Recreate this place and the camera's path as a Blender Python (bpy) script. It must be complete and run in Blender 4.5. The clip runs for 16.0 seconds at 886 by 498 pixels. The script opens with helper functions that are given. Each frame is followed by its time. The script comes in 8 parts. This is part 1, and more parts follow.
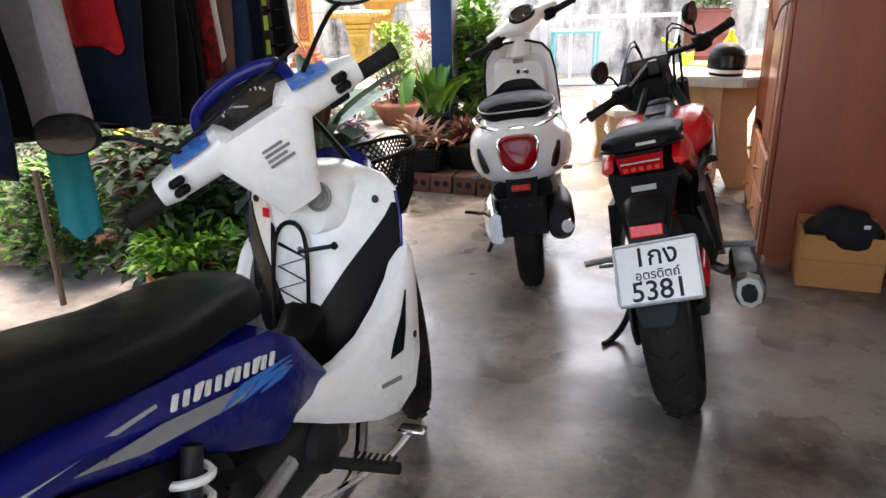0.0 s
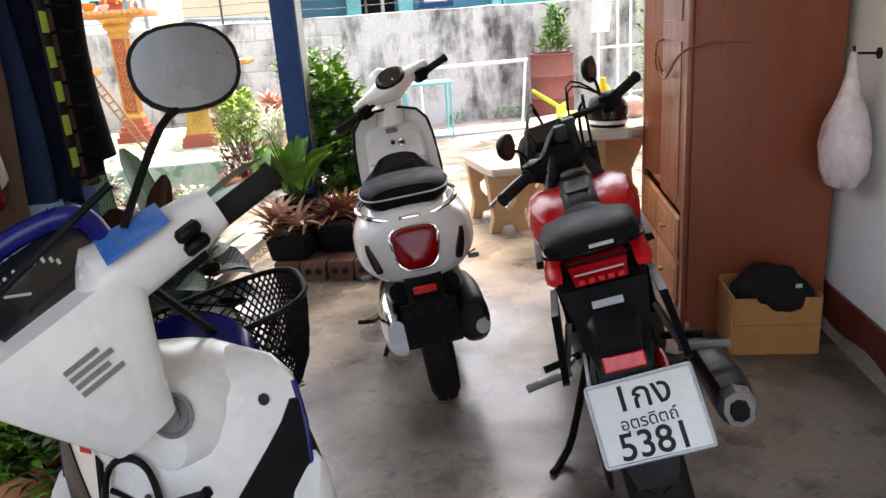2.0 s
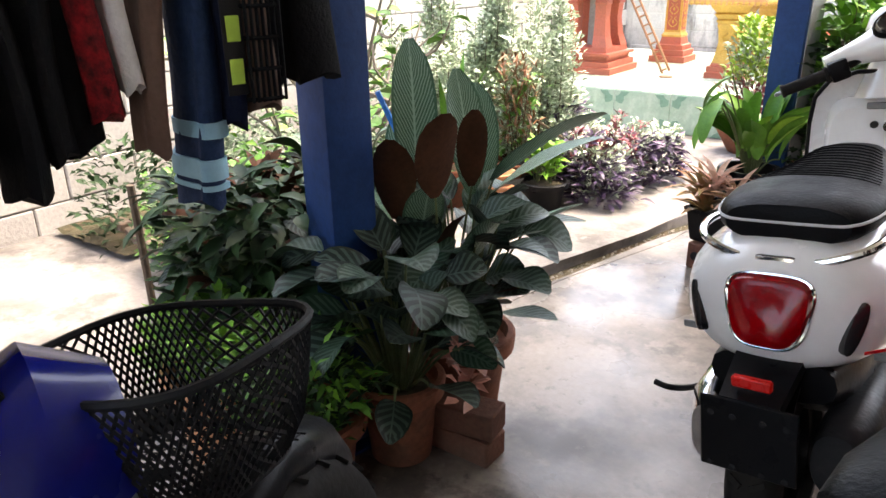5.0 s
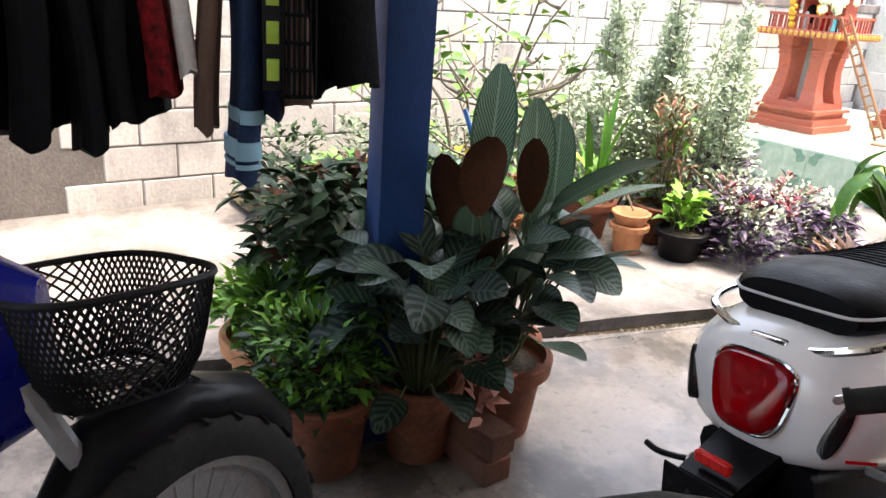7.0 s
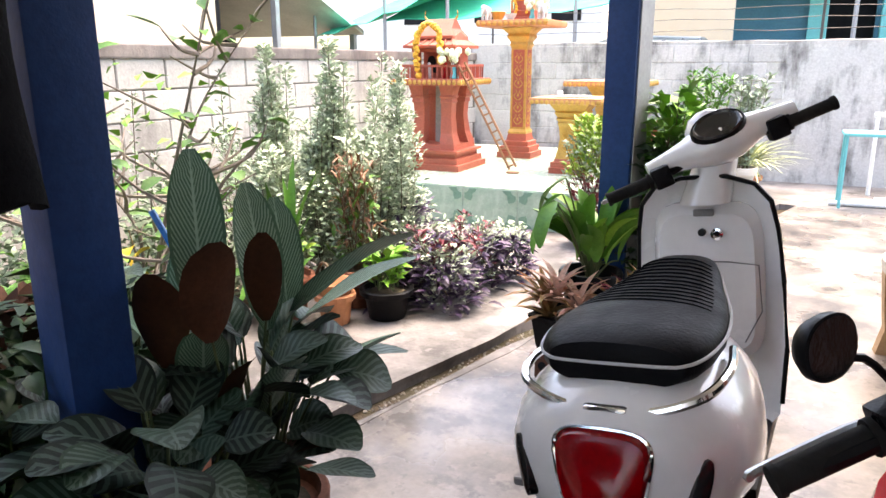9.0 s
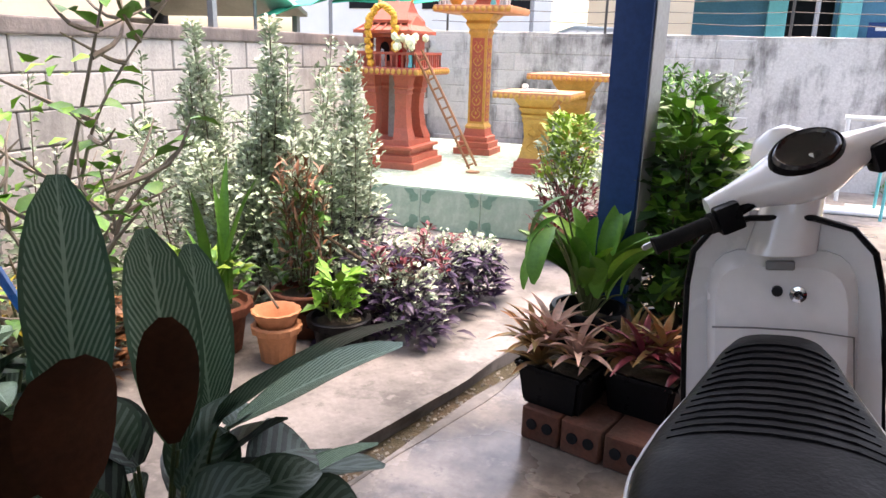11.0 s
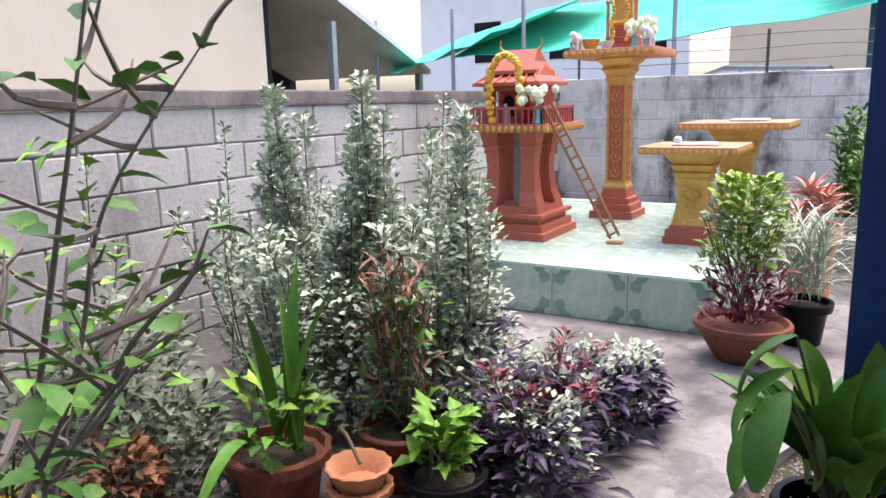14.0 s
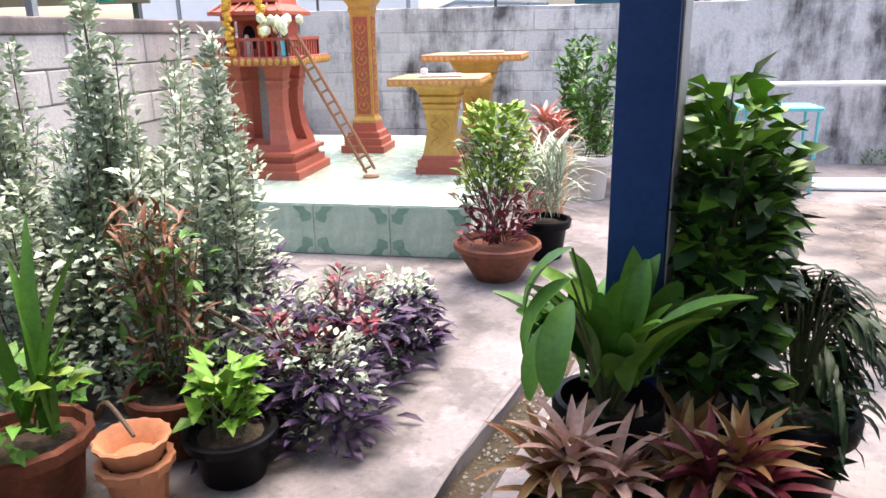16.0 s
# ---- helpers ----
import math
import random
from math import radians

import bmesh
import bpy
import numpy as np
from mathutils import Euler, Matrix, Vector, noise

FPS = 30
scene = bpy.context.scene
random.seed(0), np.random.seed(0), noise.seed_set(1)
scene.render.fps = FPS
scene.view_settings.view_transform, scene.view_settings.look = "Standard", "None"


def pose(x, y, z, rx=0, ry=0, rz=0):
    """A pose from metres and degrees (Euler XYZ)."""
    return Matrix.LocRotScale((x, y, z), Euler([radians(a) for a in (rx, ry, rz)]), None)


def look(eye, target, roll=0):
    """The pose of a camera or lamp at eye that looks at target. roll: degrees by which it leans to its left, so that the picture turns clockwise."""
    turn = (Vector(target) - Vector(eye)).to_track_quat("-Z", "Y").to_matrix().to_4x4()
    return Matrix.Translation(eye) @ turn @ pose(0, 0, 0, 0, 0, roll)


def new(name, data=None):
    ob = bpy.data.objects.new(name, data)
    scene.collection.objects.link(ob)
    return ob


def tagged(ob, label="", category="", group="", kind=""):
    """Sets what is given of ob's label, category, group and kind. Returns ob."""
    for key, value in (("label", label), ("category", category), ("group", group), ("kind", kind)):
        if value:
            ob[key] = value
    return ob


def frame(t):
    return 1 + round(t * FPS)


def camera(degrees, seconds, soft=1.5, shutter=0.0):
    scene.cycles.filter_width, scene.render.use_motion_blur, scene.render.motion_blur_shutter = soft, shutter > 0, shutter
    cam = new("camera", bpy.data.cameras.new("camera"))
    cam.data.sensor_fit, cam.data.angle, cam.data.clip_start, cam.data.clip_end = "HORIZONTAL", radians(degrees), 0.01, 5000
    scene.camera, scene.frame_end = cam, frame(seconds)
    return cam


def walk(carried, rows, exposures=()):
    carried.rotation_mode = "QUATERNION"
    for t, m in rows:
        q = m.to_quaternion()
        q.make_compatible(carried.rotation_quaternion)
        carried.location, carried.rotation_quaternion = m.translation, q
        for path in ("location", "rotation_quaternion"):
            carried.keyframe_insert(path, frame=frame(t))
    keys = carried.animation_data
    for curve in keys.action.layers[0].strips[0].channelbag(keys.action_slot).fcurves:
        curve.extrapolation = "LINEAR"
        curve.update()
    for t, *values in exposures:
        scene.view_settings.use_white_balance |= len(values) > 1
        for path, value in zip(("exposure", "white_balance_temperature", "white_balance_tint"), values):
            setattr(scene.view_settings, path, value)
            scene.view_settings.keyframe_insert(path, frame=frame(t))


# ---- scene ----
cam = camera(63.1, 16.0)
PATH = [
    (0, (0.44, 0.251, 1.313), (0.318, 2.121, 0.615), -1.4),
    (0.5, (0.427, 0.379, 1.317), (0.472, 2.265, 0.655), -0.2),
    (1, (0.435, 0.524, 1.336), (0.573, 2.411, 0.686), -1.3),
    (1.5, (0.365, 0.702, 1.338), (0.703, 2.569, 0.704), -3.3),
    (2, (0.322, 0.856, 1.359), (0.594, 2.745, 0.763), -4.2),
    (2.5, (0.412, 1.012, 1.365), (0.601, 2.934, 0.845), -2.0),
    (3, (0.469, 1.17, 1.343), (0.579, 3.067, 0.721), -2.6),
    (3.5, (0.474, 1.411, 1.347), (0.456, 3.33, 0.785), -2.0),
    (4, (0.505, 1.554, 1.339), (0.216, 3.41, 0.652), -3.7),
    (4.5, (0.681, 1.681, 1.315), (0.002, 3.432, 0.628), 0.5),
    (5, (0.82, 1.769, 1.297), (-0.277, 3.273, 0.566), -0.8),
    (5.2, (0.835, 1.817, 1.286), (-0.322, 3.267, 0.54), 1.2),
    (7.3, (1.202, 2.048, 1.336), (-0.308, 3.167, 0.652), 4.2),
    (7.5, (1.176, 2.073, 1.361), (-0.248, 3.327, 0.727), 4.5),
    (8, (1.062, 2.134, 1.291), (-0.171, 3.601, 0.718), 4.8),
    (8.5, (0.949, 2.141, 1.282), (-0.025, 3.804, 0.747), 4.0),
    (8.7, (0.887, 2.127, 1.297), (-0.013, 3.839, 0.787), 1.5),
    (10.8, (0.487, 2.538, 1.319), (-0.108, 4.379, 0.812), 0.9),
    (11, (0.459, 2.627, 1.313), (-0.222, 4.431, 0.783), 1.6),
    (11.5, (0.438, 2.801, 1.293), (-0.63, 4.407, 0.765), 3.0),
    (12, (0.445, 2.941, 1.295), (-0.778, 4.417, 0.724), 0.1),
    (12.5, (0.302, 3.069, 1.295), (-0.937, 4.552, 0.78), -1.6),
    (13, (0.197, 3.145, 1.303), (-1.003, 4.644, 0.744), -3.8),
    (13.5, (0.112, 3.284, 1.31), (-0.961, 4.889, 0.786), -3.0),
    (14, (0.096, 3.452, 1.331), (-0.92, 5.129, 0.934), -1.4),
    (14.5, (0.067, 3.542, 1.332), (-0.753, 5.3, 0.845), -0.9),
    (15, (0.024, 3.58, 1.326), (-0.456, 5.445, 0.787), -1.9),
    (15.5, (-0.026, 3.565, 1.31), (-0.346, 5.452, 0.731), -0.0),
    (16, (-0.013, 3.488, 1.304), (-0.374, 5.369, 0.729), -1.1),
]
walk(cam, [(t, look(eye, target, roll)) for t, eye, target, roll in PATH],
     [(0, 3.4, 8200, 12), (2.5, 2.9, 8300, 12), (3.5, 2.75, 8200, 12), (5, 3.4, 7900, 11), (8, 3.2, 7600, 12), (11, 2.6, 7500, 18), (13, 2.22, 6700, 18), (14.2, 1.95, 6600, 18), (15, 2.3, 6800, 18), (16, 2.35, 6900, 19)])

# ---- sky, sun and exposure ----
world = bpy.data.worlds.new("sky")
scene.world = world
world.use_nodes = True
wn = world.node_tree.nodes
sky = wn.new("ShaderNodeTexSky")
sky.sky_type = "NISHITA"
sky.sun_disc = False
sky.sun_elevation = radians(72)
sky.sun_rotation = radians(20)
sky.air_density, sky.dust_density, sky.ozone_density = 1.0, 4.0, 1.0
wn["Background"].inputs["Strength"].default_value = 0.15
world.node_tree.links.new(sky.outputs["Color"], wn["Background"].inputs["Color"])
sun = new("sun", bpy.data.lights.new("sun", "SUN"))
sun.data.energy, sun.data.angle, sun.data.color = 0.8, radians(45), (1.0, 0.96, 0.9)
sun.matrix_world = look((1.45, 7.97, 13), (0, 4, 0))

# ---- materials ----
def mat(name, colour, rough=0.6, metal=0.0, vary=0.25, scale=6.0, fine=60.0, bump=0.15, second=None, mix=0.5, island=0.0, coat=0.0,
        clear=0.0, stretch=(1, 1, 1), alpha=1.0, each=0.0):
    """A node material: a base colour that varies at two scales, with relief. island: variation leaf by leaf; each: object by object."""
    m = bpy.data.materials.new(name)
    m.use_nodes = True
    nt = m.node_tree
    n, ln = nt.nodes, nt.links
    b = n["Principled BSDF"]
    b.inputs["Roughness"].default_value = rough
    b.inputs["Metallic"].default_value = metal
    b.inputs["Coat Weight"].default_value = coat
    b.inputs["Coat Roughness"].default_value = 0.08
    b.inputs["Transmission Weight"].default_value = clear
    tc = n.new("ShaderNodeTexCoord")
    mp = n.new("ShaderNodeMapping")
    mp.inputs["Scale"].default_value = stretch
    ln.new(tc.outputs["Object"], mp.inputs["Vector"])

    def tex(s, detail):
        t = n.new("ShaderNodeTexNoise")
        t.inputs["Scale"].default_value = s
        t.inputs["Detail"].default_value = detail
        t.inputs["Roughness"].default_value = 0.62
        ln.new(mp.outputs["Vector"], t.inputs["Vector"])
        return t

    def mixed(kind, fac, a, c):
        x = n.new("ShaderNodeMix")
        x.data_type, x.blend_type = "RGBA", kind
        for sock, v in ((x.inputs["Factor"], fac), (x.inputs["A"], a), (x.inputs["B"], c)):
            if isinstance(v, bpy.types.NodeSocket):
                ln.new(v, sock)
            else:
                sock.default_value = v
        return x.outputs["Result"]

    def ramp(src, lo, hi, p0=0.3, p1=0.7):
        r = n.new("ShaderNodeMapRange")
        r.inputs["From Min"].default_value, r.inputs["From Max"].default_value = p0, p1
        r.inputs["To Min"].default_value, r.inputs["To Max"].default_value = lo, hi
        ln.new(src, r.inputs["Value"])
        return r.outputs["Result"]

    big, small = tex(scale, 5), tex(fine, 3)
    c0 = (*colour, 1)
    c1 = (*(second or [v * (1 - vary) for v in colour]), 1)
    col = mixed("MIX", ramp(big.outputs["Fac"], 0, 2 * mix), c0, c1)
    grain = ramp(small.outputs["Fac"], 1 - vary * 0.6, 1 + vary * 0.4)
    col = mixed("MULTIPLY", 1.0, col, grain)
    if island:
        g = n.new("ShaderNodeNewGeometry")
        col = mixed("MULTIPLY", 1.0, col, ramp(g.outputs["Random Per Island"], 1 - island, 1 + island, 0, 1))
    if each:
        o = n.new("ShaderNodeObjectInfo")
        col = mixed("MULTIPLY", 1.0, col, ramp(o.outputs["Random"], 1 - each, 1 + each, 0, 1))
    ln.new(col, b.inputs["Base Color"])
    ln.new(ramp(big.outputs["Fac"], max(0.03, rough - 0.12), min(1, rough + 0.12)), b.inputs["Roughness"])
    if bump:
        bp = n.new("ShaderNodeBump")
        bp.inputs["Strength"].default_value = bump
        bp.inputs["Distance"].default_value = 0.01
        ln.new(small.outputs["Fac"], bp.inputs["Height"])
        ln.new(bp.outputs["Normal"], b.inputs["Normal"])
    return m


def leafy(name, colour, second, rough=0.45, island=0.35, scale=9.0):
    m = mat(name, colour, rough, 0, 0.3, scale, 70, 0.1, second, 0.5, island)
    b = m.node_tree.nodes["Principled BSDF"]
    b.inputs["Specular IOR Level"].default_value = 0.3
    return m


def striped_leaf(name, dark, pale, freq, rough=0.35):
    """Leaf with pale ribs that run out from the midrib, by the leaf's own UV."""
    m = mat(name, dark, rough, 0, 0.3, 12, 80, 0.1, None, 0.4, 0.3)
    nt = m.node_tree
    n, ln = nt.nodes, nt.links
    b = n["Principled BSDF"]
    uv = n.new("ShaderNodeUVMap")
    sep = n.new("ShaderNodeSeparateXYZ")
    ln.new(uv.outputs["UV"], sep.inputs["Vector"])

    def op(kind, a, c):
        x = n.new("ShaderNodeMath")
        x.operation = kind
        for i, v in enumerate((a, c)):
            if isinstance(v, bpy.types.NodeSocket):
                ln.new(v, x.inputs[i])
            elif v is not None:
                x.inputs[i].default_value = v
        return x.outputs[0]
    side = op("ABSOLUTE", op("SUBTRACT", sep.outputs["X"], 0.5), None)
    wave = op("SINE", op("MULTIPLY", op("SUBTRACT", sep.outputs["Y"], op("MULTIPLY", side, 0.7)), freq), None)
    rib = op("MULTIPLY", op("GREATER_THAN", wave, 0.2), op("LESS_THAN", side, 0.44))
    mid = op("LESS_THAN", side, 0.025)
    fac = op("MINIMUM", op("ADD", op("MULTIPLY", rib, 0.75), mid), 1.0)
    b.inputs["Specular IOR Level"].default_value = 0.3
    old = b.inputs["Base Color"].links[0].from_socket
    x = n.new("ShaderNodeMix")
    x.data_type = "RGBA"
    ln.new(fac, x.inputs["Factor"])
    ln.new(old, x.inputs["A"])
    x.inputs["B"].default_value = (*pale, 1)
    ln.new(x.outputs["Result"], b.inputs["Base Color"])
    return m


def stained(name, colour, stain, drip=1.0, low=0.42, high=0.62, rough=0.85, top=None):
    """Weathered plaster or block: stains in patches and in streaks that run down."""
    m = mat(name, colour, rough, 0, 0.22, 2.2, 45, 0.35, None, 0.4, 0, each=0.12)
    nt = m.node_tree
    n, ln = nt.nodes, nt.links
    b = n["Principled BSDF"]
    geo = n.new("ShaderNodeNewGeometry")
    mp = n.new("ShaderNodeMapping")
    mp.inputs["Scale"].default_value = (4.0 * drip, 4.0 * drip, 0.7)
    ln.new(geo.outputs["Position"], mp.inputs["Vector"])
    facs = []
    for vec, s in ((mp.outputs["Vector"], 1.4), (geo.outputs["Position"], 2.3)):
        t = n.new("ShaderNodeTexNoise")
        t.inputs["Scale"].default_value, t.inputs["Detail"].default_value, t.inputs["Roughness"].default_value = s, 7, 0.65
        ln.new(vec, t.inputs["Vector"])
        facs.append(t.outputs["Fac"])
    add = n.new("ShaderNodeMath")
    add.operation = "MULTIPLY_ADD"
    add.inputs[1].default_value, add.inputs[2].default_value = 0.55, 0.0
    ln.new(facs[0], add.inputs[0])
    add2 = n.new("ShaderNodeMath")
    add2.operation = "MULTIPLY_ADD"
    add2.inputs[1].default_value = 0.45
    ln.new(facs[1], add2.inputs[0])
    ln.new(add.outputs[0], add2.inputs[2])
    r = n.new("ShaderNodeMapRange")
    r.inputs["From Min"].default_value, r.inputs["From Max"].default_value = low, high
    ln.new(add2.outputs[0], r.inputs["Value"])
    x = n.new("ShaderNodeMix")
    x.data_type = "RGBA"
    ln.new(r.outputs["Result"], x.inputs["Factor"])
    ln.new(b.inputs["Base Color"].links[0].from_socket, x.inputs["A"])
    x.inputs["B"].default_value = (*stain, 1)
    ln.new(x.outputs["Result"], b.inputs["Base Color"])
    return m


def wet_floor(name, colour, stain, low, high, rlo, rhi, scale=1.1):
    """Worn concrete with damp, darker, glossier patches."""
    m = stained(name, colour, stain, 0.25, low, high, 0.6)
    for node in m.node_tree.nodes:
        if node.type == "BUMP":
            node.inputs["Strength"].default_value = 0.07
    nt = m.node_tree
    n, ln = nt.nodes, nt.links
    b = n["Principled BSDF"]
    geo = n.new("ShaderNodeNewGeometry")
    t = n.new("ShaderNodeTexNoise")
    t.inputs["Scale"].default_value, t.inputs["Detail"].default_value = scale * 1.7, 6
    ln.new(geo.outputs["Position"], t.inputs["Vector"])
    r = n.new("ShaderNodeMapRange")
    r.inputs["From Min"].default_value, r.inputs["From Max"].default_value = 0.38, 0.6
    r.inputs["To Min"].default_value, r.inputs["To Max"].default_value = rlo, rhi
    ln.new(t.outputs["Fac"], r.inputs["Value"])
    ln.new(r.outputs["Result"], b.inputs["Roughness"])
    for size, lo, hi, amount, tone in ((3.1, 0.54, 0.6, 0.55, stain), (17.0, 0.58, 0.66, 0.5, stain), (5.3, 0.58, 0.64, 0.4, [min(1, v * 1.45) for v in colour])):
        t = n.new("ShaderNodeTexNoise")
        t.inputs["Scale"].default_value, t.inputs["Detail"].default_value, t.inputs["Roughness"].default_value = size, 9, 0.68
        ln.new(geo.outputs["Position"], t.inputs["Vector"])
        f = n.new("ShaderNodeMapRange")
        f.inputs["From Min"].default_value, f.inputs["From Max"].default_value, f.inputs["To Max"].default_value = lo, hi, amount
        ln.new(t.outputs["Fac"], f.inputs["Value"])
        x = n.new("ShaderNodeMix")
        x.data_type = "RGBA"
        ln.new(f.outputs["Result"], x.inputs["Factor"])
        ln.new(b.inputs["Base Color"].links[0].from_socket, x.inputs["A"])
        x.inputs["B"].default_value = (*tone, 1)
        ln.new(x.outputs["Result"], b.inputs["Base Color"])
    return m


M = {}
M["floor"] = wet_floor("carport_concrete", (0.23, 0.195, 0.165), (0.05, 0.043, 0.038), 0.45, 0.59, 0.16, 0.45)
M["garden"] = wet_floor("garden_concrete", (0.235, 0.215, 0.208), (0.07, 0.066, 0.062), 0.45, 0.62, 0.45, 0.8)
M["soil"] = mat("soil", (0.085, 0.06, 0.042), 0.95, 0, 0.5, 8, 60, 0.8, (0.05, 0.05, 0.03))
M["ground"] = mat("earth", (0.16, 0.13, 0.1), 0.95, 0, 0.4, 0.6, 30, 0.5, (0.1, 0.11, 0.06))
M["block"] = stained("block_wall", (0.5, 0.47, 0.44), (0.17, 0.155, 0.145), 0.7, 0.5, 0.74)
M["mortar"] = mat("mortar", (0.36, 0.335, 0.305), 0.95, 0, 0.3, 5, 60, 0.5)
# mortar colour lowered to hold the shadow in the block joints
M["joint"] = mat("shaded_mortar_joint", (0.17, 0.15, 0.135), 0.95, 0, 0.35, 5, 60, 0.5)
M["cap"] = stained("wall_cap", (0.26, 0.22, 0.2), (0.1, 0.085, 0.08), 0.7, 0.4, 0.6)
M["plaster"] = stained("far_wall_plaster", (0.56, 0.545, 0.525), (0.075, 0.07, 0.068), 0.8, 0.47, 0.62)
M["white_wall"] = mat("white_wall_paint", (0.8, 0.79, 0.77), 0.7, 0, 0.08, 1.5, 40, 0.08)
M["redpaint"] = mat("red_brown_paint", (0.17, 0.035, 0.024), 0.45, 0, 0.25, 3, 40, 0.1)
M["wood"] = mat("red_stained_wood", (0.27, 0.056, 0.022), 0.38, 0, 0.22, 2.2, 30, 0.08, (0.23, 0.047, 0.019), 0.5, coat=0.25, stretch=(6, 6, 0.6))
M["wood_in"] = mat("orange_wood", (0.42, 0.15, 0.06), 0.5, 0, 0.2, 3, 40, 0.1, stretch=(6, 6, 0.6))
M["bluepost"] = mat("blue_paint", (0.006, 0.04, 0.15), 0.6, 0, 0.25, 3, 50, 0.12)
M["greymetal"] = mat("grey_steel", (0.35, 0.36, 0.38), 0.5, 0.3, 0.2, 5, 50, 0.1)
M["roofing"] = mat("roof_sheet", (0.62, 0.61, 0.59), 0.7, 0, 0.2, 2, 30, 0.1)
M["tile"] = mat("pale_green_tile", (0.33, 0.5, 0.39), 0.25, 0, 0.18, 9, 40, 0.05, (0.45, 0.58, 0.48), 0.5, coat=0.3, each=0.06)
M["tile_dark"] = mat("green_tile_motif", (0.19, 0.36, 0.27), 0.3, 0, 0.15, 9, 40, 0.05)
M["grout"] = mat("pale_grout", (0.5, 0.6, 0.54), 0.8, 0, 0.2, 8, 60, 0.2)
M["shrine"] = mat("red_lacquer_cement", (0.42, 0.085, 0.045), 0.55, 0, 0.3, 8, 60, 0.2, (0.34, 0.09, 0.055))
M["gold"] = mat("gold_paint", (0.6, 0.33, 0.07), 0.4, 0.25, 0.25, 14, 80, 0.3)
M["orange_cem"] = mat("orange_cement", (0.55, 0.24, 0.1), 0.6, 0, 0.25, 8, 60, 0.2)
M["terracotta"] = mat("terracotta", (0.3, 0.1, 0.055), 0.85, 0, 0.35, 7, 50, 0.3, (0.13, 0.065, 0.045), each=0.15)
M["clay"] = mat("orange_clay", (0.58, 0.25, 0.12), 0.75, 0, 0.2, 6, 50, 0.2)
M["blackplastic"] = mat("black_plastic", (0.008, 0.008, 0.009), 0.34, 0, 0.3, 8, 70, 0.08)
M["rubber"] = mat("tyre_rubber", (0.014, 0.0135, 0.013), 0.75, 0, 0.4, 8, 60, 0.2, (0.026, 0.024, 0.022))
M["vinyl"] = mat("black_vinyl", (0.008, 0.008, 0.009), 0.45, 0, 0.2, 8, 120, 0.15)
M["piping"] = mat("pale_piping", (0.6, 0.6, 0.6), 0.5, 0, 0.1)
M["white_paint"] = mat("white_gloss_paint", (0.82, 0.81, 0.8), 0.22, 0, 0.05, 3, 30, 0.0, coat=0.6)
M["white_plastic"] = mat("white_scooter_plastic", (0.82, 0.82, 0.81), 0.3, 0, 0.08, 4, 40, 0.02, (0.74, 0.73, 0.71), coat=0.3)
M["blue_gloss"] = mat("deep_blue_gloss", (0.003, 0.008, 0.16), 0.28, 0, 0.2, 4, 40, 0.0, coat=0.15)
M["blue_light"] = mat("light_blue_decal", (0.03, 0.2, 0.65), 0.25, 0, 0.1, coat=0.4)
M["silver_decal"] = mat("silver_decal", (0.4, 0.41, 0.43), 0.35, 0.5, 0.1)
M["red_gloss"] = mat("red_gloss_paint", (0.6, 0.006, 0.012), 0.24, 0, 0.1, 3, 30, 0.0, coat=0.1)
M["lens"] = mat("red_lamp_lens", (0.36, 0.001, 0.004), 0.13, 0, 0.2, 14, 90, 0.0, (0.2, 0.0, 0.002), coat=0.15)
M["lens_bright"] = mat("bright_red_reflector", (0.68, 0.008, 0.006), 0.3, 0, 0.1, 60, 120, 0.1, coat=0.1)
M["chrome"] = mat("chrome", (0.75, 0.75, 0.76), 0.12, 1.0, 0.08, 6, 50, 0.02)
M["alloy"] = mat("cast_alloy", (0.5, 0.5, 0.5), 0.4, 0.8, 0.2, 8, 60, 0.15)
M["darkmetal"] = mat("dark_engine_metal", (0.028, 0.028, 0.03), 0.45, 0.35, 0.35, 9, 60, 0.2)
M["mirror"] = mat("mirror_glass", (0.2, 0.2, 0.2), 0.22, 1.0, 0.15, 5, 30, 0.0)
M["amber"] = mat("amber_lens", (0.6, 0.2, 0.02), 0.15, 0, 0.1, coat=0.5)
M["clear"] = mat("smoked_lens", (0.015, 0.015, 0.016), 0.2, 0, 0.1, coat=0.3)
M["plate"] = mat("white_plate", (0.78, 0.78, 0.77), 0.35, 0, 0.05)
M["ink"] = mat("black_ink", (0.012, 0.012, 0.013), 0.5, 0, 0.1)
M["greyink"] = mat("grey_ink", (0.2, 0.2, 0.2), 0.5, 0, 0.1)
M["cardboard"] = mat("cardboard", (0.5, 0.22, 0.075), 0.85, 0, 0.15, 4, 60, 0.1, (0.42, 0.18, 0.06))
M["bag_black"] = mat("black_bag_cloth", (0.014, 0.014, 0.015), 0.75, 0, 0.3, 9, 90, 0.4)
M["bag_pink"] = mat("pink_plastic_bag", (0.68, 0.5, 0.52), 0.3, 0, 0.2, 12, 40, 0.3, (0.75, 0.68, 0.68))
M["stone"] = mat("pale_terrazzo", (0.55, 0.51, 0.44), 0.55, 0, 0.15, 5, 120, 0.1)
M["stone_leg"] = mat("ochre_cement", (0.5, 0.33, 0.18), 0.7, 0, 0.2, 4, 60, 0.15)
M["brick"] = mat("dark_red_brick", (0.16, 0.06, 0.04), 0.9, 0, 0.3, 7, 60, 0.4, (0.1, 0.06, 0.045), each=0.2)
M["edging"] = mat("weathered_brick", (0.27, 0.17, 0.13), 0.9, 0, 0.3, 7, 60, 0.4, (0.2, 0.17, 0.14), each=0.2)
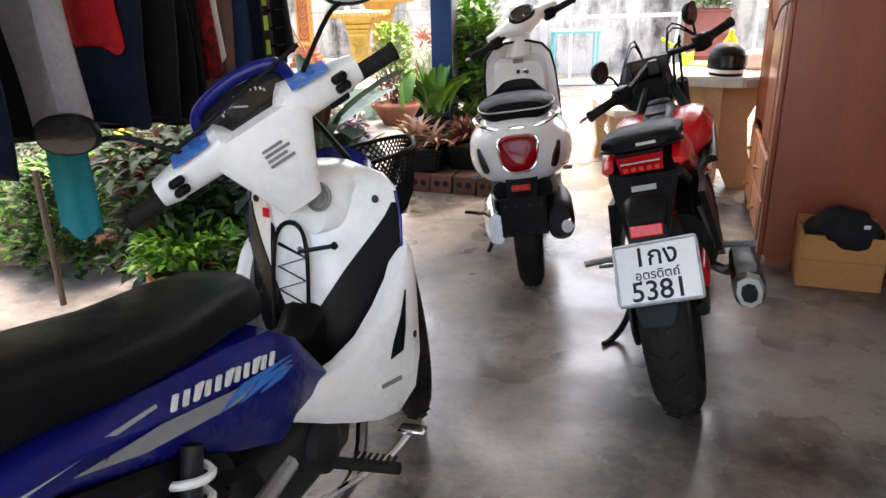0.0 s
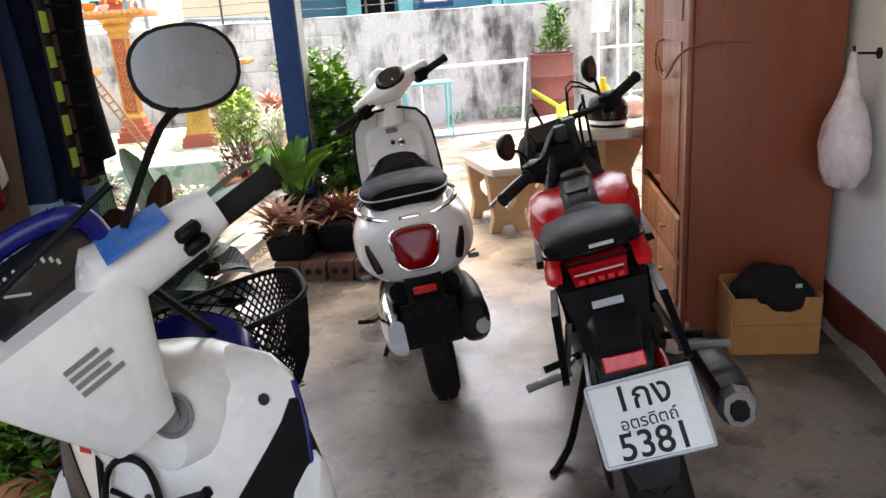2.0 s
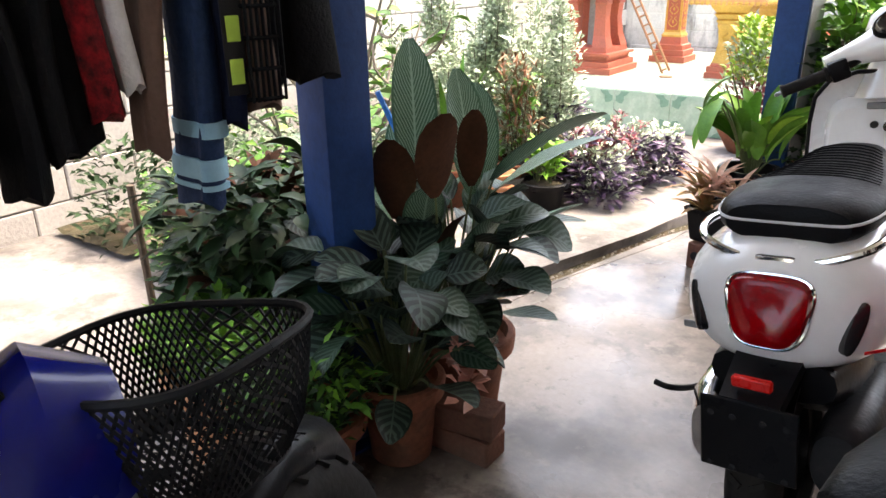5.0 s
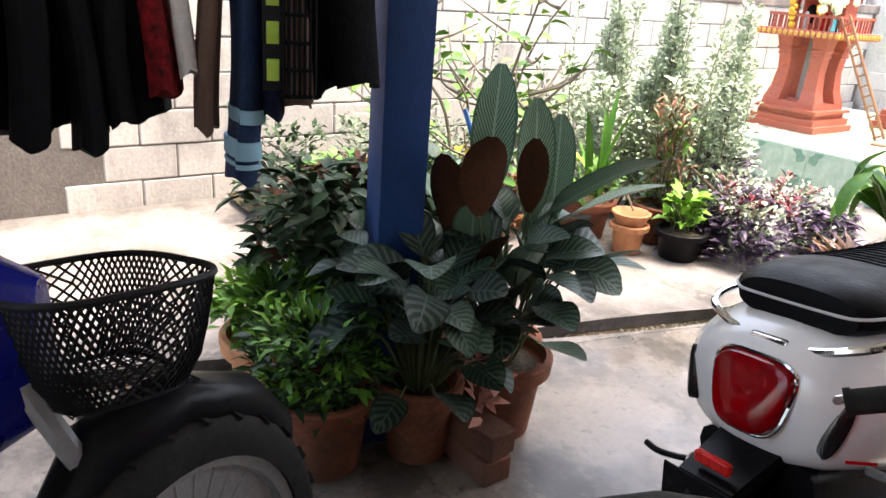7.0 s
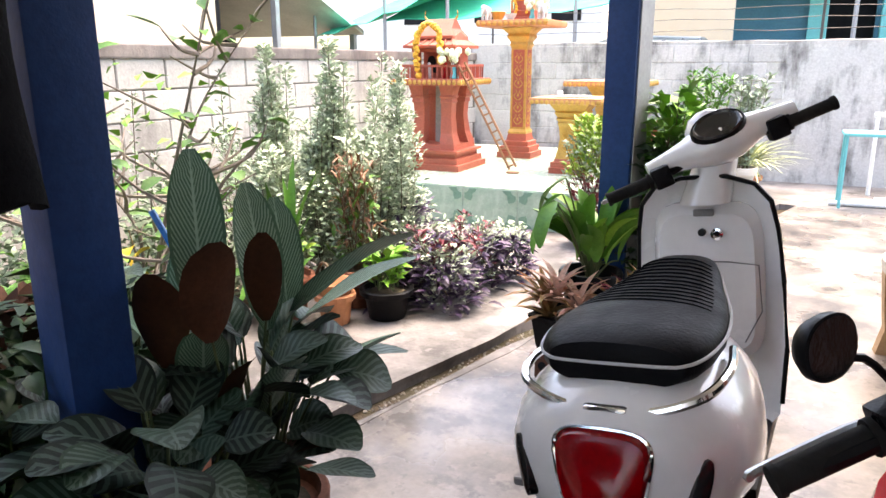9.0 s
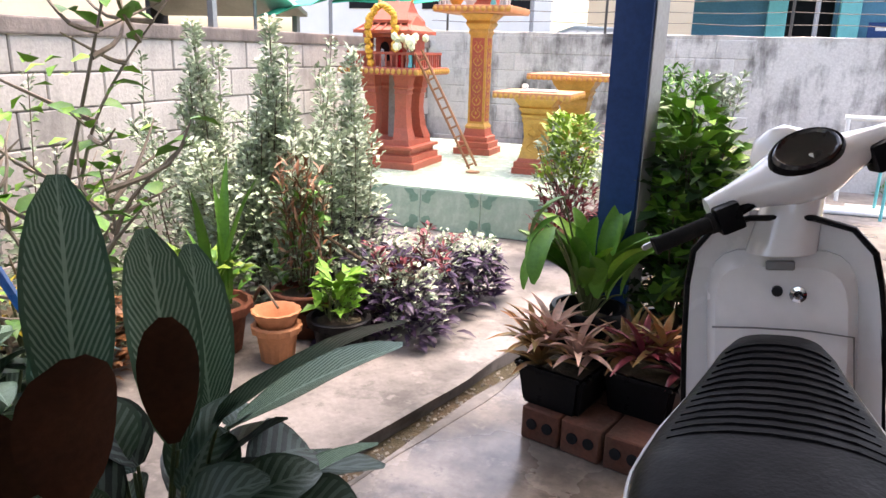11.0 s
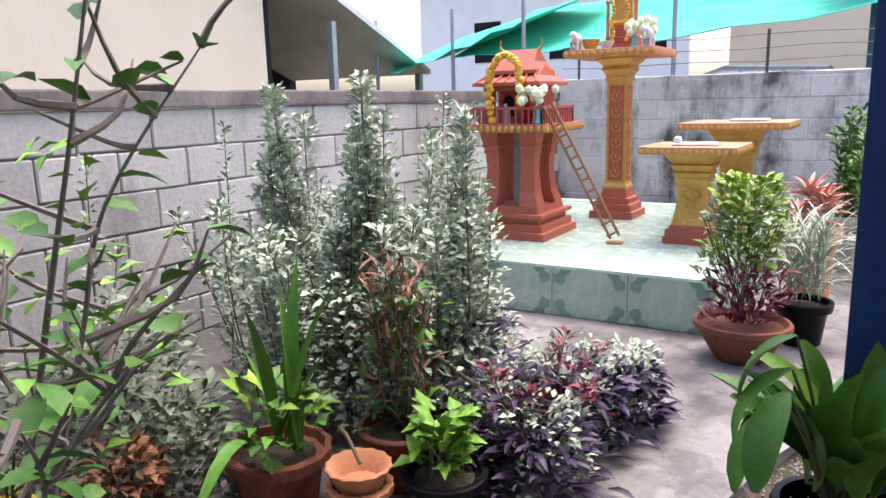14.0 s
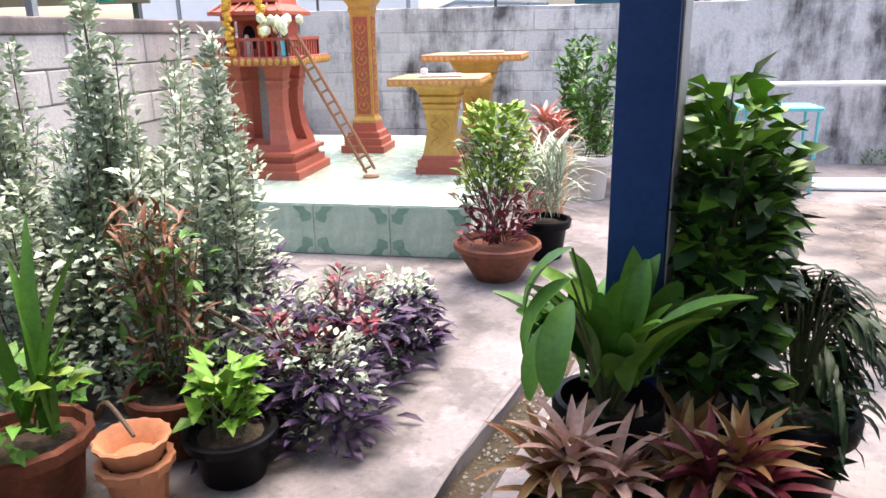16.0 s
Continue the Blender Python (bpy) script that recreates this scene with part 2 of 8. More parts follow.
M["barrel"] = mat("rusty_red_steel", (0.25, 0.055, 0.04), 0.6, 0.1, 0.3, 3, 40, 0.2, (0.17, 0.07, 0.05))
M["white_pipe"] = mat("white_pipe", (0.75, 0.75, 0.74), 0.4, 0, 0.08)
M["aqua"] = mat("aqua_paint", (0.12, 0.5, 0.52), 0.5, 0, 0.15)
M["net"] = mat("green_shade_net", (0.01, 0.5, 0.33), 0.8, 0, 0.15, 3, 60, 0.2)
M["house_blue"] = mat("blue_house_wall", (0.05, 0.2, 0.3), 0.7, 0, 0.2, 2, 30, 0.1)
M["house_teal"] = mat("teal_house_wall", (0.04, 0.4, 0.4), 0.7, 0, 0.15, 2, 30, 0.1)
M["cream"] = mat("cream_house_wall", (0.72, 0.6, 0.45), 0.8, 0, 0.08, 1, 30, 0.1)
# near-black that paints the shade inside openings, windows and holes
M["dark"] = mat("opening_shade", (0.02, 0.02, 0.022), 0.9, 0, 0.3)
M["wire"] = mat("dark_wire", (0.08, 0.075, 0.07), 0.6, 0.5, 0.2)
M["denim"] = mat("blue_denim", (0.018, 0.036, 0.085), 0.9, 0, 0.3, 6, 90, 0.4)
M["navy"] = mat("navy_cloth", (0.008, 0.011, 0.026), 0.9, 0, 0.3, 6, 90, 0.4)
M["black_cloth"] = mat("black_cloth", (0.008, 0.008, 0.009), 0.95, 0, 0.3, 6, 90, 0.4)
M["red_cloth"] = mat("red_cloth", (0.45, 0.015, 0.02), 0.9, 0, 0.3, 20, 90, 0.4)
M["red_print"] = mat("red_printed_cloth", (0.3, 0.01, 0.015), 0.9, 0, 0.5, 40, 90, 0.4, (0.02, 0.01, 0.01))
M["white_cloth"] = mat("white_cloth", (0.62, 0.6, 0.58), 0.9, 0, 0.15, 6, 90, 0.3)
M["grey_cloth"] = mat("grey_cloth", (0.35, 0.34, 0.36), 0.9, 0, 0.2, 6, 90, 0.3)
M["tan_cloth"] = mat("tan_cloth", (0.14, 0.085, 0.065), 0.9, 0, 0.2, 6, 90, 0.3)
M["teal_cloth"] = mat("teal_cloth", (0.005, 0.2, 0.24), 0.9, 0, 0.2, 6, 90, 0.3)
M["lime"] = mat("lime_print", (0.4, 0.6, 0.08), 0.7, 0, 0.1)
M["lightblue_cloth"] = mat("pale_blue_stripe", (0.25, 0.45, 0.55), 0.9, 0, 0.1)
M["yellow"] = mat("yellow_plastic", (0.75, 0.6, 0.03), 0.5, 0, 0.1)
M["limeplastic"] = mat("lime_plastic", (0.5, 0.75, 0.03), 0.5, 0, 0.1)
M["stem"] = mat("plant_stem", (0.1, 0.13, 0.05), 0.7, 0, 0.3)
M["twig"] = mat("brown_twig", (0.13, 0.09, 0.06), 0.9, 0, 0.3, 10, 60, 0.3)
M["bamboo"] = mat("brown_wood_rail", (0.3, 0.13, 0.06), 0.6, 0, 0.2)
M["flower"] = mat("pale_flowers", (0.72, 0.75, 0.5), 0.6, 0, 0.2, island=0.25)
M["garland"] = mat("marigold_garland", (0.75, 0.4, 0.04), 0.7, 0, 0.25, 40, 90, 0.5, island=0.25)
M["twig_pale"] = mat("grey_brown_twig", (0.22, 0.18, 0.15), 0.9, 0, 0.3, 10, 60, 0.3)
M["wire_mesh"] = mat("black_coated_wire", (0.008, 0.008, 0.009), 0.7, 0, 0.2)
M["L_green"] = leafy("green_leaf", (0.06, 0.18, 0.025), (0.1, 0.25, 0.035))
M["L_bright"] = leafy("bright_green_leaf", (0.14, 0.34, 0.035), (0.2, 0.4, 0.05))
# L_dark: green taken near black, so it carries shade inside crowns and between pots
M["L_dark"] = leafy("dark_shaded_green_leaf", (0.014, 0.04, 0.014), (0.026, 0.06, 0.02), 0.5)
M["L_lime"] = leafy("lime_leaf", (0.3, 0.42, 0.06), (0.16, 0.32, 0.04))
M["L_var"] = leafy("white_edged_leaf", (0.58, 0.63, 0.52), (0.26, 0.36, 0.22), 0.6, 0.35, 38)
M["L_var2"] = leafy("grey_green_leaf", (0.2, 0.28, 0.17), (0.36, 0.43, 0.32), 0.55, 0.4, 30)
M["L_purple"] = leafy("purple_leaf", (0.028, 0.017, 0.05), (0.065, 0.036, 0.08))
M["L_maroon"] = leafy("maroon_leaf", (0.14, 0.02, 0.035), (0.2, 0.04, 0.05))
M["L_rust"] = leafy("rust_brown_leaf", (0.24, 0.095, 0.04), (0.14, 0.075, 0.04))
M["L_brom"] = leafy("pink_bromeliad_leaf", (0.8, 0.5, 0.43), (0.62, 0.42, 0.3))
M["L_brom2"] = leafy("olive_bromeliad_leaf", (0.2, 0.19, 0.07), (0.34, 0.12, 0.05))
M["L_pink"] = leafy("salmon_leaf", (0.6, 0.22, 0.18), (0.5, 0.28, 0.2))
M["L_spider"] = leafy("pale_striped_grass", (0.5, 0.52, 0.28), (0.3, 0.36, 0.16))
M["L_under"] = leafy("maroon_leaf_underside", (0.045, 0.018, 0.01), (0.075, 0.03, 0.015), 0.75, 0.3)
M["L_cala"] = striped_leaf("striped_calathea_leaf", (0.016, 0.045, 0.022), (0.075, 0.12, 0.09), 50, 0.5)
M["L_cala_dark"] = striped_leaf("dark_striped_leaf", (0.008, 0.018, 0.011), (0.055, 0.09, 0.07), 36, 0.5)
M["L_cala_big"] = striped_leaf("large_striped_leaf", (0.065, 0.14, 0.08), (0.26, 0.38, 0.28), 130, 0.4)
M["yellow_leaf"] = leafy("yellowed_leaf", (0.6, 0.42, 0.02), (0.45, 0.4, 0.05))
M["L_grey"] = leafy("dull_grey_green_leaf", (0.11, 0.16, 0.095), (0.2, 0.26, 0.17), 0.6, 0.4, 30)
for key, level in (("vinyl", 0.05), ("floor", 0.5), ("garden", 0.3), ("blackplastic", 0.1), ("rubber", 0.06), ("bluepost", 0.3), ("wire_mesh", 0.2), ("black_cloth", 0.08), ("navy", 0.1), ("denim", 0.15), ("tan_cloth", 0.15), ("red_print", 0.15), ("red_cloth", 0.15),
                   ("teal_cloth", 0.15), ("bag_black", 0.15), ("lens", 0.25), ("blue_gloss", 0.25), ("red_gloss", 0.2), ("darkmetal", 0.2), ("soil", 0.15), ("terracotta", 0.25), ("brick", 0.2), ("dark", 0.1), ("ink", 0.2), ("L_under", 0.12), ("L_dark", 0.2), ("L_cala_dark", 0.25)):
    M[key].node_tree.nodes["Principled BSDF"].inputs["Specular IOR Level"].default_value = level

# ---- building tools ----
rng = random.Random(7)


def V(*a):
    return Vector(a)


def finish(bm, name, smooth=True):
    me = bpy.data.meshes.new(name)
    bmesh.ops.recalc_face_normals(bm, faces=bm.faces)
    bm.to_mesh(me)
    bm.free()
    if smooth:
        me.polygons.foreach_set("use_smooth", [True] * len(me.polygons))
        me.set_sharp_from_angle(angle=radians(38))
    return me


def part(name, bm, material, parent=None, label="", smooth=True):
    """Links a bmesh as one mesh object under its parent."""
    ob = new(name, finish(bm, name, smooth))
    ob.data.materials.append(material)
    if parent is not None:
        ob.parent = parent
    if label:
        ob["label"] = label
    if name in ("stem_work", "stem_bundle", "branch_work"):
        ob["kind"] = "stuff"
    return ob


def solid(name, bm, material, label, category, kind="", group="", m=None, smooth=True):
    """A top-level thing that is one mesh."""
    ob = part(name, bm, material, None, "", smooth)
    if m is not None:
        ob.matrix_world = m
    return tagged(ob, label, category, group, kind)


def thing(name, m, label, category, group="", kind=""):
    """A top-level thing: an empty at its base that holds its parts."""
    ob = new(name)
    ob.empty_display_size = 0.1
    ob.matrix_world = m
    return tagged(ob, label, category, group, kind)


def piece(name, me, parent, m):
    """A repeated piece on shared mesh data."""
    ob = new(name, me)
    ob.parent = parent
    ob.matrix_basis = m
    return ob


def join(*bms):
    out = bmesh.new()
    for b in bms:
        me = bpy.data.meshes.new("tmp")
        b.to_mesh(me)
        b.free()
        out.from_mesh(me)
        bpy.data.meshes.remove(me)
    return out


def moved(bm, m):
    bmesh.ops.transform(bm, matrix=m, verts=bm.verts)
    return bm


def box(x0, x1, y0, y1, z0, z1, bevel=0.0, seg=1):
    bm = bmesh.new()
    bmesh.ops.create_cube(bm, size=1, matrix=Matrix.Translation(((x0 + x1) / 2, (y0 + y1) / 2, (z0 + z1) / 2)) @ Matrix.Diagonal((x1 - x0, y1 - y0, z1 - z0, 1)))
    if bevel:
        bmesh.ops.bevel(bm, geom=bm.edges[:], offset=bevel, segments=seg, affect="EDGES", profile=0.6)
    return bm


def prism(points, z0, z1, bevel=0.0):
    """A polygon in plan, raised from z0 to z1."""
    bm = bmesh.new()
    lo = [bm.verts.new((x, y, z0)) for x, y in points]
    hi = [bm.verts.new((x, y, z1)) for x, y in points]
    bm.faces.new(lo[::-1])
    bm.faces.new(hi)
    k = len(points)
    for i in range(k):
        bm.faces.new((lo[i], lo[(i + 1) % k], hi[(i + 1) % k], hi[i]))
    if bevel:
        bmesh.ops.bevel(bm, geom=bm.edges[:], offset=bevel, segments=2, affect="EDGES")
    return bm


def loft(rings, cap=True, closed=True):
    """A skin over rings of equally many points."""
    bm = bmesh.new()
    vs = [[bm.verts.new(p) for p in r] for r in rings]
    k = len(rings[0])
    for a, b in zip(vs, vs[1:]):
        for i in range(k if closed else k - 1):
            j = (i + 1) % k
            bm.faces.new((a[i], a[j], b[j], b[i]))
    if cap:
        bm.faces.new(vs[0][::-1])
        bm.faces.new(vs[-1])
    return bm


def oval(c, ax, ay, k=16, power=2.0, start=0.0):
    """A ring of k points about c, on the half axes ax and ay; power over 2 squares it off."""
    out = []
    for i in range(k):
        a = start + 2 * math.pi * i / k
        ca, sa = math.cos(a), math.sin(a)
        out.append(Vector(c) + Vector(ax) * math.copysign(abs(ca) ** (2 / power), ca) + Vector(ay) * math.copysign(abs(sa) ** (2 / power), sa))
    return out


def tube(points, r, k=8, r2=None):
    """A round bar along a line of points."""
    pts = [Vector(p) for p in points]
    rings = []
    up = Vector((0, 0, 1))
    for i, p in enumerate(pts):
        d = (pts[min(i + 1, len(pts) - 1)] - pts[max(i - 1, 0)]).normalized()
        side = d.cross(up)
        if side.length < 0.05:
            side = d.cross(Vector((0, 1, 0)))
        side.normalize()
        w = side.cross(d)
        rr = r if r2 is None else r + (r2 - r) * i / (len(pts) - 1)
        rings.append([p + side * rr * math.cos(2 * math.pi * j / k) + w * rr * math.sin(2 * math.pi * j / k) for j in range(k)])
    return loft(rings)


def smoothline(points, n=6):
    """A rounded line through points."""
    p = [Vector(q) for q in points]
    out = []
    for i in range(len(p) - 1):
        a, b, c, d = p[max(i - 1, 0)], p[i], p[i + 1], p[min(i + 2, len(p) - 1)]
        for j in range(n):
            t = j / n
            out.append(0.5 * (2 * b + (c - a) * t + (2 * a - 5 * b + 4 * c - d) * t * t + (3 * b - a - 3 * c + d) * t ** 3))
    return out + [p[-1]]


def lathe(profile, k=24, wave=0.0, waves=12):
    """A turned body from (radius, height) pairs; wave scallops the rim."""
    rings = []
    for r, z in profile:
        rings.append([Vector((r * (1 + wave * math.cos(waves * 2 * math.pi * i / k)) * math.cos(2 * math.pi * i / k),
                              r * (1 + wave * math.cos(waves * 2 * math.pi * i / k)) * math.sin(2 * math.pi * i / k), z)) for i in range(k)])
    return loft(rings)


def sheet(points, thick, axis=(0, 0, 1)):
    """A flat outline of points, given a thickness along axis."""
    d = Vector(axis).normalized() * thick
    bm = bmesh.new()
    lo = [bm.verts.new(Vector(p)) for p in points]
    hi = [bm.verts.new(Vector(p) + d) for p in points]
    bm.faces.new(lo[::-1])
    bm.faces.new(hi)
    k = len(points)
    for i in range(k):
        bm.faces.new((lo[i], lo[(i + 1) % k], hi[(i + 1) % k], hi[i]))
    return bm


def ball(c, rx, ry, rz, sub=2):
    bm = bmesh.new()
    bmesh.ops.create_icosphere(bm, subdivisions=sub, radius=1, matrix=Matrix.Translation(c) @ Matrix.Diagonal((rx, ry, rz, 1)))
    return bm


# Axes of the carport: u across, v along.
TURN_C = 15.3
CU = Vector((math.cos(radians(TURN_C)), -math.sin(radians(TURN_C)), 0))
CV = Vector((math.sin(radians(TURN_C)), math.cos(radians(TURN_C)), 0))


def cp(u, v, z=0.0):
    return CU * u + CV * v + Vector((0, 0, z))


def cpm(u, v, z=0.0, turn=0.0):
    p = cp(u, v, z)
    return pose(p.x, p.y, p.z, 0, 0, -TURN_C + turn)


CARPORT = pose(0, 0, 0, 0, 0, -TURN_C)


# ---- leaves ----
def leaf_faces(verts, faces, uvs, m, length, width, n=3, droop=0.4, fold=0.15, tip=0.0, wavy=0.0, blunt=False):
    """Adds one leaf that grows along the matrix's y and bends down; a midrib and two edges."""
    base = len(verts)
    for i in range(n + 1):
        t = i / n
        w = width * 0.5 * (math.sin(math.pi * min(1, t * 0.93 + 0.06)) ** 0.75) * (1 - 0.25 * t)
        if blunt:
            w = width * 0.5 * max(0.0, math.sin(math.pi * (t * 0.96 + 0.02))) ** 0.55 * (0.92 + 0.16 * t)
        if i == n:
            w = width * tip
        y = length * (t - droop * 0.18 * t * t)
        z = length * droop * (0.35 * t - 0.9 * t * t) * 0.8
        wv = wavy * width * math.sin(t * 9)
        for s in (-1, 0, 1):
            verts.append(m @ Vector((s * w, y, z + abs(s) * fold * w * 2 + s * wv)))
            uvs.append((0.5 + 0.5 * s, t))
    for i in range(n):
        for s in (0, 1):
            a = base + i * 3 + s
            faces.append((a, a + 1, a + 4, a + 3))


def leaves_mesh(name, specs, n=3):
    """One mesh of many leaves. specs: (matrix, length, width, droop, fold)."""
    verts, faces, uvs = [], [], []
    for m, ln_, wd, dr, fo in specs:
        leaf_faces(verts, faces, uvs, m, ln_, wd, n, dr, fo)
    me = bpy.data.meshes.new(name)
    me.from_pydata([v[:] for v in verts], [], faces)
    lay = me.uv_layers.new(name="UVMap")
    idx = np.zeros(len(me.loops), dtype=np.int32)
    me.loops.foreach_get("vertex_index", idx)
    lay.data.foreach_set("uv", np.array(uvs, dtype=np.float32)[idx].ravel())
    me.polygons.foreach_set("use_smooth", [True] * len(me.polygons))
    return me


def mesh_part(name, me, material, parent, label="", kind=""):
    ob = new(name, me)
    me.materials.append(material)
    ob.parent = parent
    if label:
        ob["label"] = label
    if kind:
        ob["kind"] = kind
    return ob


def aim(p, yaw, rise, roll=0.0):
    """Matrix at p whose y points to the compass angle yaw, raised by rise degrees."""
    return Matrix.Translation(p) @ pose(0, 0, 0, rise, 0, yaw) @ pose(0, 0, 0, 0, roll, 0)


def stems_bm(lines, r0=0.004, r1=0.002, k=5):
    return join(*[tube(l, r0, k, r1) for l in lines])


def pot(parent, r, h, material, wave=0.0, soil=True, rim=0.02, foot=0.72, name="pot"):
    """A turned flower pot with a rolled rim, and the earth in it."""
    part(name, lathe([(r * foot * 0.9, 0), (r * foot, 0.004), (r * 0.86, h * 0.72), (r * 0.92, h * 0.78), (r + rim * 0.3, h * 0.8), (r + rim * 0.5, h * 0.97),
                      (r + rim * 0.2, h), (r - 0.012, h), (r - 0.02, h * 0.86), (r * 0.6, h * 0.85)], 28, wave, 14), material, parent)
    if soil:
        part("earth", lathe([(r * 0.96 - 0.02, h * 0.82), (r * 0.7, h * 0.875), (r * 0.25, h * 0.89), (0.004, h * 0.89)], 16), M["soil"], parent)

# ---- ground, slabs, walls ----
def structure(name, bm, material, label, category, m=None, smooth=False):
    return solid(name, bm, material, label, category, "structure", "", m, smooth)


gm = bmesh.new()
bmesh.ops.create_grid(gm, x_segments=40, y_segments=40, size=400)
moved(gm, pose(0, 0, -0.075))
structure("ground", gm, M["ground"], "bare brown earth reaching out to the horizon", "ground")

structure("floor", box(-1.635, 1.6, -3.2, 9.5, -0.4, 0.0), M["floor"], "worn damp brown concrete carport floor with stains", "floor", CARPORT)
gp = [cp(-1.785, -3.2), cp(-1.785, 9.5), cp(1.6, 9.52), Vector((8, 9.0, 0)), Vector((8, 11.3, 0)), Vector((-3.05, 11.3, 0)), Vector((-3.05, -3.2, 0))]
structure("pavement", prism([(p.x, p.y) for p in gp], -0.4, 0.0), M["garden"], "pale weathered concrete garden paving", "pavement")
# the ragged mortar lip along the gutter
for name, u, w in (("trim_1", -1.79, 0.05), ("trim_2", -1.63, 0.05)):
    rings = []
    for i in range(90):
        v = -2.5 + i * 0.12
        e = w * (0.4 + 0.8 * noise.noise((v * 3.1, u, 0)))
        c = cp(u, v)
        rings.append([c - CU * e * 0.9 + V(0, 0, 0.003), c + V(0, 0, 0.008 + 0.006 * noise.noise((v * 7, u, 3))), c + CU * e * 0.9 + V(0, 0, 0.002), c - V(0, 0, 0.06)])
    structure(name, loft(rings), M["garden"], "crumbling mortar lip along the gutter edge", "trim", None, True)
# gutter bed
rings = []
for i in range(140):
    v = -3 + i * 0.09
    z = [-0.058 + 0.012 * noise.noise((v * 4, j * 1.7, 1)) for j in range(4)]
    rings.append([cp(-1.8, v, -0.09)] + [cp(-1.79 + j * 0.055, v, z[j]) for j in range(4)] + [cp(-1.62, v, -0.09)])
structure("gutter_bed", loft(rings), M["soil"], "damp earth and grit in the open gutter", "gutter", None, True)
# grit in the gutter
gv, gf = [], []
for i in range(900):
    c = cp(rng.uniform(-1.77, -1.65), rng.uniform(2.5, 6.5), -0.055)
    s = rng.uniform(0.003, 0.011)
    b0 = len(gv)
    for d in ((1, 0, 0), (0, 1, 0), (-1, 0, 0), (0, -1, 0), (0, 0, 1)):
        gv.append((c + Vector(d) * s * rng.uniform(0.6, 1.2))[:])
    gf += [(b0 + k, b0 + (k + 1) % 4, b0 + 4) for k in range(4)]
gme = bpy.data.meshes.new("grit")
gme.from_pydata(gv, [], gf)
gob = new("grit", gme)
gme.materials.append(M["mortar"])
tagged(gob, "loose grit and crumbs of mortar lying in the gutter", "grit", kind="stuff")

# house wall of the carport
WALL_U = 1.345
structure("wall_east", box(WALL_U, WALL_U + 0.15, -3.2, 5.6, 0, 2.8), M["white_wall"], "white painted house wall along the carport", "wall", CARPORT)
structure("baseboard", box(WALL_U - 0.016, WALL_U - 0.002, -3.2, 5.6, 0.03, 0.2, 0.004), M["redpaint"], "red-brown painted skirting, chipped at the bottom", "baseboard", CARPORT)
rings = []
for i in range(110):
    v = -3.1 + i * 0.079
    h = 0.045 + 0.035 * noise.noise((v * 2.7, 5, 0))
    d = 0.018 + 0.014 * abs(noise.noise((v * 6, 1, 4)))
    rings.append([cp(WALL_U - 0.001, v, 0), cp(WALL_U - d - 0.012, v, 0.0), cp(WALL_U - d, v, h * 0.6), cp(WALL_U - 0.017, v, h), cp(WALL_U - 0.001, v, h)])
structure("trim_3", loft(rings), M["mortar"], "broken grey cement at the foot of the wall", "trim", None, True)
structure("column_1", box(WALL_U - 0.035, WALL_U - 0.0175, 2.98, 3.3, 0, 2.8, 0.003), M["redpaint"], "red-brown painted pilaster on the white wall", "column", CARPORT)
# roof out of view, added for shading; its reach sets the light below
structure("ceiling", box(-2.0, 1.7, -0.6, 5.75, 2.8, 2.86), M["roofing"], "unseen plain roof over the carport, added to shade it", "ceiling", CARPORT)


def steel_post(x, y, label, side):
    t = thing("blue_post", pose(x, y, 0, 0, 0, -TURN_C), label, "post", "carport posts", "structure")
    part("shaft", box(-0.07, 0.07, -0.066, 0.066, 0.012, 2.8, 0.006, 2), M["bluepost"], t)
    # one side face covered by a paler grey strip
    part("strip", box(*sorted((side * 0.0715, side * 0.0765)), -0.05, 0.065, 0.012, 2.8, 0.001), M["greymetal"], t, "paler grey strip along one side of the post")
    part("base_plate", box(-0.11, 0.11, -0.11, 0.11, 0.0, 0.012, 0.002), M["bluepost"], t)


steel_post(-0.475, 3.085, "blue painted square steel carport post beside the clothes", -1)
steel_post(0.15, 5.325, "blue painted square steel carport post behind potted plants", 1)

# ---- left garden wall of blocks ----
WX = -3.0


def block_mesh(w, d, h):
    bm = box(-w / 2, w / 2, -d / 2, d / 2, 0, h, 0.007, 1)
    for v in bm.verts:
        v.co += Vector((noise.noise(v.co * 9), noise.noise(v.co * 9 + V(3, 0, 0)), noise.noise(v.co * 9 + V(0, 5, 0)))) * 0.004
    return finish(bm, "block", False)


west = structure("wall_west", box(WX - 0.15, WX + 0.004, -3.2, 11.2, -0.05, 1.335), M["joint"], "grey concrete block garden wall with a dark cap", "wall")
north = structure("wall_north", box(-3.15, 9.0, 11.0805, 11.26, -0.05, 1.5), M["plaster"], "stained grey rendered boundary wall with dark runs", "wall")
structure("wall_cap_1", box(WX - 0.17, WX + 0.03, -3.2, 11.1, 1.337, 1.43, 0.012, 2), M["cap"], "dark weathered cement cap on the block wall", "wall cap")
rings = []
for i in range(120):
    x = -3.2 + i * 0.103
    rings.append([V(x, 11.08, 1.5), V(x, 11.075, 1.54 + 0.012 * noise.noise((x * 2, 0, 0))), V(x, 11.28, 1.55 + 0.014 * noise.noise((x * 2, 4, 0))), V(x, 11.28, 1.5)])
structure("wall_cap_2", loft(rings), M["plaster"], "uneven cement top of the rendered wall", "wall cap", None, True)

# ---- tiled platform ----
PX0, PX1, PY0, PY1, PZ = -2.95, -0.64, 7.565, 10.6, 0.32
plat = structure("platform", box(PX0, PX1, PY0 + 0.006, PY1, 0, PZ - 0.006), M["grout"], "low platform faced with pale green tiles", "platform")

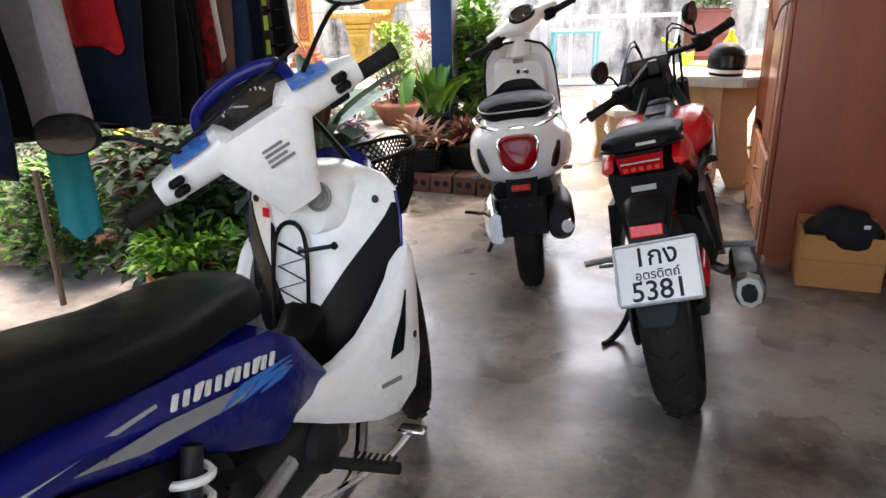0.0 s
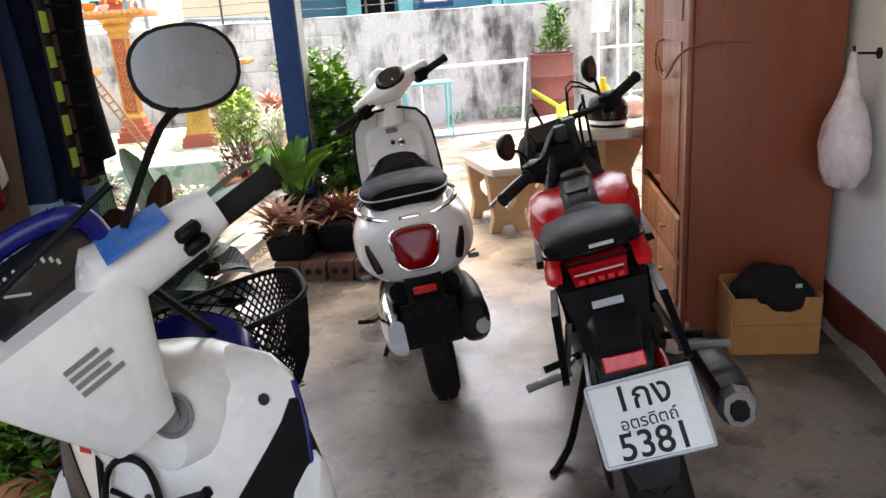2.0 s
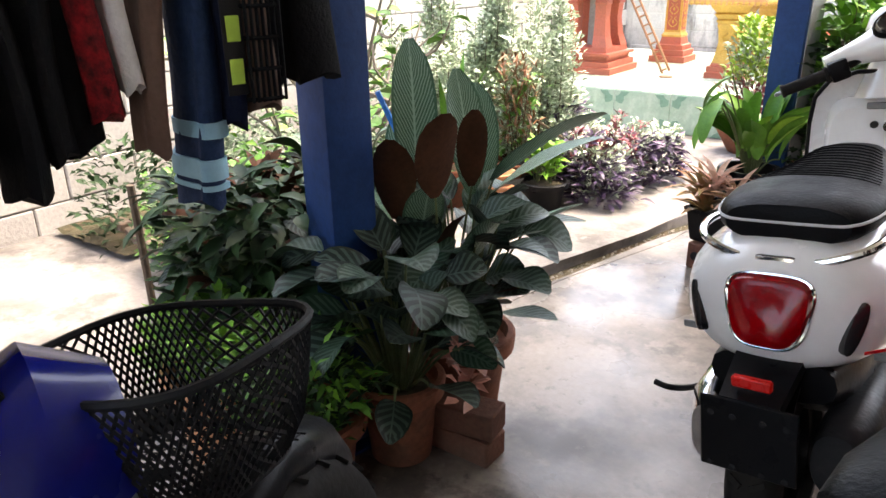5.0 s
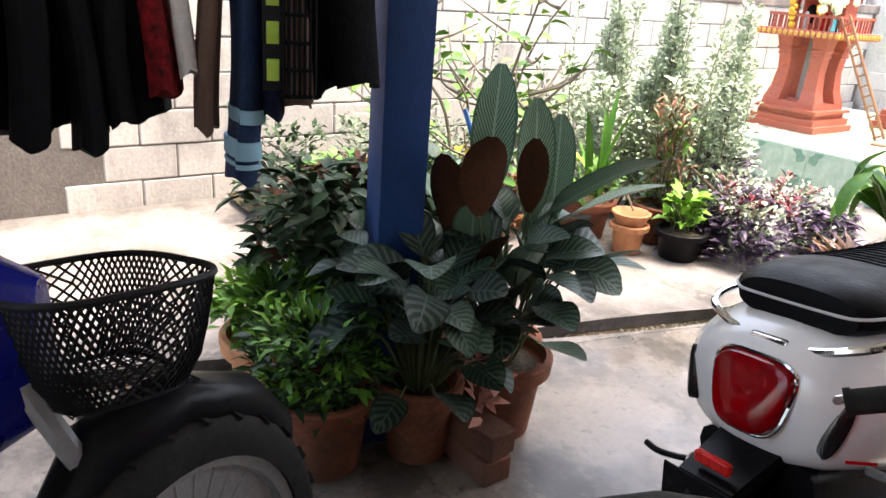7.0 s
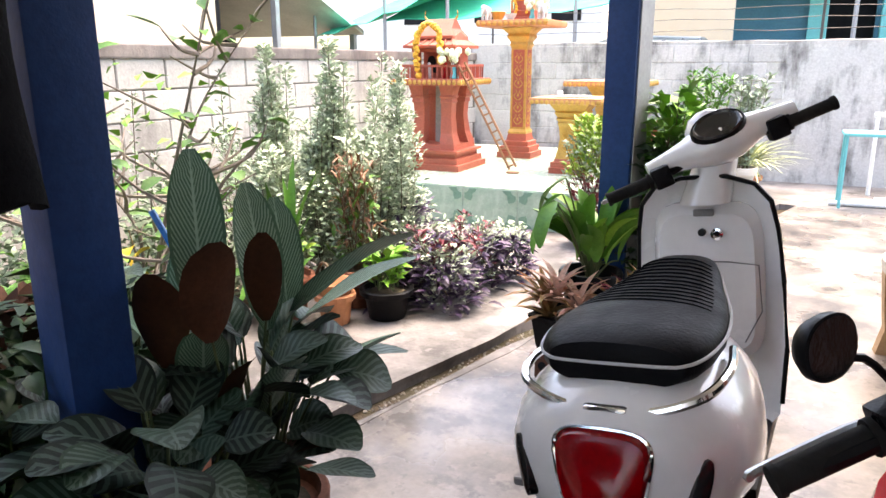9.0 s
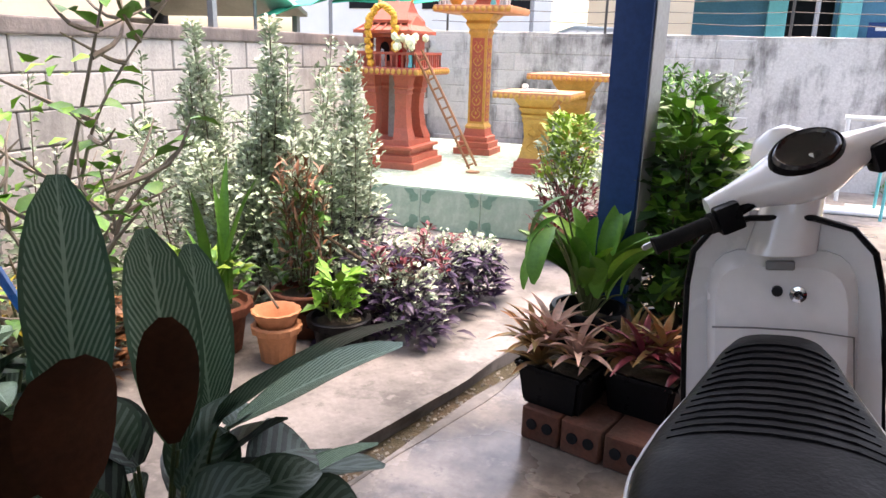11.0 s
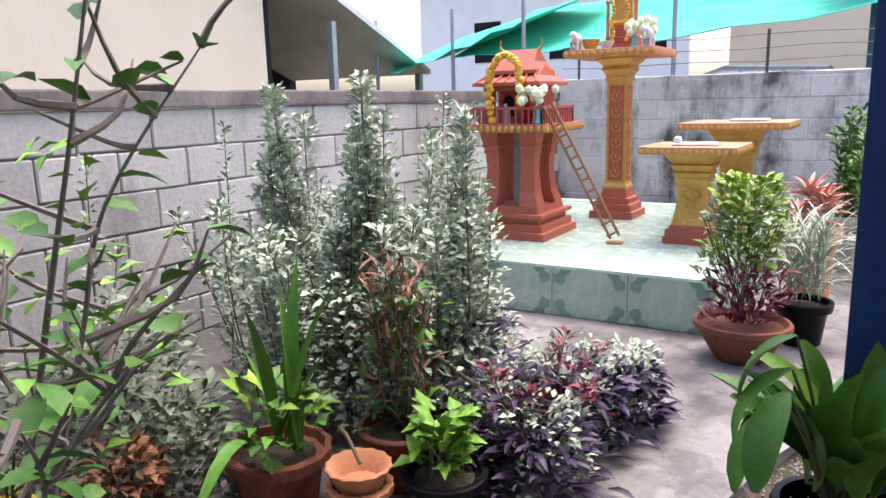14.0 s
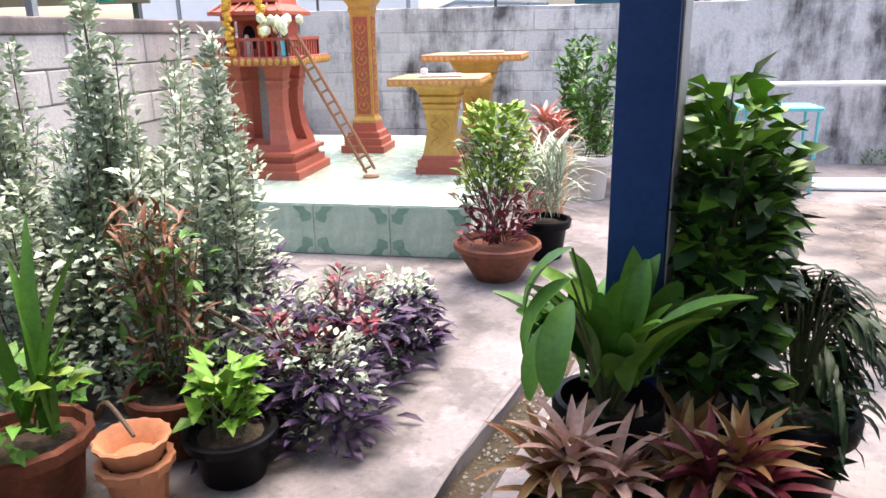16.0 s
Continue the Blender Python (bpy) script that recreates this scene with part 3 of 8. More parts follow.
# ---- motorcycles: x right, y forward, origin on the ground under the rear axle ----
def wheel(parent, y, r, w, rim_r, rim_mat, name="wheel", spokes=5, x=0.0, turn=0.0):
    wh = part(name, moved(lathe([(rim_r * 0.25, -w * 0.22), (rim_r * 0.27, w * 0.22), (rim_r * 0.1, w * 0.24)], 14), pose(0, 0, 0, 0, 90, 0)), M["darkmetal"], parent)
    wh.matrix_basis = pose(x, y, r, 0, 0, turn)
    prof = []
    for i in range(9):
        a = math.pi * (i / 8)
        prof.append((rim_r + (r - rim_r) * (math.sin(a) ** 0.65), -w / 2 * math.cos(a)))
    tyre = moved(lathe(prof + [(rim_r, w * 0.3), (rim_r, -w * 0.3)], 40), pose(0, 0, 0, 0, 90, 0))
    tread = []
    for i in range(26):
        a = 2 * math.pi * i / 26
        for s in (-1, 1):
            c = V(s * w * 0.2, math.cos(a) * (r - 0.001), math.sin(a) * (r - 0.001))
            tread.append(moved(box(-w * 0.14, w * 0.14, -0.006, 0.006, -0.004, 0.0025), Matrix.Translation(c) @ pose(0, 0, 0, math.degrees(a) - 90, 0, 0) @ pose(0, 0, 0, 0, s * 17, s * 28)))
    part("tyre", join(tyre, *tread), M["rubber"], wh)
    sp = [tube([(0, 0, 0), (0, math.cos(2 * math.pi * i / spokes) * rim_r, math.sin(2 * math.pi * i / spokes) * rim_r)], 0.018 if spokes < 9 else 0.003, 6) for i in range(spokes)]
    rimb = moved(lathe([(rim_r - 0.02, -w * 0.3), (rim_r + 0.004, -w * 0.36), (rim_r + 0.004, w * 0.36), (rim_r - 0.02, w * 0.3), (rim_r - 0.026, 0)], 32), pose(0, 0, 0, 0, 90, 0))
    part("rim", join(rimb, *sp), rim_mat, wh)
    return wh


def body(rings, k=20, power=2.5):
    """Skin over rings (y, x half width, z centre, z half height[, x centre])."""
    out = []
    for q in rings:
        y, hw, zc, hh = q[:4]
        out.append(oval((q[4] if len(q) > 4 else 0.0, y, zc), (hw, 0, 0), (0, 0, hh), k, power))
    return loft(out)


def bar(parent, l, r, grip=0.13, mid=None, rad=0.011, name="handlebar", cover=None):
    """A handlebar between the two grip ends, with grips and levers."""
    l, r = Vector(l), Vector(r)
    d = (r - l).normalized()
    m = Vector(mid) if mid else (l + r) / 2
    hb = part(name, tube(smoothline([l, l + d * grip * 1.4, m, r - d * grip * 1.4, r], 5), rad, 8), M["blackplastic"], parent)
    fwd = V(0, 0, 1).cross(d).normalized()
    for e, s in ((l, 1), (r, -1)):
        g = e + d * s * grip
        part("grip", join(tube([e, g], 0.0175, 12), tube([e - d * s * 0.006, e + d * s * 0.004], 0.02, 12), tube([g - d * s * 0.004, g + d * s * 0.006], 0.023, 12)), M["rubber"], hb)
        part("switch_box", moved(box(-0.026, 0.026, -0.026, 0.026, -0.03, 0.03, 0.008, 2), Matrix.Translation(g + d * s * 0.035) @ d.to_track_quat("X", "Z").to_matrix().to_4x4()), M["blackplastic"], hb)
        part("lever", tube(smoothline([g + d * s * 0.05 + fwd * 0.02, g + fwd * 0.055 - V(0, 0, 0.008), e + fwd * 0.06 - V(0, 0, 0.012), e + fwd * 0.052 - d * s * 0.012 - V(0, 0, 0.012)], 4), 0.0065, 6), M["alloy"], hb)
    return hb


def bike_mirror(parent, foot, head, face, rx, ry, round_=2.0, label="mirror with a scratched glass", back="blackplastic", glass="mirror"):
    """A mirror: its stem from foot, the housing at head, and the glass turned to face."""
    foot, head = Vector(foot), Vector(head)
    mm = Matrix.Translation(head) @ Vector(face).to_track_quat("-Y", "Z").to_matrix().to_4x4()
    mi = part("mirror", moved(loft([oval((0, 0.03, 0), (rx * 0.3, 0, 0), (0, 0, ry * 0.3), 24, round_), oval((0, 0.024, 0), (rx * 0.75, 0, 0), (0, 0, ry * 0.75), 24, round_), oval((0, 0.008, 0), (rx, 0, 0), (0, 0, ry), 24, round_),
                                    oval((0, -0.004, 0), (rx, 0, 0), (0, 0, ry), 24, round_), oval((0, -0.004, 0), (rx * 0.93, 0, 0), (0, 0, ry * 0.92), 24, round_)]), mm), M[back], parent, label)
    part("glass", moved(loft([oval((0, -0.0055, 0), (rx * 0.92, 0, 0), (0, 0, ry * 0.91), 24, round_), oval((0, -0.0045, 0), (rx * 0.92, 0, 0), (0, 0, ry * 0.91), 24, round_)]), mm), M[glass], mi)
    part("stem", tube(smoothline([foot, foot.lerp(head, 0.55) + V(0, 0.01, 0.01), mm @ V(0, 0.012, -ry * 0.7)], 4), 0.0055, 8), M["blackplastic"], mi)


def spring(parent, a, b, r, turns, material, name="shock_spring"):
    a, b = Vector(a), Vector(b)
    m = (b - a).to_track_quat("Z", "Y").to_matrix().to_4x4()
    ln = (b - a).length
    pts = [Matrix.Translation(a) @ m @ V(r * math.cos(i * 0.52), r * math.sin(i * 0.52), ln * (0.1 + 0.8 * i / (turns * 12))) for i in range(turns * 12)]
    s = part("shock_absorber", tube([a, b], r * 0.55, 10), M["darkmetal"], parent)
    part(name, tube(pts, r * 0.22, 6), material, s)


def lettering(text, size, m, material, parent, name="lettering", depth=0.0008, swell=0.0009):
    cu = bpy.data.curves.new(name, "FONT")
    cu.offset = swell
    cu.body, cu.size, cu.align_x, cu.align_y, cu.extrude = text, size, "CENTER", "CENTER", depth
    tmp = bpy.data.objects.new(name, cu)
    scene.collection.objects.link(tmp)
    me = bpy.data.meshes.new_from_object(tmp.evaluated_get(bpy.context.evaluated_depsgraph_get()))
    bpy.data.objects.remove(tmp)
    ob = new(name, me)
    me.materials.clear()
    me.materials.append(material)
    ob.parent = parent
    ob.matrix_basis = m
    return ob


# ---- white scooter ----
VM = pose(0.655, 3.34, 0, 0, -7, -4)
VI = VM.inverted()
vs_ = thing("motor_scooter", VM, "white motor scooter with black seat parked on the carport floor", "scooter")
wheel(vs_, 0, 0.228, 0.115, 0.155, M["blackplastic"], "rear_wheel")
wheel(vs_, 1.33, 0.228, 0.11, 0.155, M["blackplastic"], "front_wheel", turn=14)
vb = part("body", body([(-0.165, 0.05, 0.6, 0.04), (-0.155, 0.11, 0.605, 0.085), (-0.13, 0.16, 0.61, 0.115), (-0.08, 0.195, 0.615, 0.135), (0.0, 0.215, 0.615, 0.15), (0.1, 0.228, 0.605, 0.165), (0.22, 0.228, 0.59, 0.185), (0.34, 0.21, 0.57, 0.2),
                            (0.45, 0.17, 0.545, 0.205), (0.54, 0.13, 0.5, 0.19), (0.6, 0.11, 0.44, 0.15), (0.64, 0.1, 0.36, 0.1)], 32, 2.5), M["white_paint"], vs_)
part("under_body", body([(-0.12, 0.13, 0.46, 0.05), (0.05, 0.15, 0.42, 0.1), (0.3, 0.15, 0.36, 0.12), (0.6, 0.12, 0.28, 0.08)], 16, 3), M["blackplastic"], vs_)
# tail lamp: a rounded trapezium
def lamp_ring(y, sx, sz):
    """A rounded outline, wider at the top, at the depth y."""
    out = []
    for k in range(32):
        a = 2 * math.pi * k / 32
        c, d = math.cos(a), math.sin(a)
        x, z = math.copysign(abs(c) ** 0.55, c), math.copysign(abs(d) ** 0.55, d)
        out.append(V(x * sx * (1 + 0.17 * z), y + 0.018 * z, 0.628 + z * sz))
    return out


tlo = part("tail_lamp", loft([lamp_ring(-0.11, 0.074, 0.068), lamp_ring(-0.17, 0.078, 0.073), lamp_ring(-0.185, 0.074, 0.069), lamp_ring(-0.195, 0.06, 0.055), lamp_ring(-0.199, 0.03, 0.03)]), M["lens"], vs_, "deep red tail lamp in a chrome surround")
part("surround", tube(lamp_ring(-0.168, 0.081, 0.076) + lamp_ring(-0.168, 0.081, 0.076)[:1], 0.0045, 6), M["chrome"], tlo)
part("reflector_band", loft([[V(x * 0.052, -0.1985 + 0.012 * (abs(x) ** 2), z) for x in (-1, -0.5, 0, 0.5, 1)] + [V(x * 0.052, -0.188 + 0.012 * (abs(x) ** 2), z) for x in (1, 0.5, 0, -0.5, -1)] for z in (0.584, 0.602)]), M["lens_bright"], tlo, "brighter red reflector in the lamp")
for s in (-1, 1):
    part("turn_signal", moved(loft([oval((0, 0.012, 0), (0.016, 0, 0), (0, 0, 0.058), 16, 2.2), oval((0, -0.008, 0), (0.016, 0, 0), (0, 0, 0.058), 16, 2.2), oval((0, -0.012, 0), (0.009, 0, 0), (0, 0, 0.045), 16, 2.2)]),
                              pose(s * 0.155, -0.128, 0.605, -6, s * 22, s * 40)), M["clear"], vs_, "slim smoked turn signal")
    part("side_slot", box(s * 0.2 - 0.02, s * 0.2 + 0.02, -0.045, -0.035, 0.512, 0.53, 0.003), M["greyink"], vs_, "grey model lettering as plain bars")
part("red_stripe", moved(box(-0.03, 0.03, -0.001, 0.001, -0.003, 0.003), pose(0.19, -0.088, 0.55, 0, 0, 55)), M["red_gloss"], vs_)
# plate holder and small lamp
ph = part("plate_holder", box(-0.097, 0.097, -0.305, -0.298, 0.3, 0.468, 0.003), M["blackplastic"], vs_)
part("bracket", sheet([V(-0.06, -0.3, 0.44), V(0.06, -0.3, 0.44), V(0.07, -0.1, 0.5), V(-0.07, -0.1, 0.5)], 0.03), M["blackplastic"], ph)
part("reflector", box(-0.04, 0.04, -0.285, -0.265, 0.49, 0.515, 0.004), M["lens_bright"], ph, "small bright red reflector")
for bx in (-0.075, -0.03, 0.03, 0.075):
    for bz in (0.31, 0.43):
        part("bolt", moved(lathe([(0.007, 0), (0.007, 0.003), (0.003, 0.004)], 8), pose(bx, -0.305, bz, 90, 0, 0)), M["darkmetal"], ph)
# engine, exhaust
part("engine_cover", body([(-0.16, 0.035, 0.3, 0.07, -0.13), (-0.1, 0.05, 0.31, 0.1, -0.135), (0.05, 0.055, 0.31, 0.11, -0.14), (0.3, 0.05, 0.31, 0.09, -0.14), (0.4, 0.03, 0.31, 0.06, -0.13)], 18, 2.5), M["chrome"], vs_, "polished alloy engine cover")
part("kick_lever", tube(smoothline([(-0.18, 0.15, 0.33), (-0.2, 0.0, 0.34), (-0.22, -0.13, 0.38), (-0.26, -0.14, 0.39)], 4), 0.008, 8), M["blackplastic"], vs_)
part("exhaust", body([(-0.2, 0.045, 0.32, 0.07, 0.145), (-0.17, 0.06, 0.32, 0.09, 0.15), (0.1, 0.06, 0.31, 0.095, 0.15), (0.3, 0.045, 0.3, 0.07, 0.15)], 18, 2.4), M["darkmetal"], vs_, "black exhaust silencer with a chrome tip")
part("exhaust_tip", body([(-0.215, 0.025, 0.3, 0.03, 0.175), (-0.19, 0.03, 0.3, 0.036, 0.175)], 12, 2), M["chrome"], vs_)
spring(vs_, (-0.1, -0.02, 0.3), (-0.09, 0.1, 0.52), 0.03, 5, M["chrome"])
part("rear_mudguard", loft([[V(sx * 0.06, -0.25 * math.cos(radians(a)), 0.228 + 0.255 * math.sin(radians(a))) for sx in (-1, 1)] + [V(sx * 0.06, -0.246 * math.cos(radians(a)), 0.228 + 0.25 * math.sin(radians(a))) for sx in (1, -1)] for a in range(30, 151, 12)]), M["blackplastic"], vs_)
# seat
seat_rings = [(-0.04, 0.085, 0.795, 0.035), (-0.032, 0.125, 0.797, 0.05), (0.0, 0.148, 0.8, 0.058), (0.06, 0.162, 0.802, 0.062), (0.15, 0.168, 0.803, 0.063), (0.27, 0.157, 0.8, 0.062), (0.36, 0.138, 0.8, 0.062), (0.45, 0.115, 0.805, 0.064), (0.53, 0.096, 0.812, 0.064), (0.59, 0.08, 0.812, 0.055), (0.62, 0.055, 0.805, 0.038)]
seat_rings = [(y * 1.06, w, z - 0.012, h * 0.82) for y, w, z, h in seat_rings]
st = part("seat", body(seat_rings, 32, 2.7), M["vinyl"], vs_, "black stitched vinyl seat with pale piping")
part("piping", tube(smoothline([V(s * (q[1] * 1.004 + 0.001), q[0] - (0.004 if q[0] < -0.035 else 0), q[2] + 0.008) for s, order in ((1, seat_rings[8::-1]), (-1, seat_rings[:9])) for q in order], 3), 0.0032, 6), M["piping"], st, "pale piping round the seat")
for i in range(13):
    yy = 0.24 + 0.026 * i
    hw_, zc_, hh_ = (float(np.interp(yy, [q[0] for q in seat_rings], [q[k] for q in seat_rings])) for k in (1, 2, 3))
    part("seat_rib", tube([V(hw_ * 0.82 * f, yy - 0.02 * abs(f) ** 2, zc_ + hh_ * (1 - abs(0.82 * f) ** 2.7) ** (1 / 2.7) + 0.0005) for f in (-1, -0.75, -0.4, 0, 0.4, 0.75, 1)], 0.003, 5), M["vinyl"], st)
part("grab_rail", tube(smoothline([(-0.17, 0.22, 0.752), (-0.185, 0.05, 0.762), (-0.16, -0.07, 0.752), (-0.08, -0.1, 0.725), (0, -0.105, 0.72), (0.08, -0.1, 0.725), (0.16, -0.07, 0.752), (0.185, 0.05, 0.762), (0.17, 0.22, 0.752)], 5), 0.009, 8), M["chrome"], vs_, "chrome grab rail round the seat")
part("rail_badge", box(-0.04, 0.04, -0.125, -0.098, 0.7, 0.735, 0.008, 2), M["chrome"], vs_)
# floor and leg shield
part("floorboard", box(-0.17, 0.17, 0.5, 1.0, 0.26, 0.3, 0.012, 2), M["blackplastic"], vs_)
rings = []
for z, hw, y in ((0.27, 0.14, 0.9), (0.32, 0.185, 0.93), (0.5, 0.2, 0.95), (0.7, 0.195, 0.955), (0.85, 0.185, 0.945), (0.93, 0.17, 0.935), (0.98, 0.13, 0.93), (1.0, 0.06, 0.93)):
    rings.append([V(hw * math.sin(radians(a)) / math.sin(radians(75)), y + 0.07 * math.cos(radians(a)) - 0.05, z) for a in range(-75, 76, 15)] + [V(hw * 0.98 * math.sin(radians(a)) / math.sin(radians(75)), y + 0.09 * math.cos(radians(a)) - 0.035, z) for a in range(75, -76, -15)])
ls = part("leg_shield", loft(rings), M["white_paint"], vs_)
part("shield_edge", tube([V(s, y - 0.028, z) for z, s, y in ((0.35, 0.19, 0.935), (0.5, 0.204, 0.95), (0.7, 0.199, 0.955), (0.85, 0.189, 0.945), (0.93, 0.174, 0.935), (0.98, 0.134, 0.93), (1.003, 0.06, 0.935), (1.003, -0.06, 0.935), (0.98, -0.134, 0.93), (0.93, -0.174, 0.935), (0.85, -0.189, 0.945), (0.7, -0.199, 0.955), (0.5, -0.204, 0.95))], 0.007, 8), M["blackplastic"], ls, "dark rubber edge of the leg shield")
gb = part("glove_box", body([(0.9, 0.13, 0.7, 0.2), (0.93, 0.15, 0.7, 0.23), (0.98, 0.15, 0.7, 0.23)], 24, 5), M["white_paint"], ls)
part("seam", tube([V(-0.135, 0.893, 0.76), V(-0.05, 0.889, 0.765), V(0.06, 0.889, 0.765), V(0.14, 0.893, 0.755), V(0.145, 0.9, 0.62), V(0.1, 0.893, 0.53)], 0.0022, 5), M["greyink"], gb)
part("badge_slot", box(-0.028, 0.028, 0.886, 0.898, 0.895, 0.915, 0.003), M["greyink"], gb, "grey name plate slot")
part("key_lock", moved(lathe([(0.017, 0), (0.017, 0.012), (0.01, 0.014), (0.008, 0.006)], 12), pose(0.035, 0.893, 0.845, 90, 0, 0)), M["chrome"], gb)
part("hook", moved(lathe([(0.011, 0), (0.011, 0.012), (0.004, 0.014)], 10), pose(-0.005, 0.893, 0.85, 90, 0, 0)), M["darkmetal"], gb)
# steering head cover, its bar ends fixed in the world and carried back
gl_, gr_ = VI @ V(0.36, 4.16, 0.93), VI @ V(0.9, 4.36, 1.2)
gm_ = (gl_ + gr_) / 2 + V(0, 0.03, 0.03)
part("neck", loft([oval((0, 0.92, 0.93), (0.07, 0, 0), (0, 0.06, 0), 16), oval((gm_.x * 0.6, gm_.y + 0.02, gm_.z - 0.06), (0.06, 0, 0), (0, 0.055, 0), 16), oval((gm_.x, gm_.y + 0.015, gm_.z - 0.01), (0.05, 0, 0), (0, 0.05, 0), 16)]), M["white_paint"], vs_)
dx_ = (gr_ - gl_).normalized()
up_ = V(0, -0.25, 1).normalized()
up_ = (up_ - dx_ * up_.dot(dx_)).normalized()
fw_ = up_.cross(dx_)
hr = []
for t, a, b in ((-0.5, 0.022, 0.022), (-0.36, 0.03, 0.03), (-0.22, 0.05, 0.04), (-0.1, 0.075, 0.055), (0, 0.085, 0.06), (0.1, 0.075, 0.055), (0.22, 0.05, 0.04), (0.36, 0.03, 0.03), (0.5, 0.022, 0.022)):
    c = gm_ + dx_ * t * 0.42
    hr.append(oval(c, fw_ * a, up_ * b, 18, 2.3))
hc = part("headset", loft(hr), M["white_paint"], vs_, "white handlebar cover with a black instrument dial")
dm = Matrix.Translation(gm_ + up_ * 0.045 - fw_ * 0.025) @ Matrix((dx_, fw_, up_)).transposed().to_4x4() @ pose(0, 0, 0, 28, 0, 0)
part("dial", moved(lathe([(0.06, -0.02), (0.06, 0.016), (0.054, 0.022), (0.048, 0.017), (0.004, 0.016)], 28), dm @ Matrix.Diagonal((1.15, 0.8, 1, 1))), M["clear"], hc, "glossy black instrument dial")
part("dial_hood", moved(lathe([(0.064, -0.03), (0.066, 0.01), (0.062, 0.018), (0.06, 0.0)], 28), dm @ Matrix.Diagonal((1.15, 0.8, 1, 1))), M["blackplastic"], hc)
part("headlamp", ball(gm_ + fw_ * 0.09, 0.07, 0.05, 0.07), M["white_paint"], hc)
bar(vs_, gl_, gr_, 0.12, gm_, 0.012)
part("front_fender", body([(1.1, 0.08, 0.36, 0.09), (1.2, 0.095, 0.42, 0.1), (1.35, 0.095, 0.42, 0.11), (1.5, 0.07, 0.38, 0.09), (1.56, 0.04, 0.34, 0.05)], 18, 2.4), M["white_paint"], vs_)
part("front_apron", body([(0.96, 0.12, 0.6, 0.3), (1.02, 0.08, 0.62, 0.3), (1.06, 0.05, 0.64, 0.26)], 18, 2.4), M["white_paint"], vs_)
part("side_stand", tube([(-0.1, 0.4, 0.28), (-0.23, 0.36, 0.034)], 0.011, 8), M["blackplastic"], vs_)

for ob in vs_.children_recursive:
    if "wheel" not in ob.name and ob.parent.name.split(".")[0] not in ("rear_wheel", "front_wheel"):
        for v in ob.data.vertices:
            if v.co.y < 0.2:
                v.co.y = 0.2 + (v.co.y - 0.2) * 0.82

# ---- red motorcycle ----
RM = pose(1.095, 2.33, 0, 0, -14, -16) @ Matrix.Diagonal((1, 1, 1.06, 1))
RI = RM.inverted()
rb = thing("motorcycle", RM, "red and black naked motorcycle with a white number plate", "motorcycle")
wheel(rb, 0, 0.305, 0.14, 0.215, M["darkmetal"], "rear_wheel")
wheel(rb, 1.3, 0.3, 0.11, 0.215, M["darkmetal"], "front_wheel", turn=22)
for s in (-1, 1):
    part("swingarm", tube([(s * 0.095, 0.0, 0.305), (s * 0.09, 0.3, 0.34), (s * 0.07, 0.5, 0.36)], 0.022, 8), M["darkmetal"], rb)
    part("fork_leg", tube([(s * 0.085 - 0.02, 1.29, 0.3), (s * 0.09, 1.02, 0.86)], 0.022, 10), M["darkmetal"], rb)
for z0_, dz_ in ((0.235, 0.002), (0.37, -0.001)):
    part("chain_run", join(*[box(-0.118, -0.108, 0.018 + i * 0.022, 0.038 + i * 0.022, z0_ + dz_ * i, z0_ + 0.012 + dz_ * i) for i in range(20)], tube([(-0.113, 0.02, z0_ + 0.006), (-0.113, 0.46, z0_ + 0.006 + dz_ * 20)], 0.003, 5)), M["alloy"], rb)
part("sprocket", moved(lathe([(0.09, -0.004), (0.09, 0.004), (0.06, 0.005)], 30), pose(-0.113, 0, 0.305, 0, 90, 0)), M["darkmetal"], rb)
part("engine", join(body([(0.45, 0.11, 0.36, 0.12), (0.55, 0.15, 0.38, 0.16), (0.75, 0.15, 0.38, 0.17), (0.9, 0.11, 0.38, 0.15)], 16, 3.5)), M["darkmetal"], rb)
for i in range(7):
    part("cooling_fin", box(-0.1, 0.1, 0.74, 0.92, 0.46 + 0.022 * i, 0.472 + 0.022 * i, 0.002), M["darkmetal"], rb)
part("frame", join(*[tube(smoothline([(s * 0.1, 0.35, 0.62), (s * 0.14, 0.6, 0.62), (s * 0.12, 0.85, 0.7), (s * 0.05, 1.0, 0.85)], 4), 0.02, 8) for s in (-1, 1)], *[tube([(s * 0.09, 0.05, 0.72), (s * 0.1, 0.4, 0.6), (s * 0.09, 0.5, 0.38)], 0.015, 8) for s in (-1, 1)]), M["darkmetal"], rb)
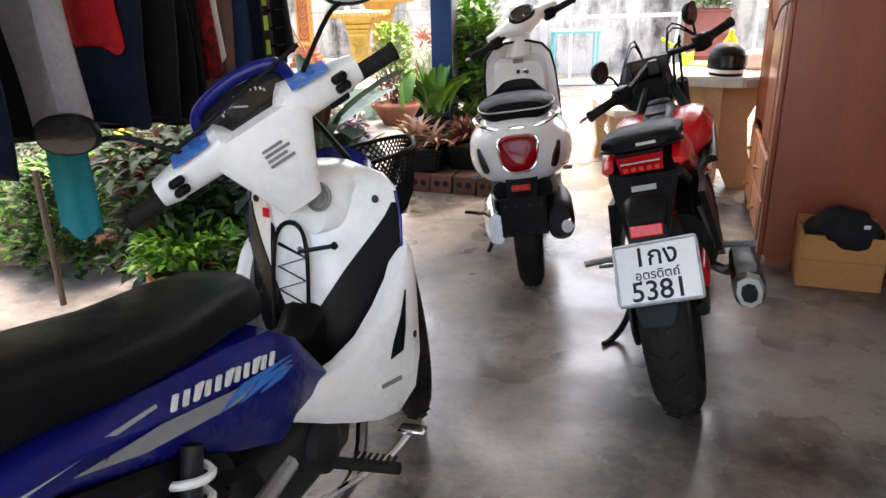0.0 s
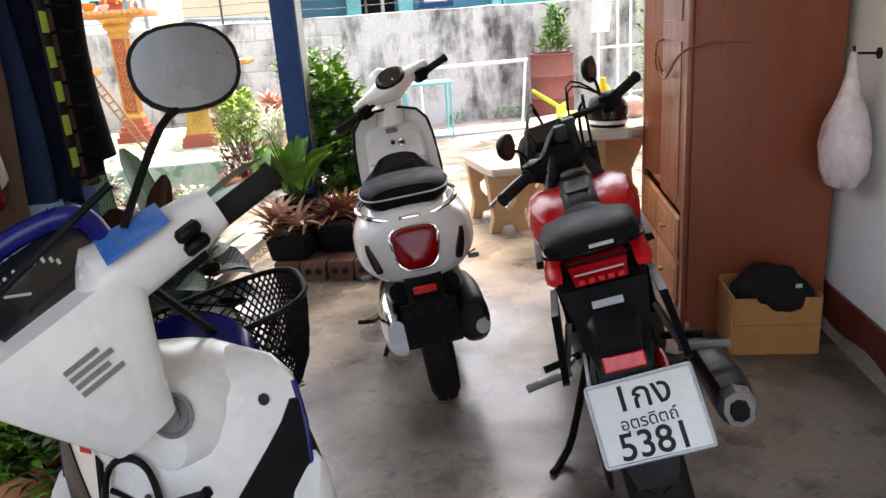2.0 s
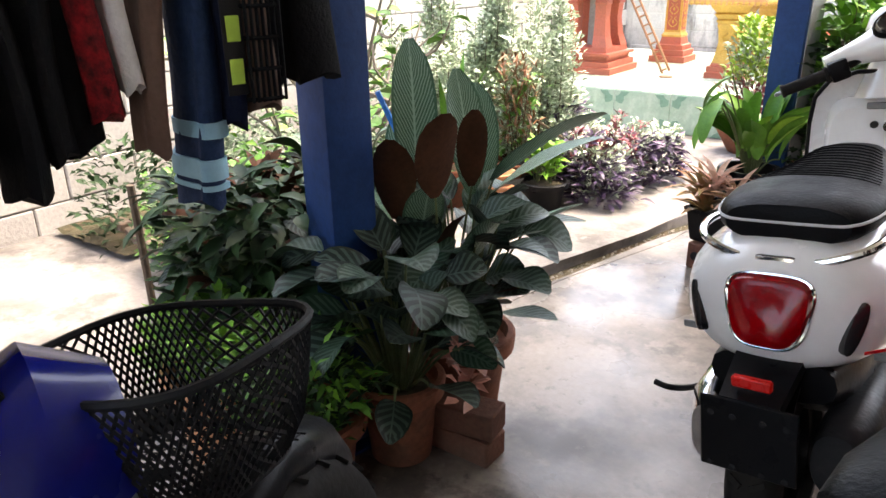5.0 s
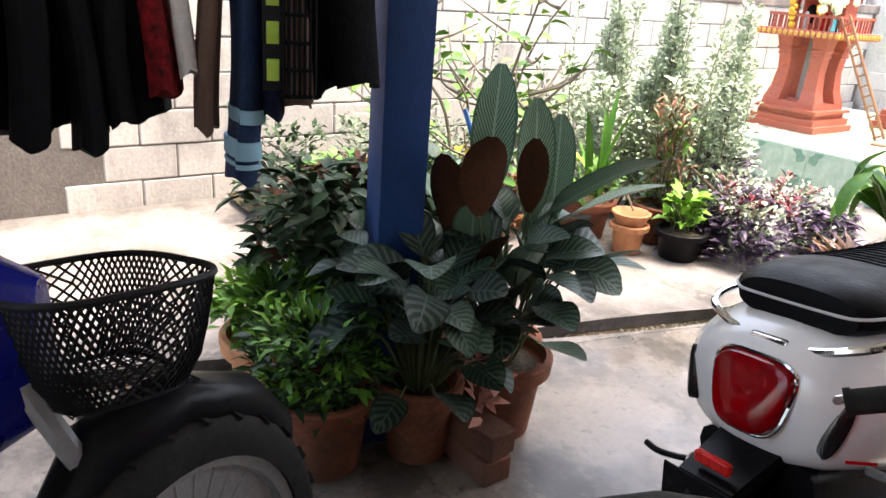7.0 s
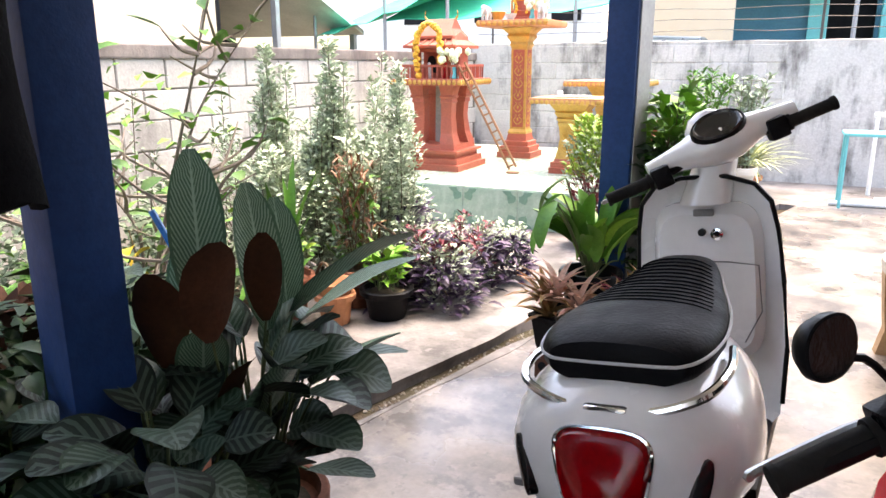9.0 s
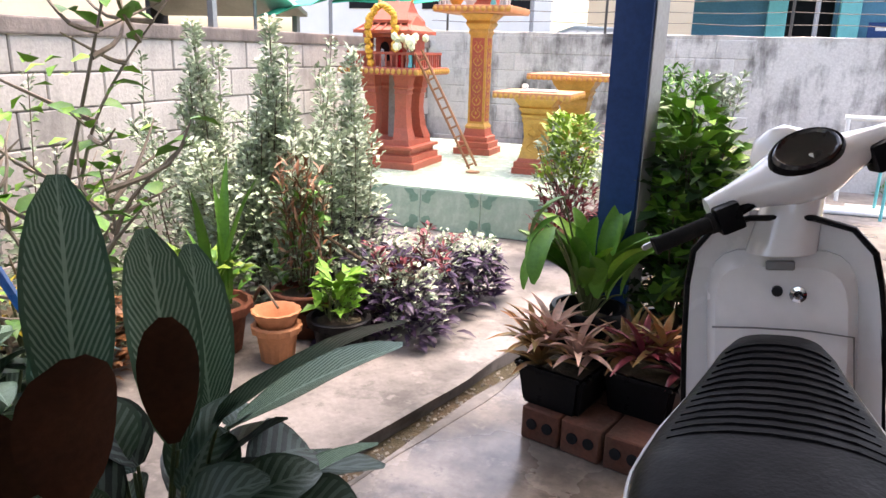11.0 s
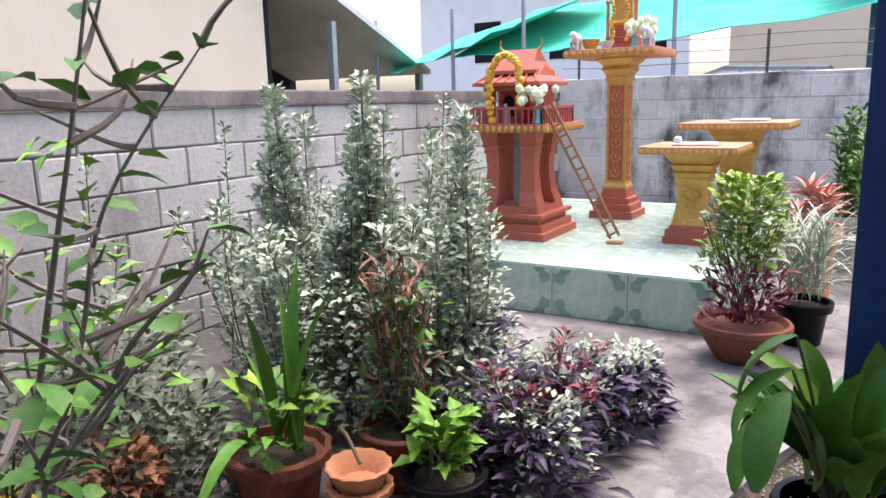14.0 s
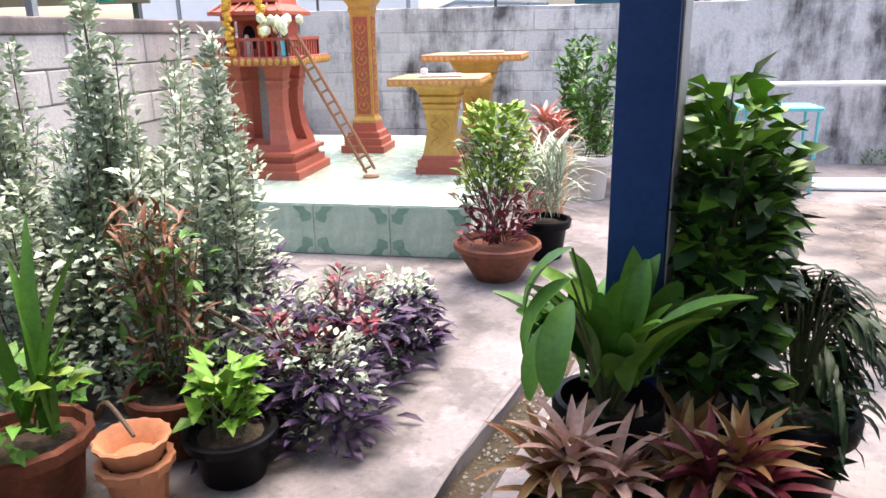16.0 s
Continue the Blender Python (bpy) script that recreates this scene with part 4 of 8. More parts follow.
# tank: black spine, red flanks
tk = part("tank", body([(0.47, 0.05, 0.715, 0.045), (0.52, 0.058, 0.725, 0.065), (0.62, 0.062, 0.735, 0.075), (0.74, 0.066, 0.735, 0.08), (0.88, 0.07, 0.73, 0.078), (0.98, 0.066, 0.72, 0.07), (1.04, 0.05, 0.71, 0.05)], 20, 3), M["blackplastic"], rb)
part("tank_panel", moved(box(-0.038, 0.038, -0.06, 0.06, 0, 0.006, 0.002), pose(0, 0.66, 0.81, 5, 0, 0)), M["darkmetal"], tk)
for s in (-1, 1):
    part("tank_flank", loft([[V(s * (0.055 + o * w), y, z + dz) for o, dz in ((0, hh), (0.07, hh * 1.05), (0.11, hh * 0.85), (0.135, hh * 0.2), (0.125, -hh * 0.5), (0.075, -hh), (0.0, -hh))]
                             for y, z, hh, w in ((0.47, 0.7, 0.03, 0.4), (0.52, 0.705, 0.055, 0.62), (0.62, 0.71, 0.075, 0.9), (0.76, 0.71, 0.082, 1.0), (0.88, 0.7, 0.078, 1.0), (0.97, 0.685, 0.06, 0.85), (1.05, 0.665, 0.025, 0.55))]), M["red_gloss"], tk, "glossy red tank flank")
    part("shroud", loft([[V(s * (0.12 + o), y, z + dz) for o, dz in ((0, hh), (0.065, hh * 0.8), (0.07, -hh * 0.6), (0.02, -hh))] for y, z, hh in ((0.58, 0.62, 0.015), (0.68, 0.62, 0.035), (0.86, 0.63, 0.05), (1.0, 0.64, 0.05), (1.08, 0.65, 0.02))]), M["blackplastic"], tk)
    part("side_cowl", loft([[V(s * (0.1 + o), y, z + dz) for o, dz in ((0, hh), (0.05, hh * 0.9), (0.06, -hh * 0.4), (0.02, -hh))] for y, z, hh in ((0.52, 0.6, 0.01), (0.6, 0.585, 0.03), (0.76, 0.565, 0.045), (0.88, 0.55, 0.03), (0.93, 0.54, 0.01))]), M["red_gloss"], tk, "red lower side cowl")
    part("tail_fairing", loft([[V(s * (0.085 + o * w * 0.75), y, z + dz) for o, dz in ((0, hh), (0.035, hh * 0.95), (0.055, hh * 0.4), (0.06, -hh * 0.3), (0.04, -hh * 0.85), (0.01, -hh))]
                               for y, z, hh, w in ((-0.03, 0.765, 0.01, 0.7), (-0.01, 0.765, 0.02, 0.9), (0.04, 0.768, 0.03, 1.0), (0.1, 0.765, 0.038, 1.0), (0.2, 0.755, 0.055, 1.1), (0.34, 0.7, 0.06, 1.0), (0.44, 0.66, 0.045, 0.9), (0.5, 0.64, 0.02, 0.6))]), M["red_gloss"], rb, "glossy red tail fairing")
    part("side_cover", sheet([V(s * 0.1, 0.28, 0.66), V(s * 0.1, 0.5, 0.66), V(s * 0.1, 0.56, 0.52), V(s * 0.1, 0.4, 0.46)], 0.03, (s, 0, 0)), M["blackplastic"], rb)
part("fuel_cap", moved(lathe([(0.045, 0), (0.045, 0.008), (0.036, 0.014), (0.005, 0.015)], 18), pose(0, 0.84, 0.81)), M["darkmetal"], tk)
part("rider_seat", body([(0.26, 0.09, 0.755, 0.02), (0.32, 0.115, 0.745, 0.035), (0.39, 0.108, 0.745, 0.042), (0.45, 0.085, 0.752, 0.042), (0.5, 0.062, 0.76, 0.034), (0.54, 0.04, 0.768, 0.018)], 20, 2.6), M["vinyl"], rb)
ps = part("pillion_seat", body([(-0.035, 0.08, 0.832, 0.014), (-0.015, 0.112, 0.834, 0.022), (0.06, 0.122, 0.835, 0.026), (0.17, 0.118, 0.83, 0.026), (0.26, 0.1, 0.812, 0.024), (0.3, 0.075, 0.8, 0.018)], 24, 2.8), M["vinyl"], rb, "thick black pillion seat")
part("seat_label", moved(box(-0.028, 0.028, -0.001, 0.001, -0.004, 0.004), pose(0.02, -0.037, 0.829, 10, 0, 0)), M["piping"], ps, "small white and orange seat label")
part("seat_seam", tube([V(0.12 * math.sin(a), 0.02 - 0.055 * math.cos(a), 0.815) for a in [math.pi * (k / 12 - 0.5) for k in range(13)]], 0.004, 6), M["blackplastic"], ps)
lp = part("tail_lamp", loft([[V(x, y + yy, 0.785 + z) for x, z, yy in ((-0.066, 0.022, 0), (0.066, 0.022, 0), (0.06, -0.026, 0.01), (-0.06, -0.026, 0.01))] for y in (-0.02, -0.075, -0.085)]), M["lens"], rb, "wide red tail lamp")
part("lamp_strip", box(-0.056, 0.056, -0.089, -0.083, 0.787, 0.79, 0.001), M["piping"], lp, "pale strip across the lamp")
part("lamp_trim", tube([V(-0.07, -0.07, 0.811), V(0.0, -0.082, 0.812), V(0.07, -0.07, 0.811)], 0.003, 6), M["blackplastic"], lp)
for i in range(5):
    part("lamp_tooth", box(-0.05 + 0.022 * i, -0.036 + 0.022 * i, -0.0875, -0.083, 0.765, 0.776, 0.001), M["lens_bright"], lp)
# tail bracket down to the plate
tb_ = part("tail_bracket", loft([[V(-w, y, z), V(w, y, z), V(w * 0.9, y - 0.012, z - 0.03), V(-w * 0.9, y - 0.012, z - 0.03)] for y, z, w in ((0.02, 0.77, 0.105), (-0.07, 0.75, 0.1), (-0.1, 0.71, 0.09), (-0.13, 0.68, 0.078), (-0.16, 0.655, 0.072), (-0.195, 0.625, 0.06))]), M["blackplastic"], rb)
part("name_bar", moved(box(-0.035, 0.035, -0.001, 0.001, -0.008, 0.008), pose(0, -0.1, 0.72, -35, 0, 0)), M["silver_decal"], tb_, "silver maker's lettering as a plain bar")
part("pad", body([(-0.11, 0.045, 0.69, 0.02), (-0.14, 0.06, 0.68, 0.028), (-0.175, 0.055, 0.66, 0.028), (-0.2, 0.045, 0.645, 0.02)], 16, 4), M["blackplastic"], tb_)
part("reflector", moved(box(-0.045, 0.045, -0.006, 0.006, -0.016, 0.016, 0.003), pose(0, -0.215, 0.632, -25, 0, 0)), M["lens_bright"], tb_, "bright red reflector above the plate")
part("mud_flap", loft([[V(-w, y, z), V(w, y, z), V(w, y + 0.012, z), V(-w, y + 0.012, z)] for y, z, w in ((-0.2, 0.64, 0.05), (-0.25, 0.52, 0.06), (-0.3, 0.44, 0.055), (-0.315, 0.4, 0.04))]), M["blackplastic"], rb)
px_ = V(0.93, -0.3, 0.3).normalized()
pn_ = px_.cross(V(-0.04, 0.6, 0.8)).normalized()
PM = RI @ (Matrix.Translation((0.9, 2.09, 0.56)) @ Matrix((px_, pn_.cross(px_), pn_)).transposed().to_4x4())
np_ = part("number_plate", moved(box(-0.114, 0.114, -0.087, 0.087, -0.003, 0.0, 0.012, 3), PM), M["plate"], rb, "white number plate with black Thai characters")
part("plate_rim", moved(join(*[tube(q, 0.0035, 6) for q in ([(-0.11, -0.083, 0.001), (0.11, -0.083, 0.001), (0.11, 0.083, 0.001), (-0.11, 0.083, 0.001), (-0.11, -0.083, 0.001)],)]), PM), M["silver_decal"], np_)
lettering("1กง", 0.074, PM @ pose(0, 0.044, 0.001), M["ink"], np_)
lettering("อุตรดิตถ์", 0.034, PM @ pose(0, -0.006, 0.001), M["ink"], np_, swell=0.0002)
lettering("5381", 0.076, PM @ pose(0, -0.052, 0.001), M["ink"], np_)
# exhaust
ex = part("exhaust", body([(0.02, 0.044, 0.345, 0.055, 0.235), (0.06, 0.05, 0.345, 0.06, 0.235), (0.32, 0.045, 0.33, 0.055, 0.225), (0.42, 0.03, 0.31, 0.035, 0.21)], 12, 3), M["darkmetal"], rb, "black hexagonal exhaust with an alloy end cap")
part("end_cap", body([(-0.005, 0.038, 0.345, 0.047, 0.235), (0.022, 0.046, 0.345, 0.056, 0.235)], 8, 2.4), M["alloy"], ex)
# near-black plug paints the shade inside the pipe's mouth
part("outlet", body([(-0.009, 0.022, 0.342, 0.028, 0.235), (-0.003, 0.026, 0.342, 0.032, 0.235)], 8, 2.4), M["dark"], ex)
part("header_pipe", tube(smoothline([(0.215, 0.42, 0.31), (0.16, 0.6, 0.2), (0.06, 0.85, 0.2), (0.0, 0.95, 0.4)], 5), 0.02, 8), M["darkmetal"], rb)
for s in (-1, 1):
    part("peg_bracket", sheet([V(s * 0.13, 0.12, 0.63), V(s * 0.13, 0.34, 0.62), V(s * 0.15, 0.3, 0.5), V(s * 0.16, 0.2, 0.4), V(s * 0.155, 0.15, 0.43)], 0.02, (s, 0, 0)), M["blackplastic"], rb)
    part("pillion_peg", join(tube([(s * 0.12, 0.25, 0.55), (s * 0.16, 0.2, 0.43)], 0.01, 6), tube([(s * 0.15, 0.21, 0.43), (s * 0.27, 0.15, 0.44)], 0.011, 8)), M["alloy"], rb, "alloy pillion peg")
    part("rider_peg", tube([(s * 0.13, 0.5, 0.34), (s * 0.25, 0.47, 0.33)], 0.012, 8), M["blackplastic"], rb)
part("gear_lever", tube(smoothline([(-0.15, 0.48, 0.34), (-0.2, 0.35, 0.36), (-0.26, 0.32, 0.37)], 4), 0.008, 6), M["alloy"], rb)
part("side_stand", tube(smoothline([(-0.12, 0.5, 0.3), (-0.22, 0.42, 0.12), (-0.275, 0.36, 0.075), (-0.3, 0.31, 0.078)], 3), 0.012, 8), M["blackplastic"], rb)
spring(rb, (0.0, 0.38, 0.4), (0.0, 0.42, 0.64), 0.032, 6, M["red_gloss"])
part("red_hugger", body([(0.12, 0.025, 0.36, 0.035, 0.1), (0.22, 0.025, 0.37, 0.04, 0.1), (0.3, 0.015, 0.38, 0.02, 0.1)], 12, 2.4), M["red_gloss"], rb)
# bars, mirrors, lamp
bl_, br_ = RI @ V(0.832, 3.0, 0.819), RI @ V(1.417, 3.347, 1.128)
bm_ = V(0.0, 0.98, 0.96)
bar(rb, bl_, br_, 0.125, bm_)
# both glasses take the black lens colour in place of a dark reflection
bike_mirror(rb, bl_.lerp(bm_, 0.45), RI @ V(0.873, 3.078, 0.969), RI.to_3x3() @ V(0.8, -0.6, 0.15), 0.05, 0.04, 2.2, "small round black mirror", glass="clear")
bike_mirror(rb, br_.lerp(bm_, 0.45), RI @ V(1.276, 3.415, 1.163), RI.to_3x3() @ V(0.75, -0.65, 0.1), 0.048, 0.045, 2.2, "small round black mirror", glass="clear")
part("headlamp", body([(1.0, 0.08, 0.92, 0.06, -0.03), (1.06, 0.1, 0.92, 0.09, -0.04), (1.14, 0.09, 0.9, 0.09, -0.05), (1.2, 0.05, 0.88, 0.06, -0.05)], 18, 2.6), M["blackplastic"], rb)
part("instrument", moved(box(-0.075, 0.075, -0.05, 0.05, -0.02, 0.02, 0.014, 3), pose(-0.05, 1.04, 0.975, 40, 0, 20)), M["blackplastic"], rb)
part("instrument_glass", moved(box(-0.06, 0.06, -0.036, 0.036, 0.0205, 0.022, 0.0005), pose(-0.05, 1.04, 0.975, 40, 0, 20)), M["clear"], rb, "dark instrument glass")
part("visor", body([(1.0, 0.08, 0.9, 0.03, -0.06), (1.05, 0.11, 0.94, 0.075, -0.07), (1.12, 0.11, 0.96, 0.09, -0.07), (1.2, 0.08, 0.94, 0.08, -0.07), (1.26, 0.04, 0.9, 0.05, -0.07)], 16, 2.6), M["blackplastic"], rb)
for q in (0.42, 0.58):
    part("bar_clamp", moved(box(-0.022, 0.022, -0.025, 0.025, -0.03, 0.022, 0.006, 2), Matrix.Translation(bl_.lerp(br_, q).lerp(bm_, 0.6))), M["darkmetal"], rb)
part("front_fender", body([(1.12, 0.06, 0.52, 0.05), (1.25, 0.065, 0.62, 0.03), (1.4, 0.06, 0.6, 0.04), (1.5, 0.03, 0.52, 0.03)], 14, 2.4), M["blackplastic"], rb)
for k in range(3):
    part("hose", tube(smoothline([V(0.03 + 0.03 * k, 0.97, 0.82), V(0.05 + 0.025 * k, 0.99, 0.95 + 0.02 * k), bm_.lerp(br_, 0.35) + V(0, 0.02, 0.02 * k)], 5), 0.006, 6), M["blackplastic"], rb)
part("riser", tube([V(0.04, 0.98, 0.86), bm_ + V(0.03, 0, 0)], 0.02, 10), M["darkmetal"], rb)
for k in range(2):
    part("cable", tube(smoothline([bl_.lerp(bm_, 0.4), bm_ + V(-0.08, 0.12, 0.06 + 0.02 * k), V(-0.02, 1.02, 0.75)], 5), 0.004, 5), M["blackplastic"], rb)
    part("cable", tube(smoothline([br_.lerp(bm_, 0.4), bm_ + V(0.06, 0.13, 0.08 + 0.02 * k), V(0.03, 1.0, 0.72)], 5), 0.004, 5), M["blackplastic"], rb)

for ob in rb.children:
    drop = {"headlamp": 0.09, "visor": 0.1, "instrument": 0.05, "instrument_glass": 0.05}.get(ob.name.split(".")[0])
    if drop:
        ob.location.z -= drop

# ---- white and blue underbone motorbike ----
WM = pose(-0.145, 1.13, 0, 0, -4, -16) @ Matrix.Diagonal((1, 1, 1.1, 1))
WI = WM.inverted()
wb = thing("underbone_motorbike", WM, "white and blue underbone motorbike with a wire front basket", "motorbike")
wheel(wb, 0, 0.285, 0.09, 0.22, M["alloy"], "rear_wheel", 30)
wheel(wb, 1.2, 0.28, 0.08, 0.22, M["alloy"], "front_wheel", 30, turn=34)
# seat
part("seat", body([(-0.55, 0.08, 0.76, 0.03), (-0.5, 0.12, 0.765, 0.045), (-0.35, 0.135, 0.77, 0.05), (-0.15, 0.14, 0.755, 0.052), (0.0, 0.14, 0.725, 0.05), (0.15, 0.13, 0.7, 0.048), (0.29, 0.11, 0.69, 0.05), (0.39, 0.095, 0.675, 0.05), (0.44, 0.06, 0.65, 0.04)], 26, 3), M["vinyl"], wb, "long worn black vinyl seat")
# blue side panels
for s in (-1, 1):
    pn = part("side_panel", loft([[V(s * (0.06 + o), y, z) for o, z in ((0.0, zt), (0.05, zt - 0.01), (0.075, zt * 0.6 + zb * 0.4), (0.065, zt * 0.25 + zb * 0.75), (0.03, zb), (0, zb))] for y, zt, zb in
                                  ((-0.62, 0.74, 0.71), (-0.5, 0.735, 0.69), (-0.3, 0.73, 0.655), (-0.1, 0.71, 0.605), (0.1, 0.675, 0.53), (0.25, 0.655, 0.45), (0.38, 0.63, 0.39), (0.46, 0.58, 0.4), (0.52, 0.5, 0.43))]), M["blue_gloss"], wb, "deep blue glossy side panel with decals")
    part("lower_cover", loft([[V(s * (0.055 + o), y, z) for o, z in ((0.0, zt), (0.05, zt), (0.066, zt - 0.03), (0.05, zb + 0.01), (0.02, zb), (0, zb))] for y, zt, zb in
                              ((-0.62, 0.71, 0.64), (-0.5, 0.695, 0.58), (-0.3, 0.66, 0.535), (-0.12, 0.612, 0.51), (0.02, 0.565, 0.49), (0.12, 0.525, 0.46), (0.2, 0.48, 0.43))]), M["blackplastic"], wb, "scuffed black cover under the blue panel")
    part("silver_flash", sheet([V(s * 0.139, -0.12, 0.65), V(s * 0.139, 0.05, 0.628), V(s * 0.138, 0.24, 0.585), V(s * 0.132, 0.4, 0.545), V(s * 0.138, 0.2, 0.57), V(s * 0.139, 0.0, 0.61)], 0.003, (s, 0, 0)), M["silver_decal"], pn, "silver decal stripe")
    part("silver_line", sheet([V(s * 0.128, -0.4, 0.69), V(s * 0.126, 0.05, 0.655), V(s * 0.128, 0.05, 0.65), V(s * 0.132, -0.22, 0.668), V(s * 0.13, -0.4, 0.682)], 0.003, (s, 0, 0)), M["silver_decal"], pn)
    for k in range(3):
        part("blue_flame", sheet([V(s * 0.1385, 0.16 + 0.06 * k, 0.575 - 0.012 * k), V(s * 0.1385, 0.24 + 0.05 * k, 0.59 - 0.015 * k), V(s * 0.135, 0.4, 0.565 - 0.01 * k), V(s * 0.1385, 0.27 + 0.04 * k, 0.575 - 0.016 * k)], 0.003 + 0.0005 * k, (s, 0, 0)), M["blue_light"], pn, "light blue flame decal")
    for k in range(11):
        y0 = 0.08 + 0.026 * k
        part("decal_bar", sheet([V(s * 0.13, y0 - 0.008, 0.63 - 0.0055 * k), V(s * 0.13, y0 + 0.004, 0.65 - 0.0055 * k), V(s * 0.13, y0 + (0.022 if k % 3 == 2 else 0.013), 0.649 - 0.0055 * k), V(s * 0.13, y0 + 0.001, 0.629 - 0.0055 * k)], 0.006, (s, 0, 0)), M["white_plastic"], pn, "white model lettering as plain bars")
    part("under_cowl", loft([[V(s * (0.05 + o), y, z) for o, z in ((0, zt), (0.06, zt), (0.065, zb + 0.01), (0, zb))] for y, zt, zb in ((-0.6, 0.69, 0.62), (-0.4, 0.615, 0.52), (-0.15, 0.55, 0.46), (0.1, 0.49, 0.45), (0.25, 0.43, 0.4))]), M["blackplastic"], wb)
    spring(wb, (s * 0.135, 0.0, 0.3), (s * 0.13, 0.1, 0.56), 0.033, 6, M["white_plastic"])
    part("swingarm", tube([(s * 0.09, 0.0, 0.285), (s * 0.09, 0.4, 0.33)], 0.018, 8), M["alloy"], wb)
    part("foot_peg", join(tube([(s * 0.1, 0.5, 0.27), (s * 0.29, 0.5, 0.28)], 0.013, 8), *[tube([(s * (0.19 + 0.015 * k), 0.487, 0.297), (s * (0.19 + 0.015 * k), 0.513, 0.297)], 0.004, 5) for k in range(7)]), M["rubber"], wb)
part("engine", join(body([(0.32, 0.08, 0.3, 0.08), (0.42, 0.1, 0.3, 0.09), (0.6, 0.12, 0.31, 0.09), (0.68, 0.09, 0.33, 0.09)], 16, 3), body([(0.66, 0.07, 0.37, 0.07), (0.85, 0.065, 0.39, 0.065)], 14, 4), moved(lathe([(0.06, 0), (0.056, 0.025), (0.035, 0.035), (0.01, 0.036)], 20), pose(0.1, 0.5, 0.31, 0, 90, 0))), M["darkmetal"], wb)
part("exhaust", join(tube(smoothline([(0.06, 0.8, 0.35), (0.13, 0.6, 0.2), (0.16, 0.3, 0.24), (0.17, 0.0, 0.27)], 5), 0.016, 8), tube([(0.17, 0.02, 0.27), (0.19, -0.5, 0.35)], 0.045, 14)), M["chrome"], wb, "chrome exhaust pipe and silencer")
part("brake_pedal", join(tube(smoothline([(0.15, 0.4, 0.25), (0.2, 0.6, 0.22), (0.24, 0.68, 0.25)], 4), 0.009, 8), box(0.21, 0.28, 0.665, 0.7, 0.248, 0.262, 0.004)), M["chrome"], wb, "chrome brake pedal")
part("rear_mudguard", loft([[V(sx * 0.07, -0.31 * math.cos(radians(a)), 0.285 + 0.315 * math.sin(radians(a))) for sx in (-1, 1)] + [V(sx * 0.07, -0.305 * math.cos(radians(a)), 0.285 + 0.31 * math.sin(radians(a))) for sx in (1, -1)] for a in range(-5, 121, 12)]), M["blackplastic"], wb)
part("frame_tunnel", body([(0.4, 0.05, 0.5, 0.08), (0.5, 0.05, 0.47, 0.06), (0.62, 0.06, 0.46, 0.06), (0.75, 0.07, 0.5, 0.1)], 14, 3), M["blackplastic"], wb, "dark footwell between seat and leg shield")
# leg shield: a broad skin bowed to the rear, a black swoop across it, and the lower wings
SHIELD = ((0.36, 0.13, 0.625, 0.7), (0.42, 0.18, 0.635, 0.73), (0.5, 0.205, 0.655, 0.765), (0.58, 0.212, 0.68, 0.795), (0.66, 0.212, 0.705, 0.815), (0.72, 0.21, 0.725, 0.83), (0.765, 0.2, 0.738, 0.838), (0.795, 0.17, 0.75, 0.84), (0.815, 0.1, 0.765, 0.845))


def shield_point(f, z, d=0.0):
    """A point of the shield's rear skin: f from -1 to 1 across, d proud of it."""
    w, yc, ye = (float(np.interp(z, [q[0] for q in SHIELD], [q[k] for q in SHIELD])) for k in (1, 2, 3))
    return V(f * (w + d * 0.6), yc + (ye - yc) * abs(f) ** 1.7 - d, z)


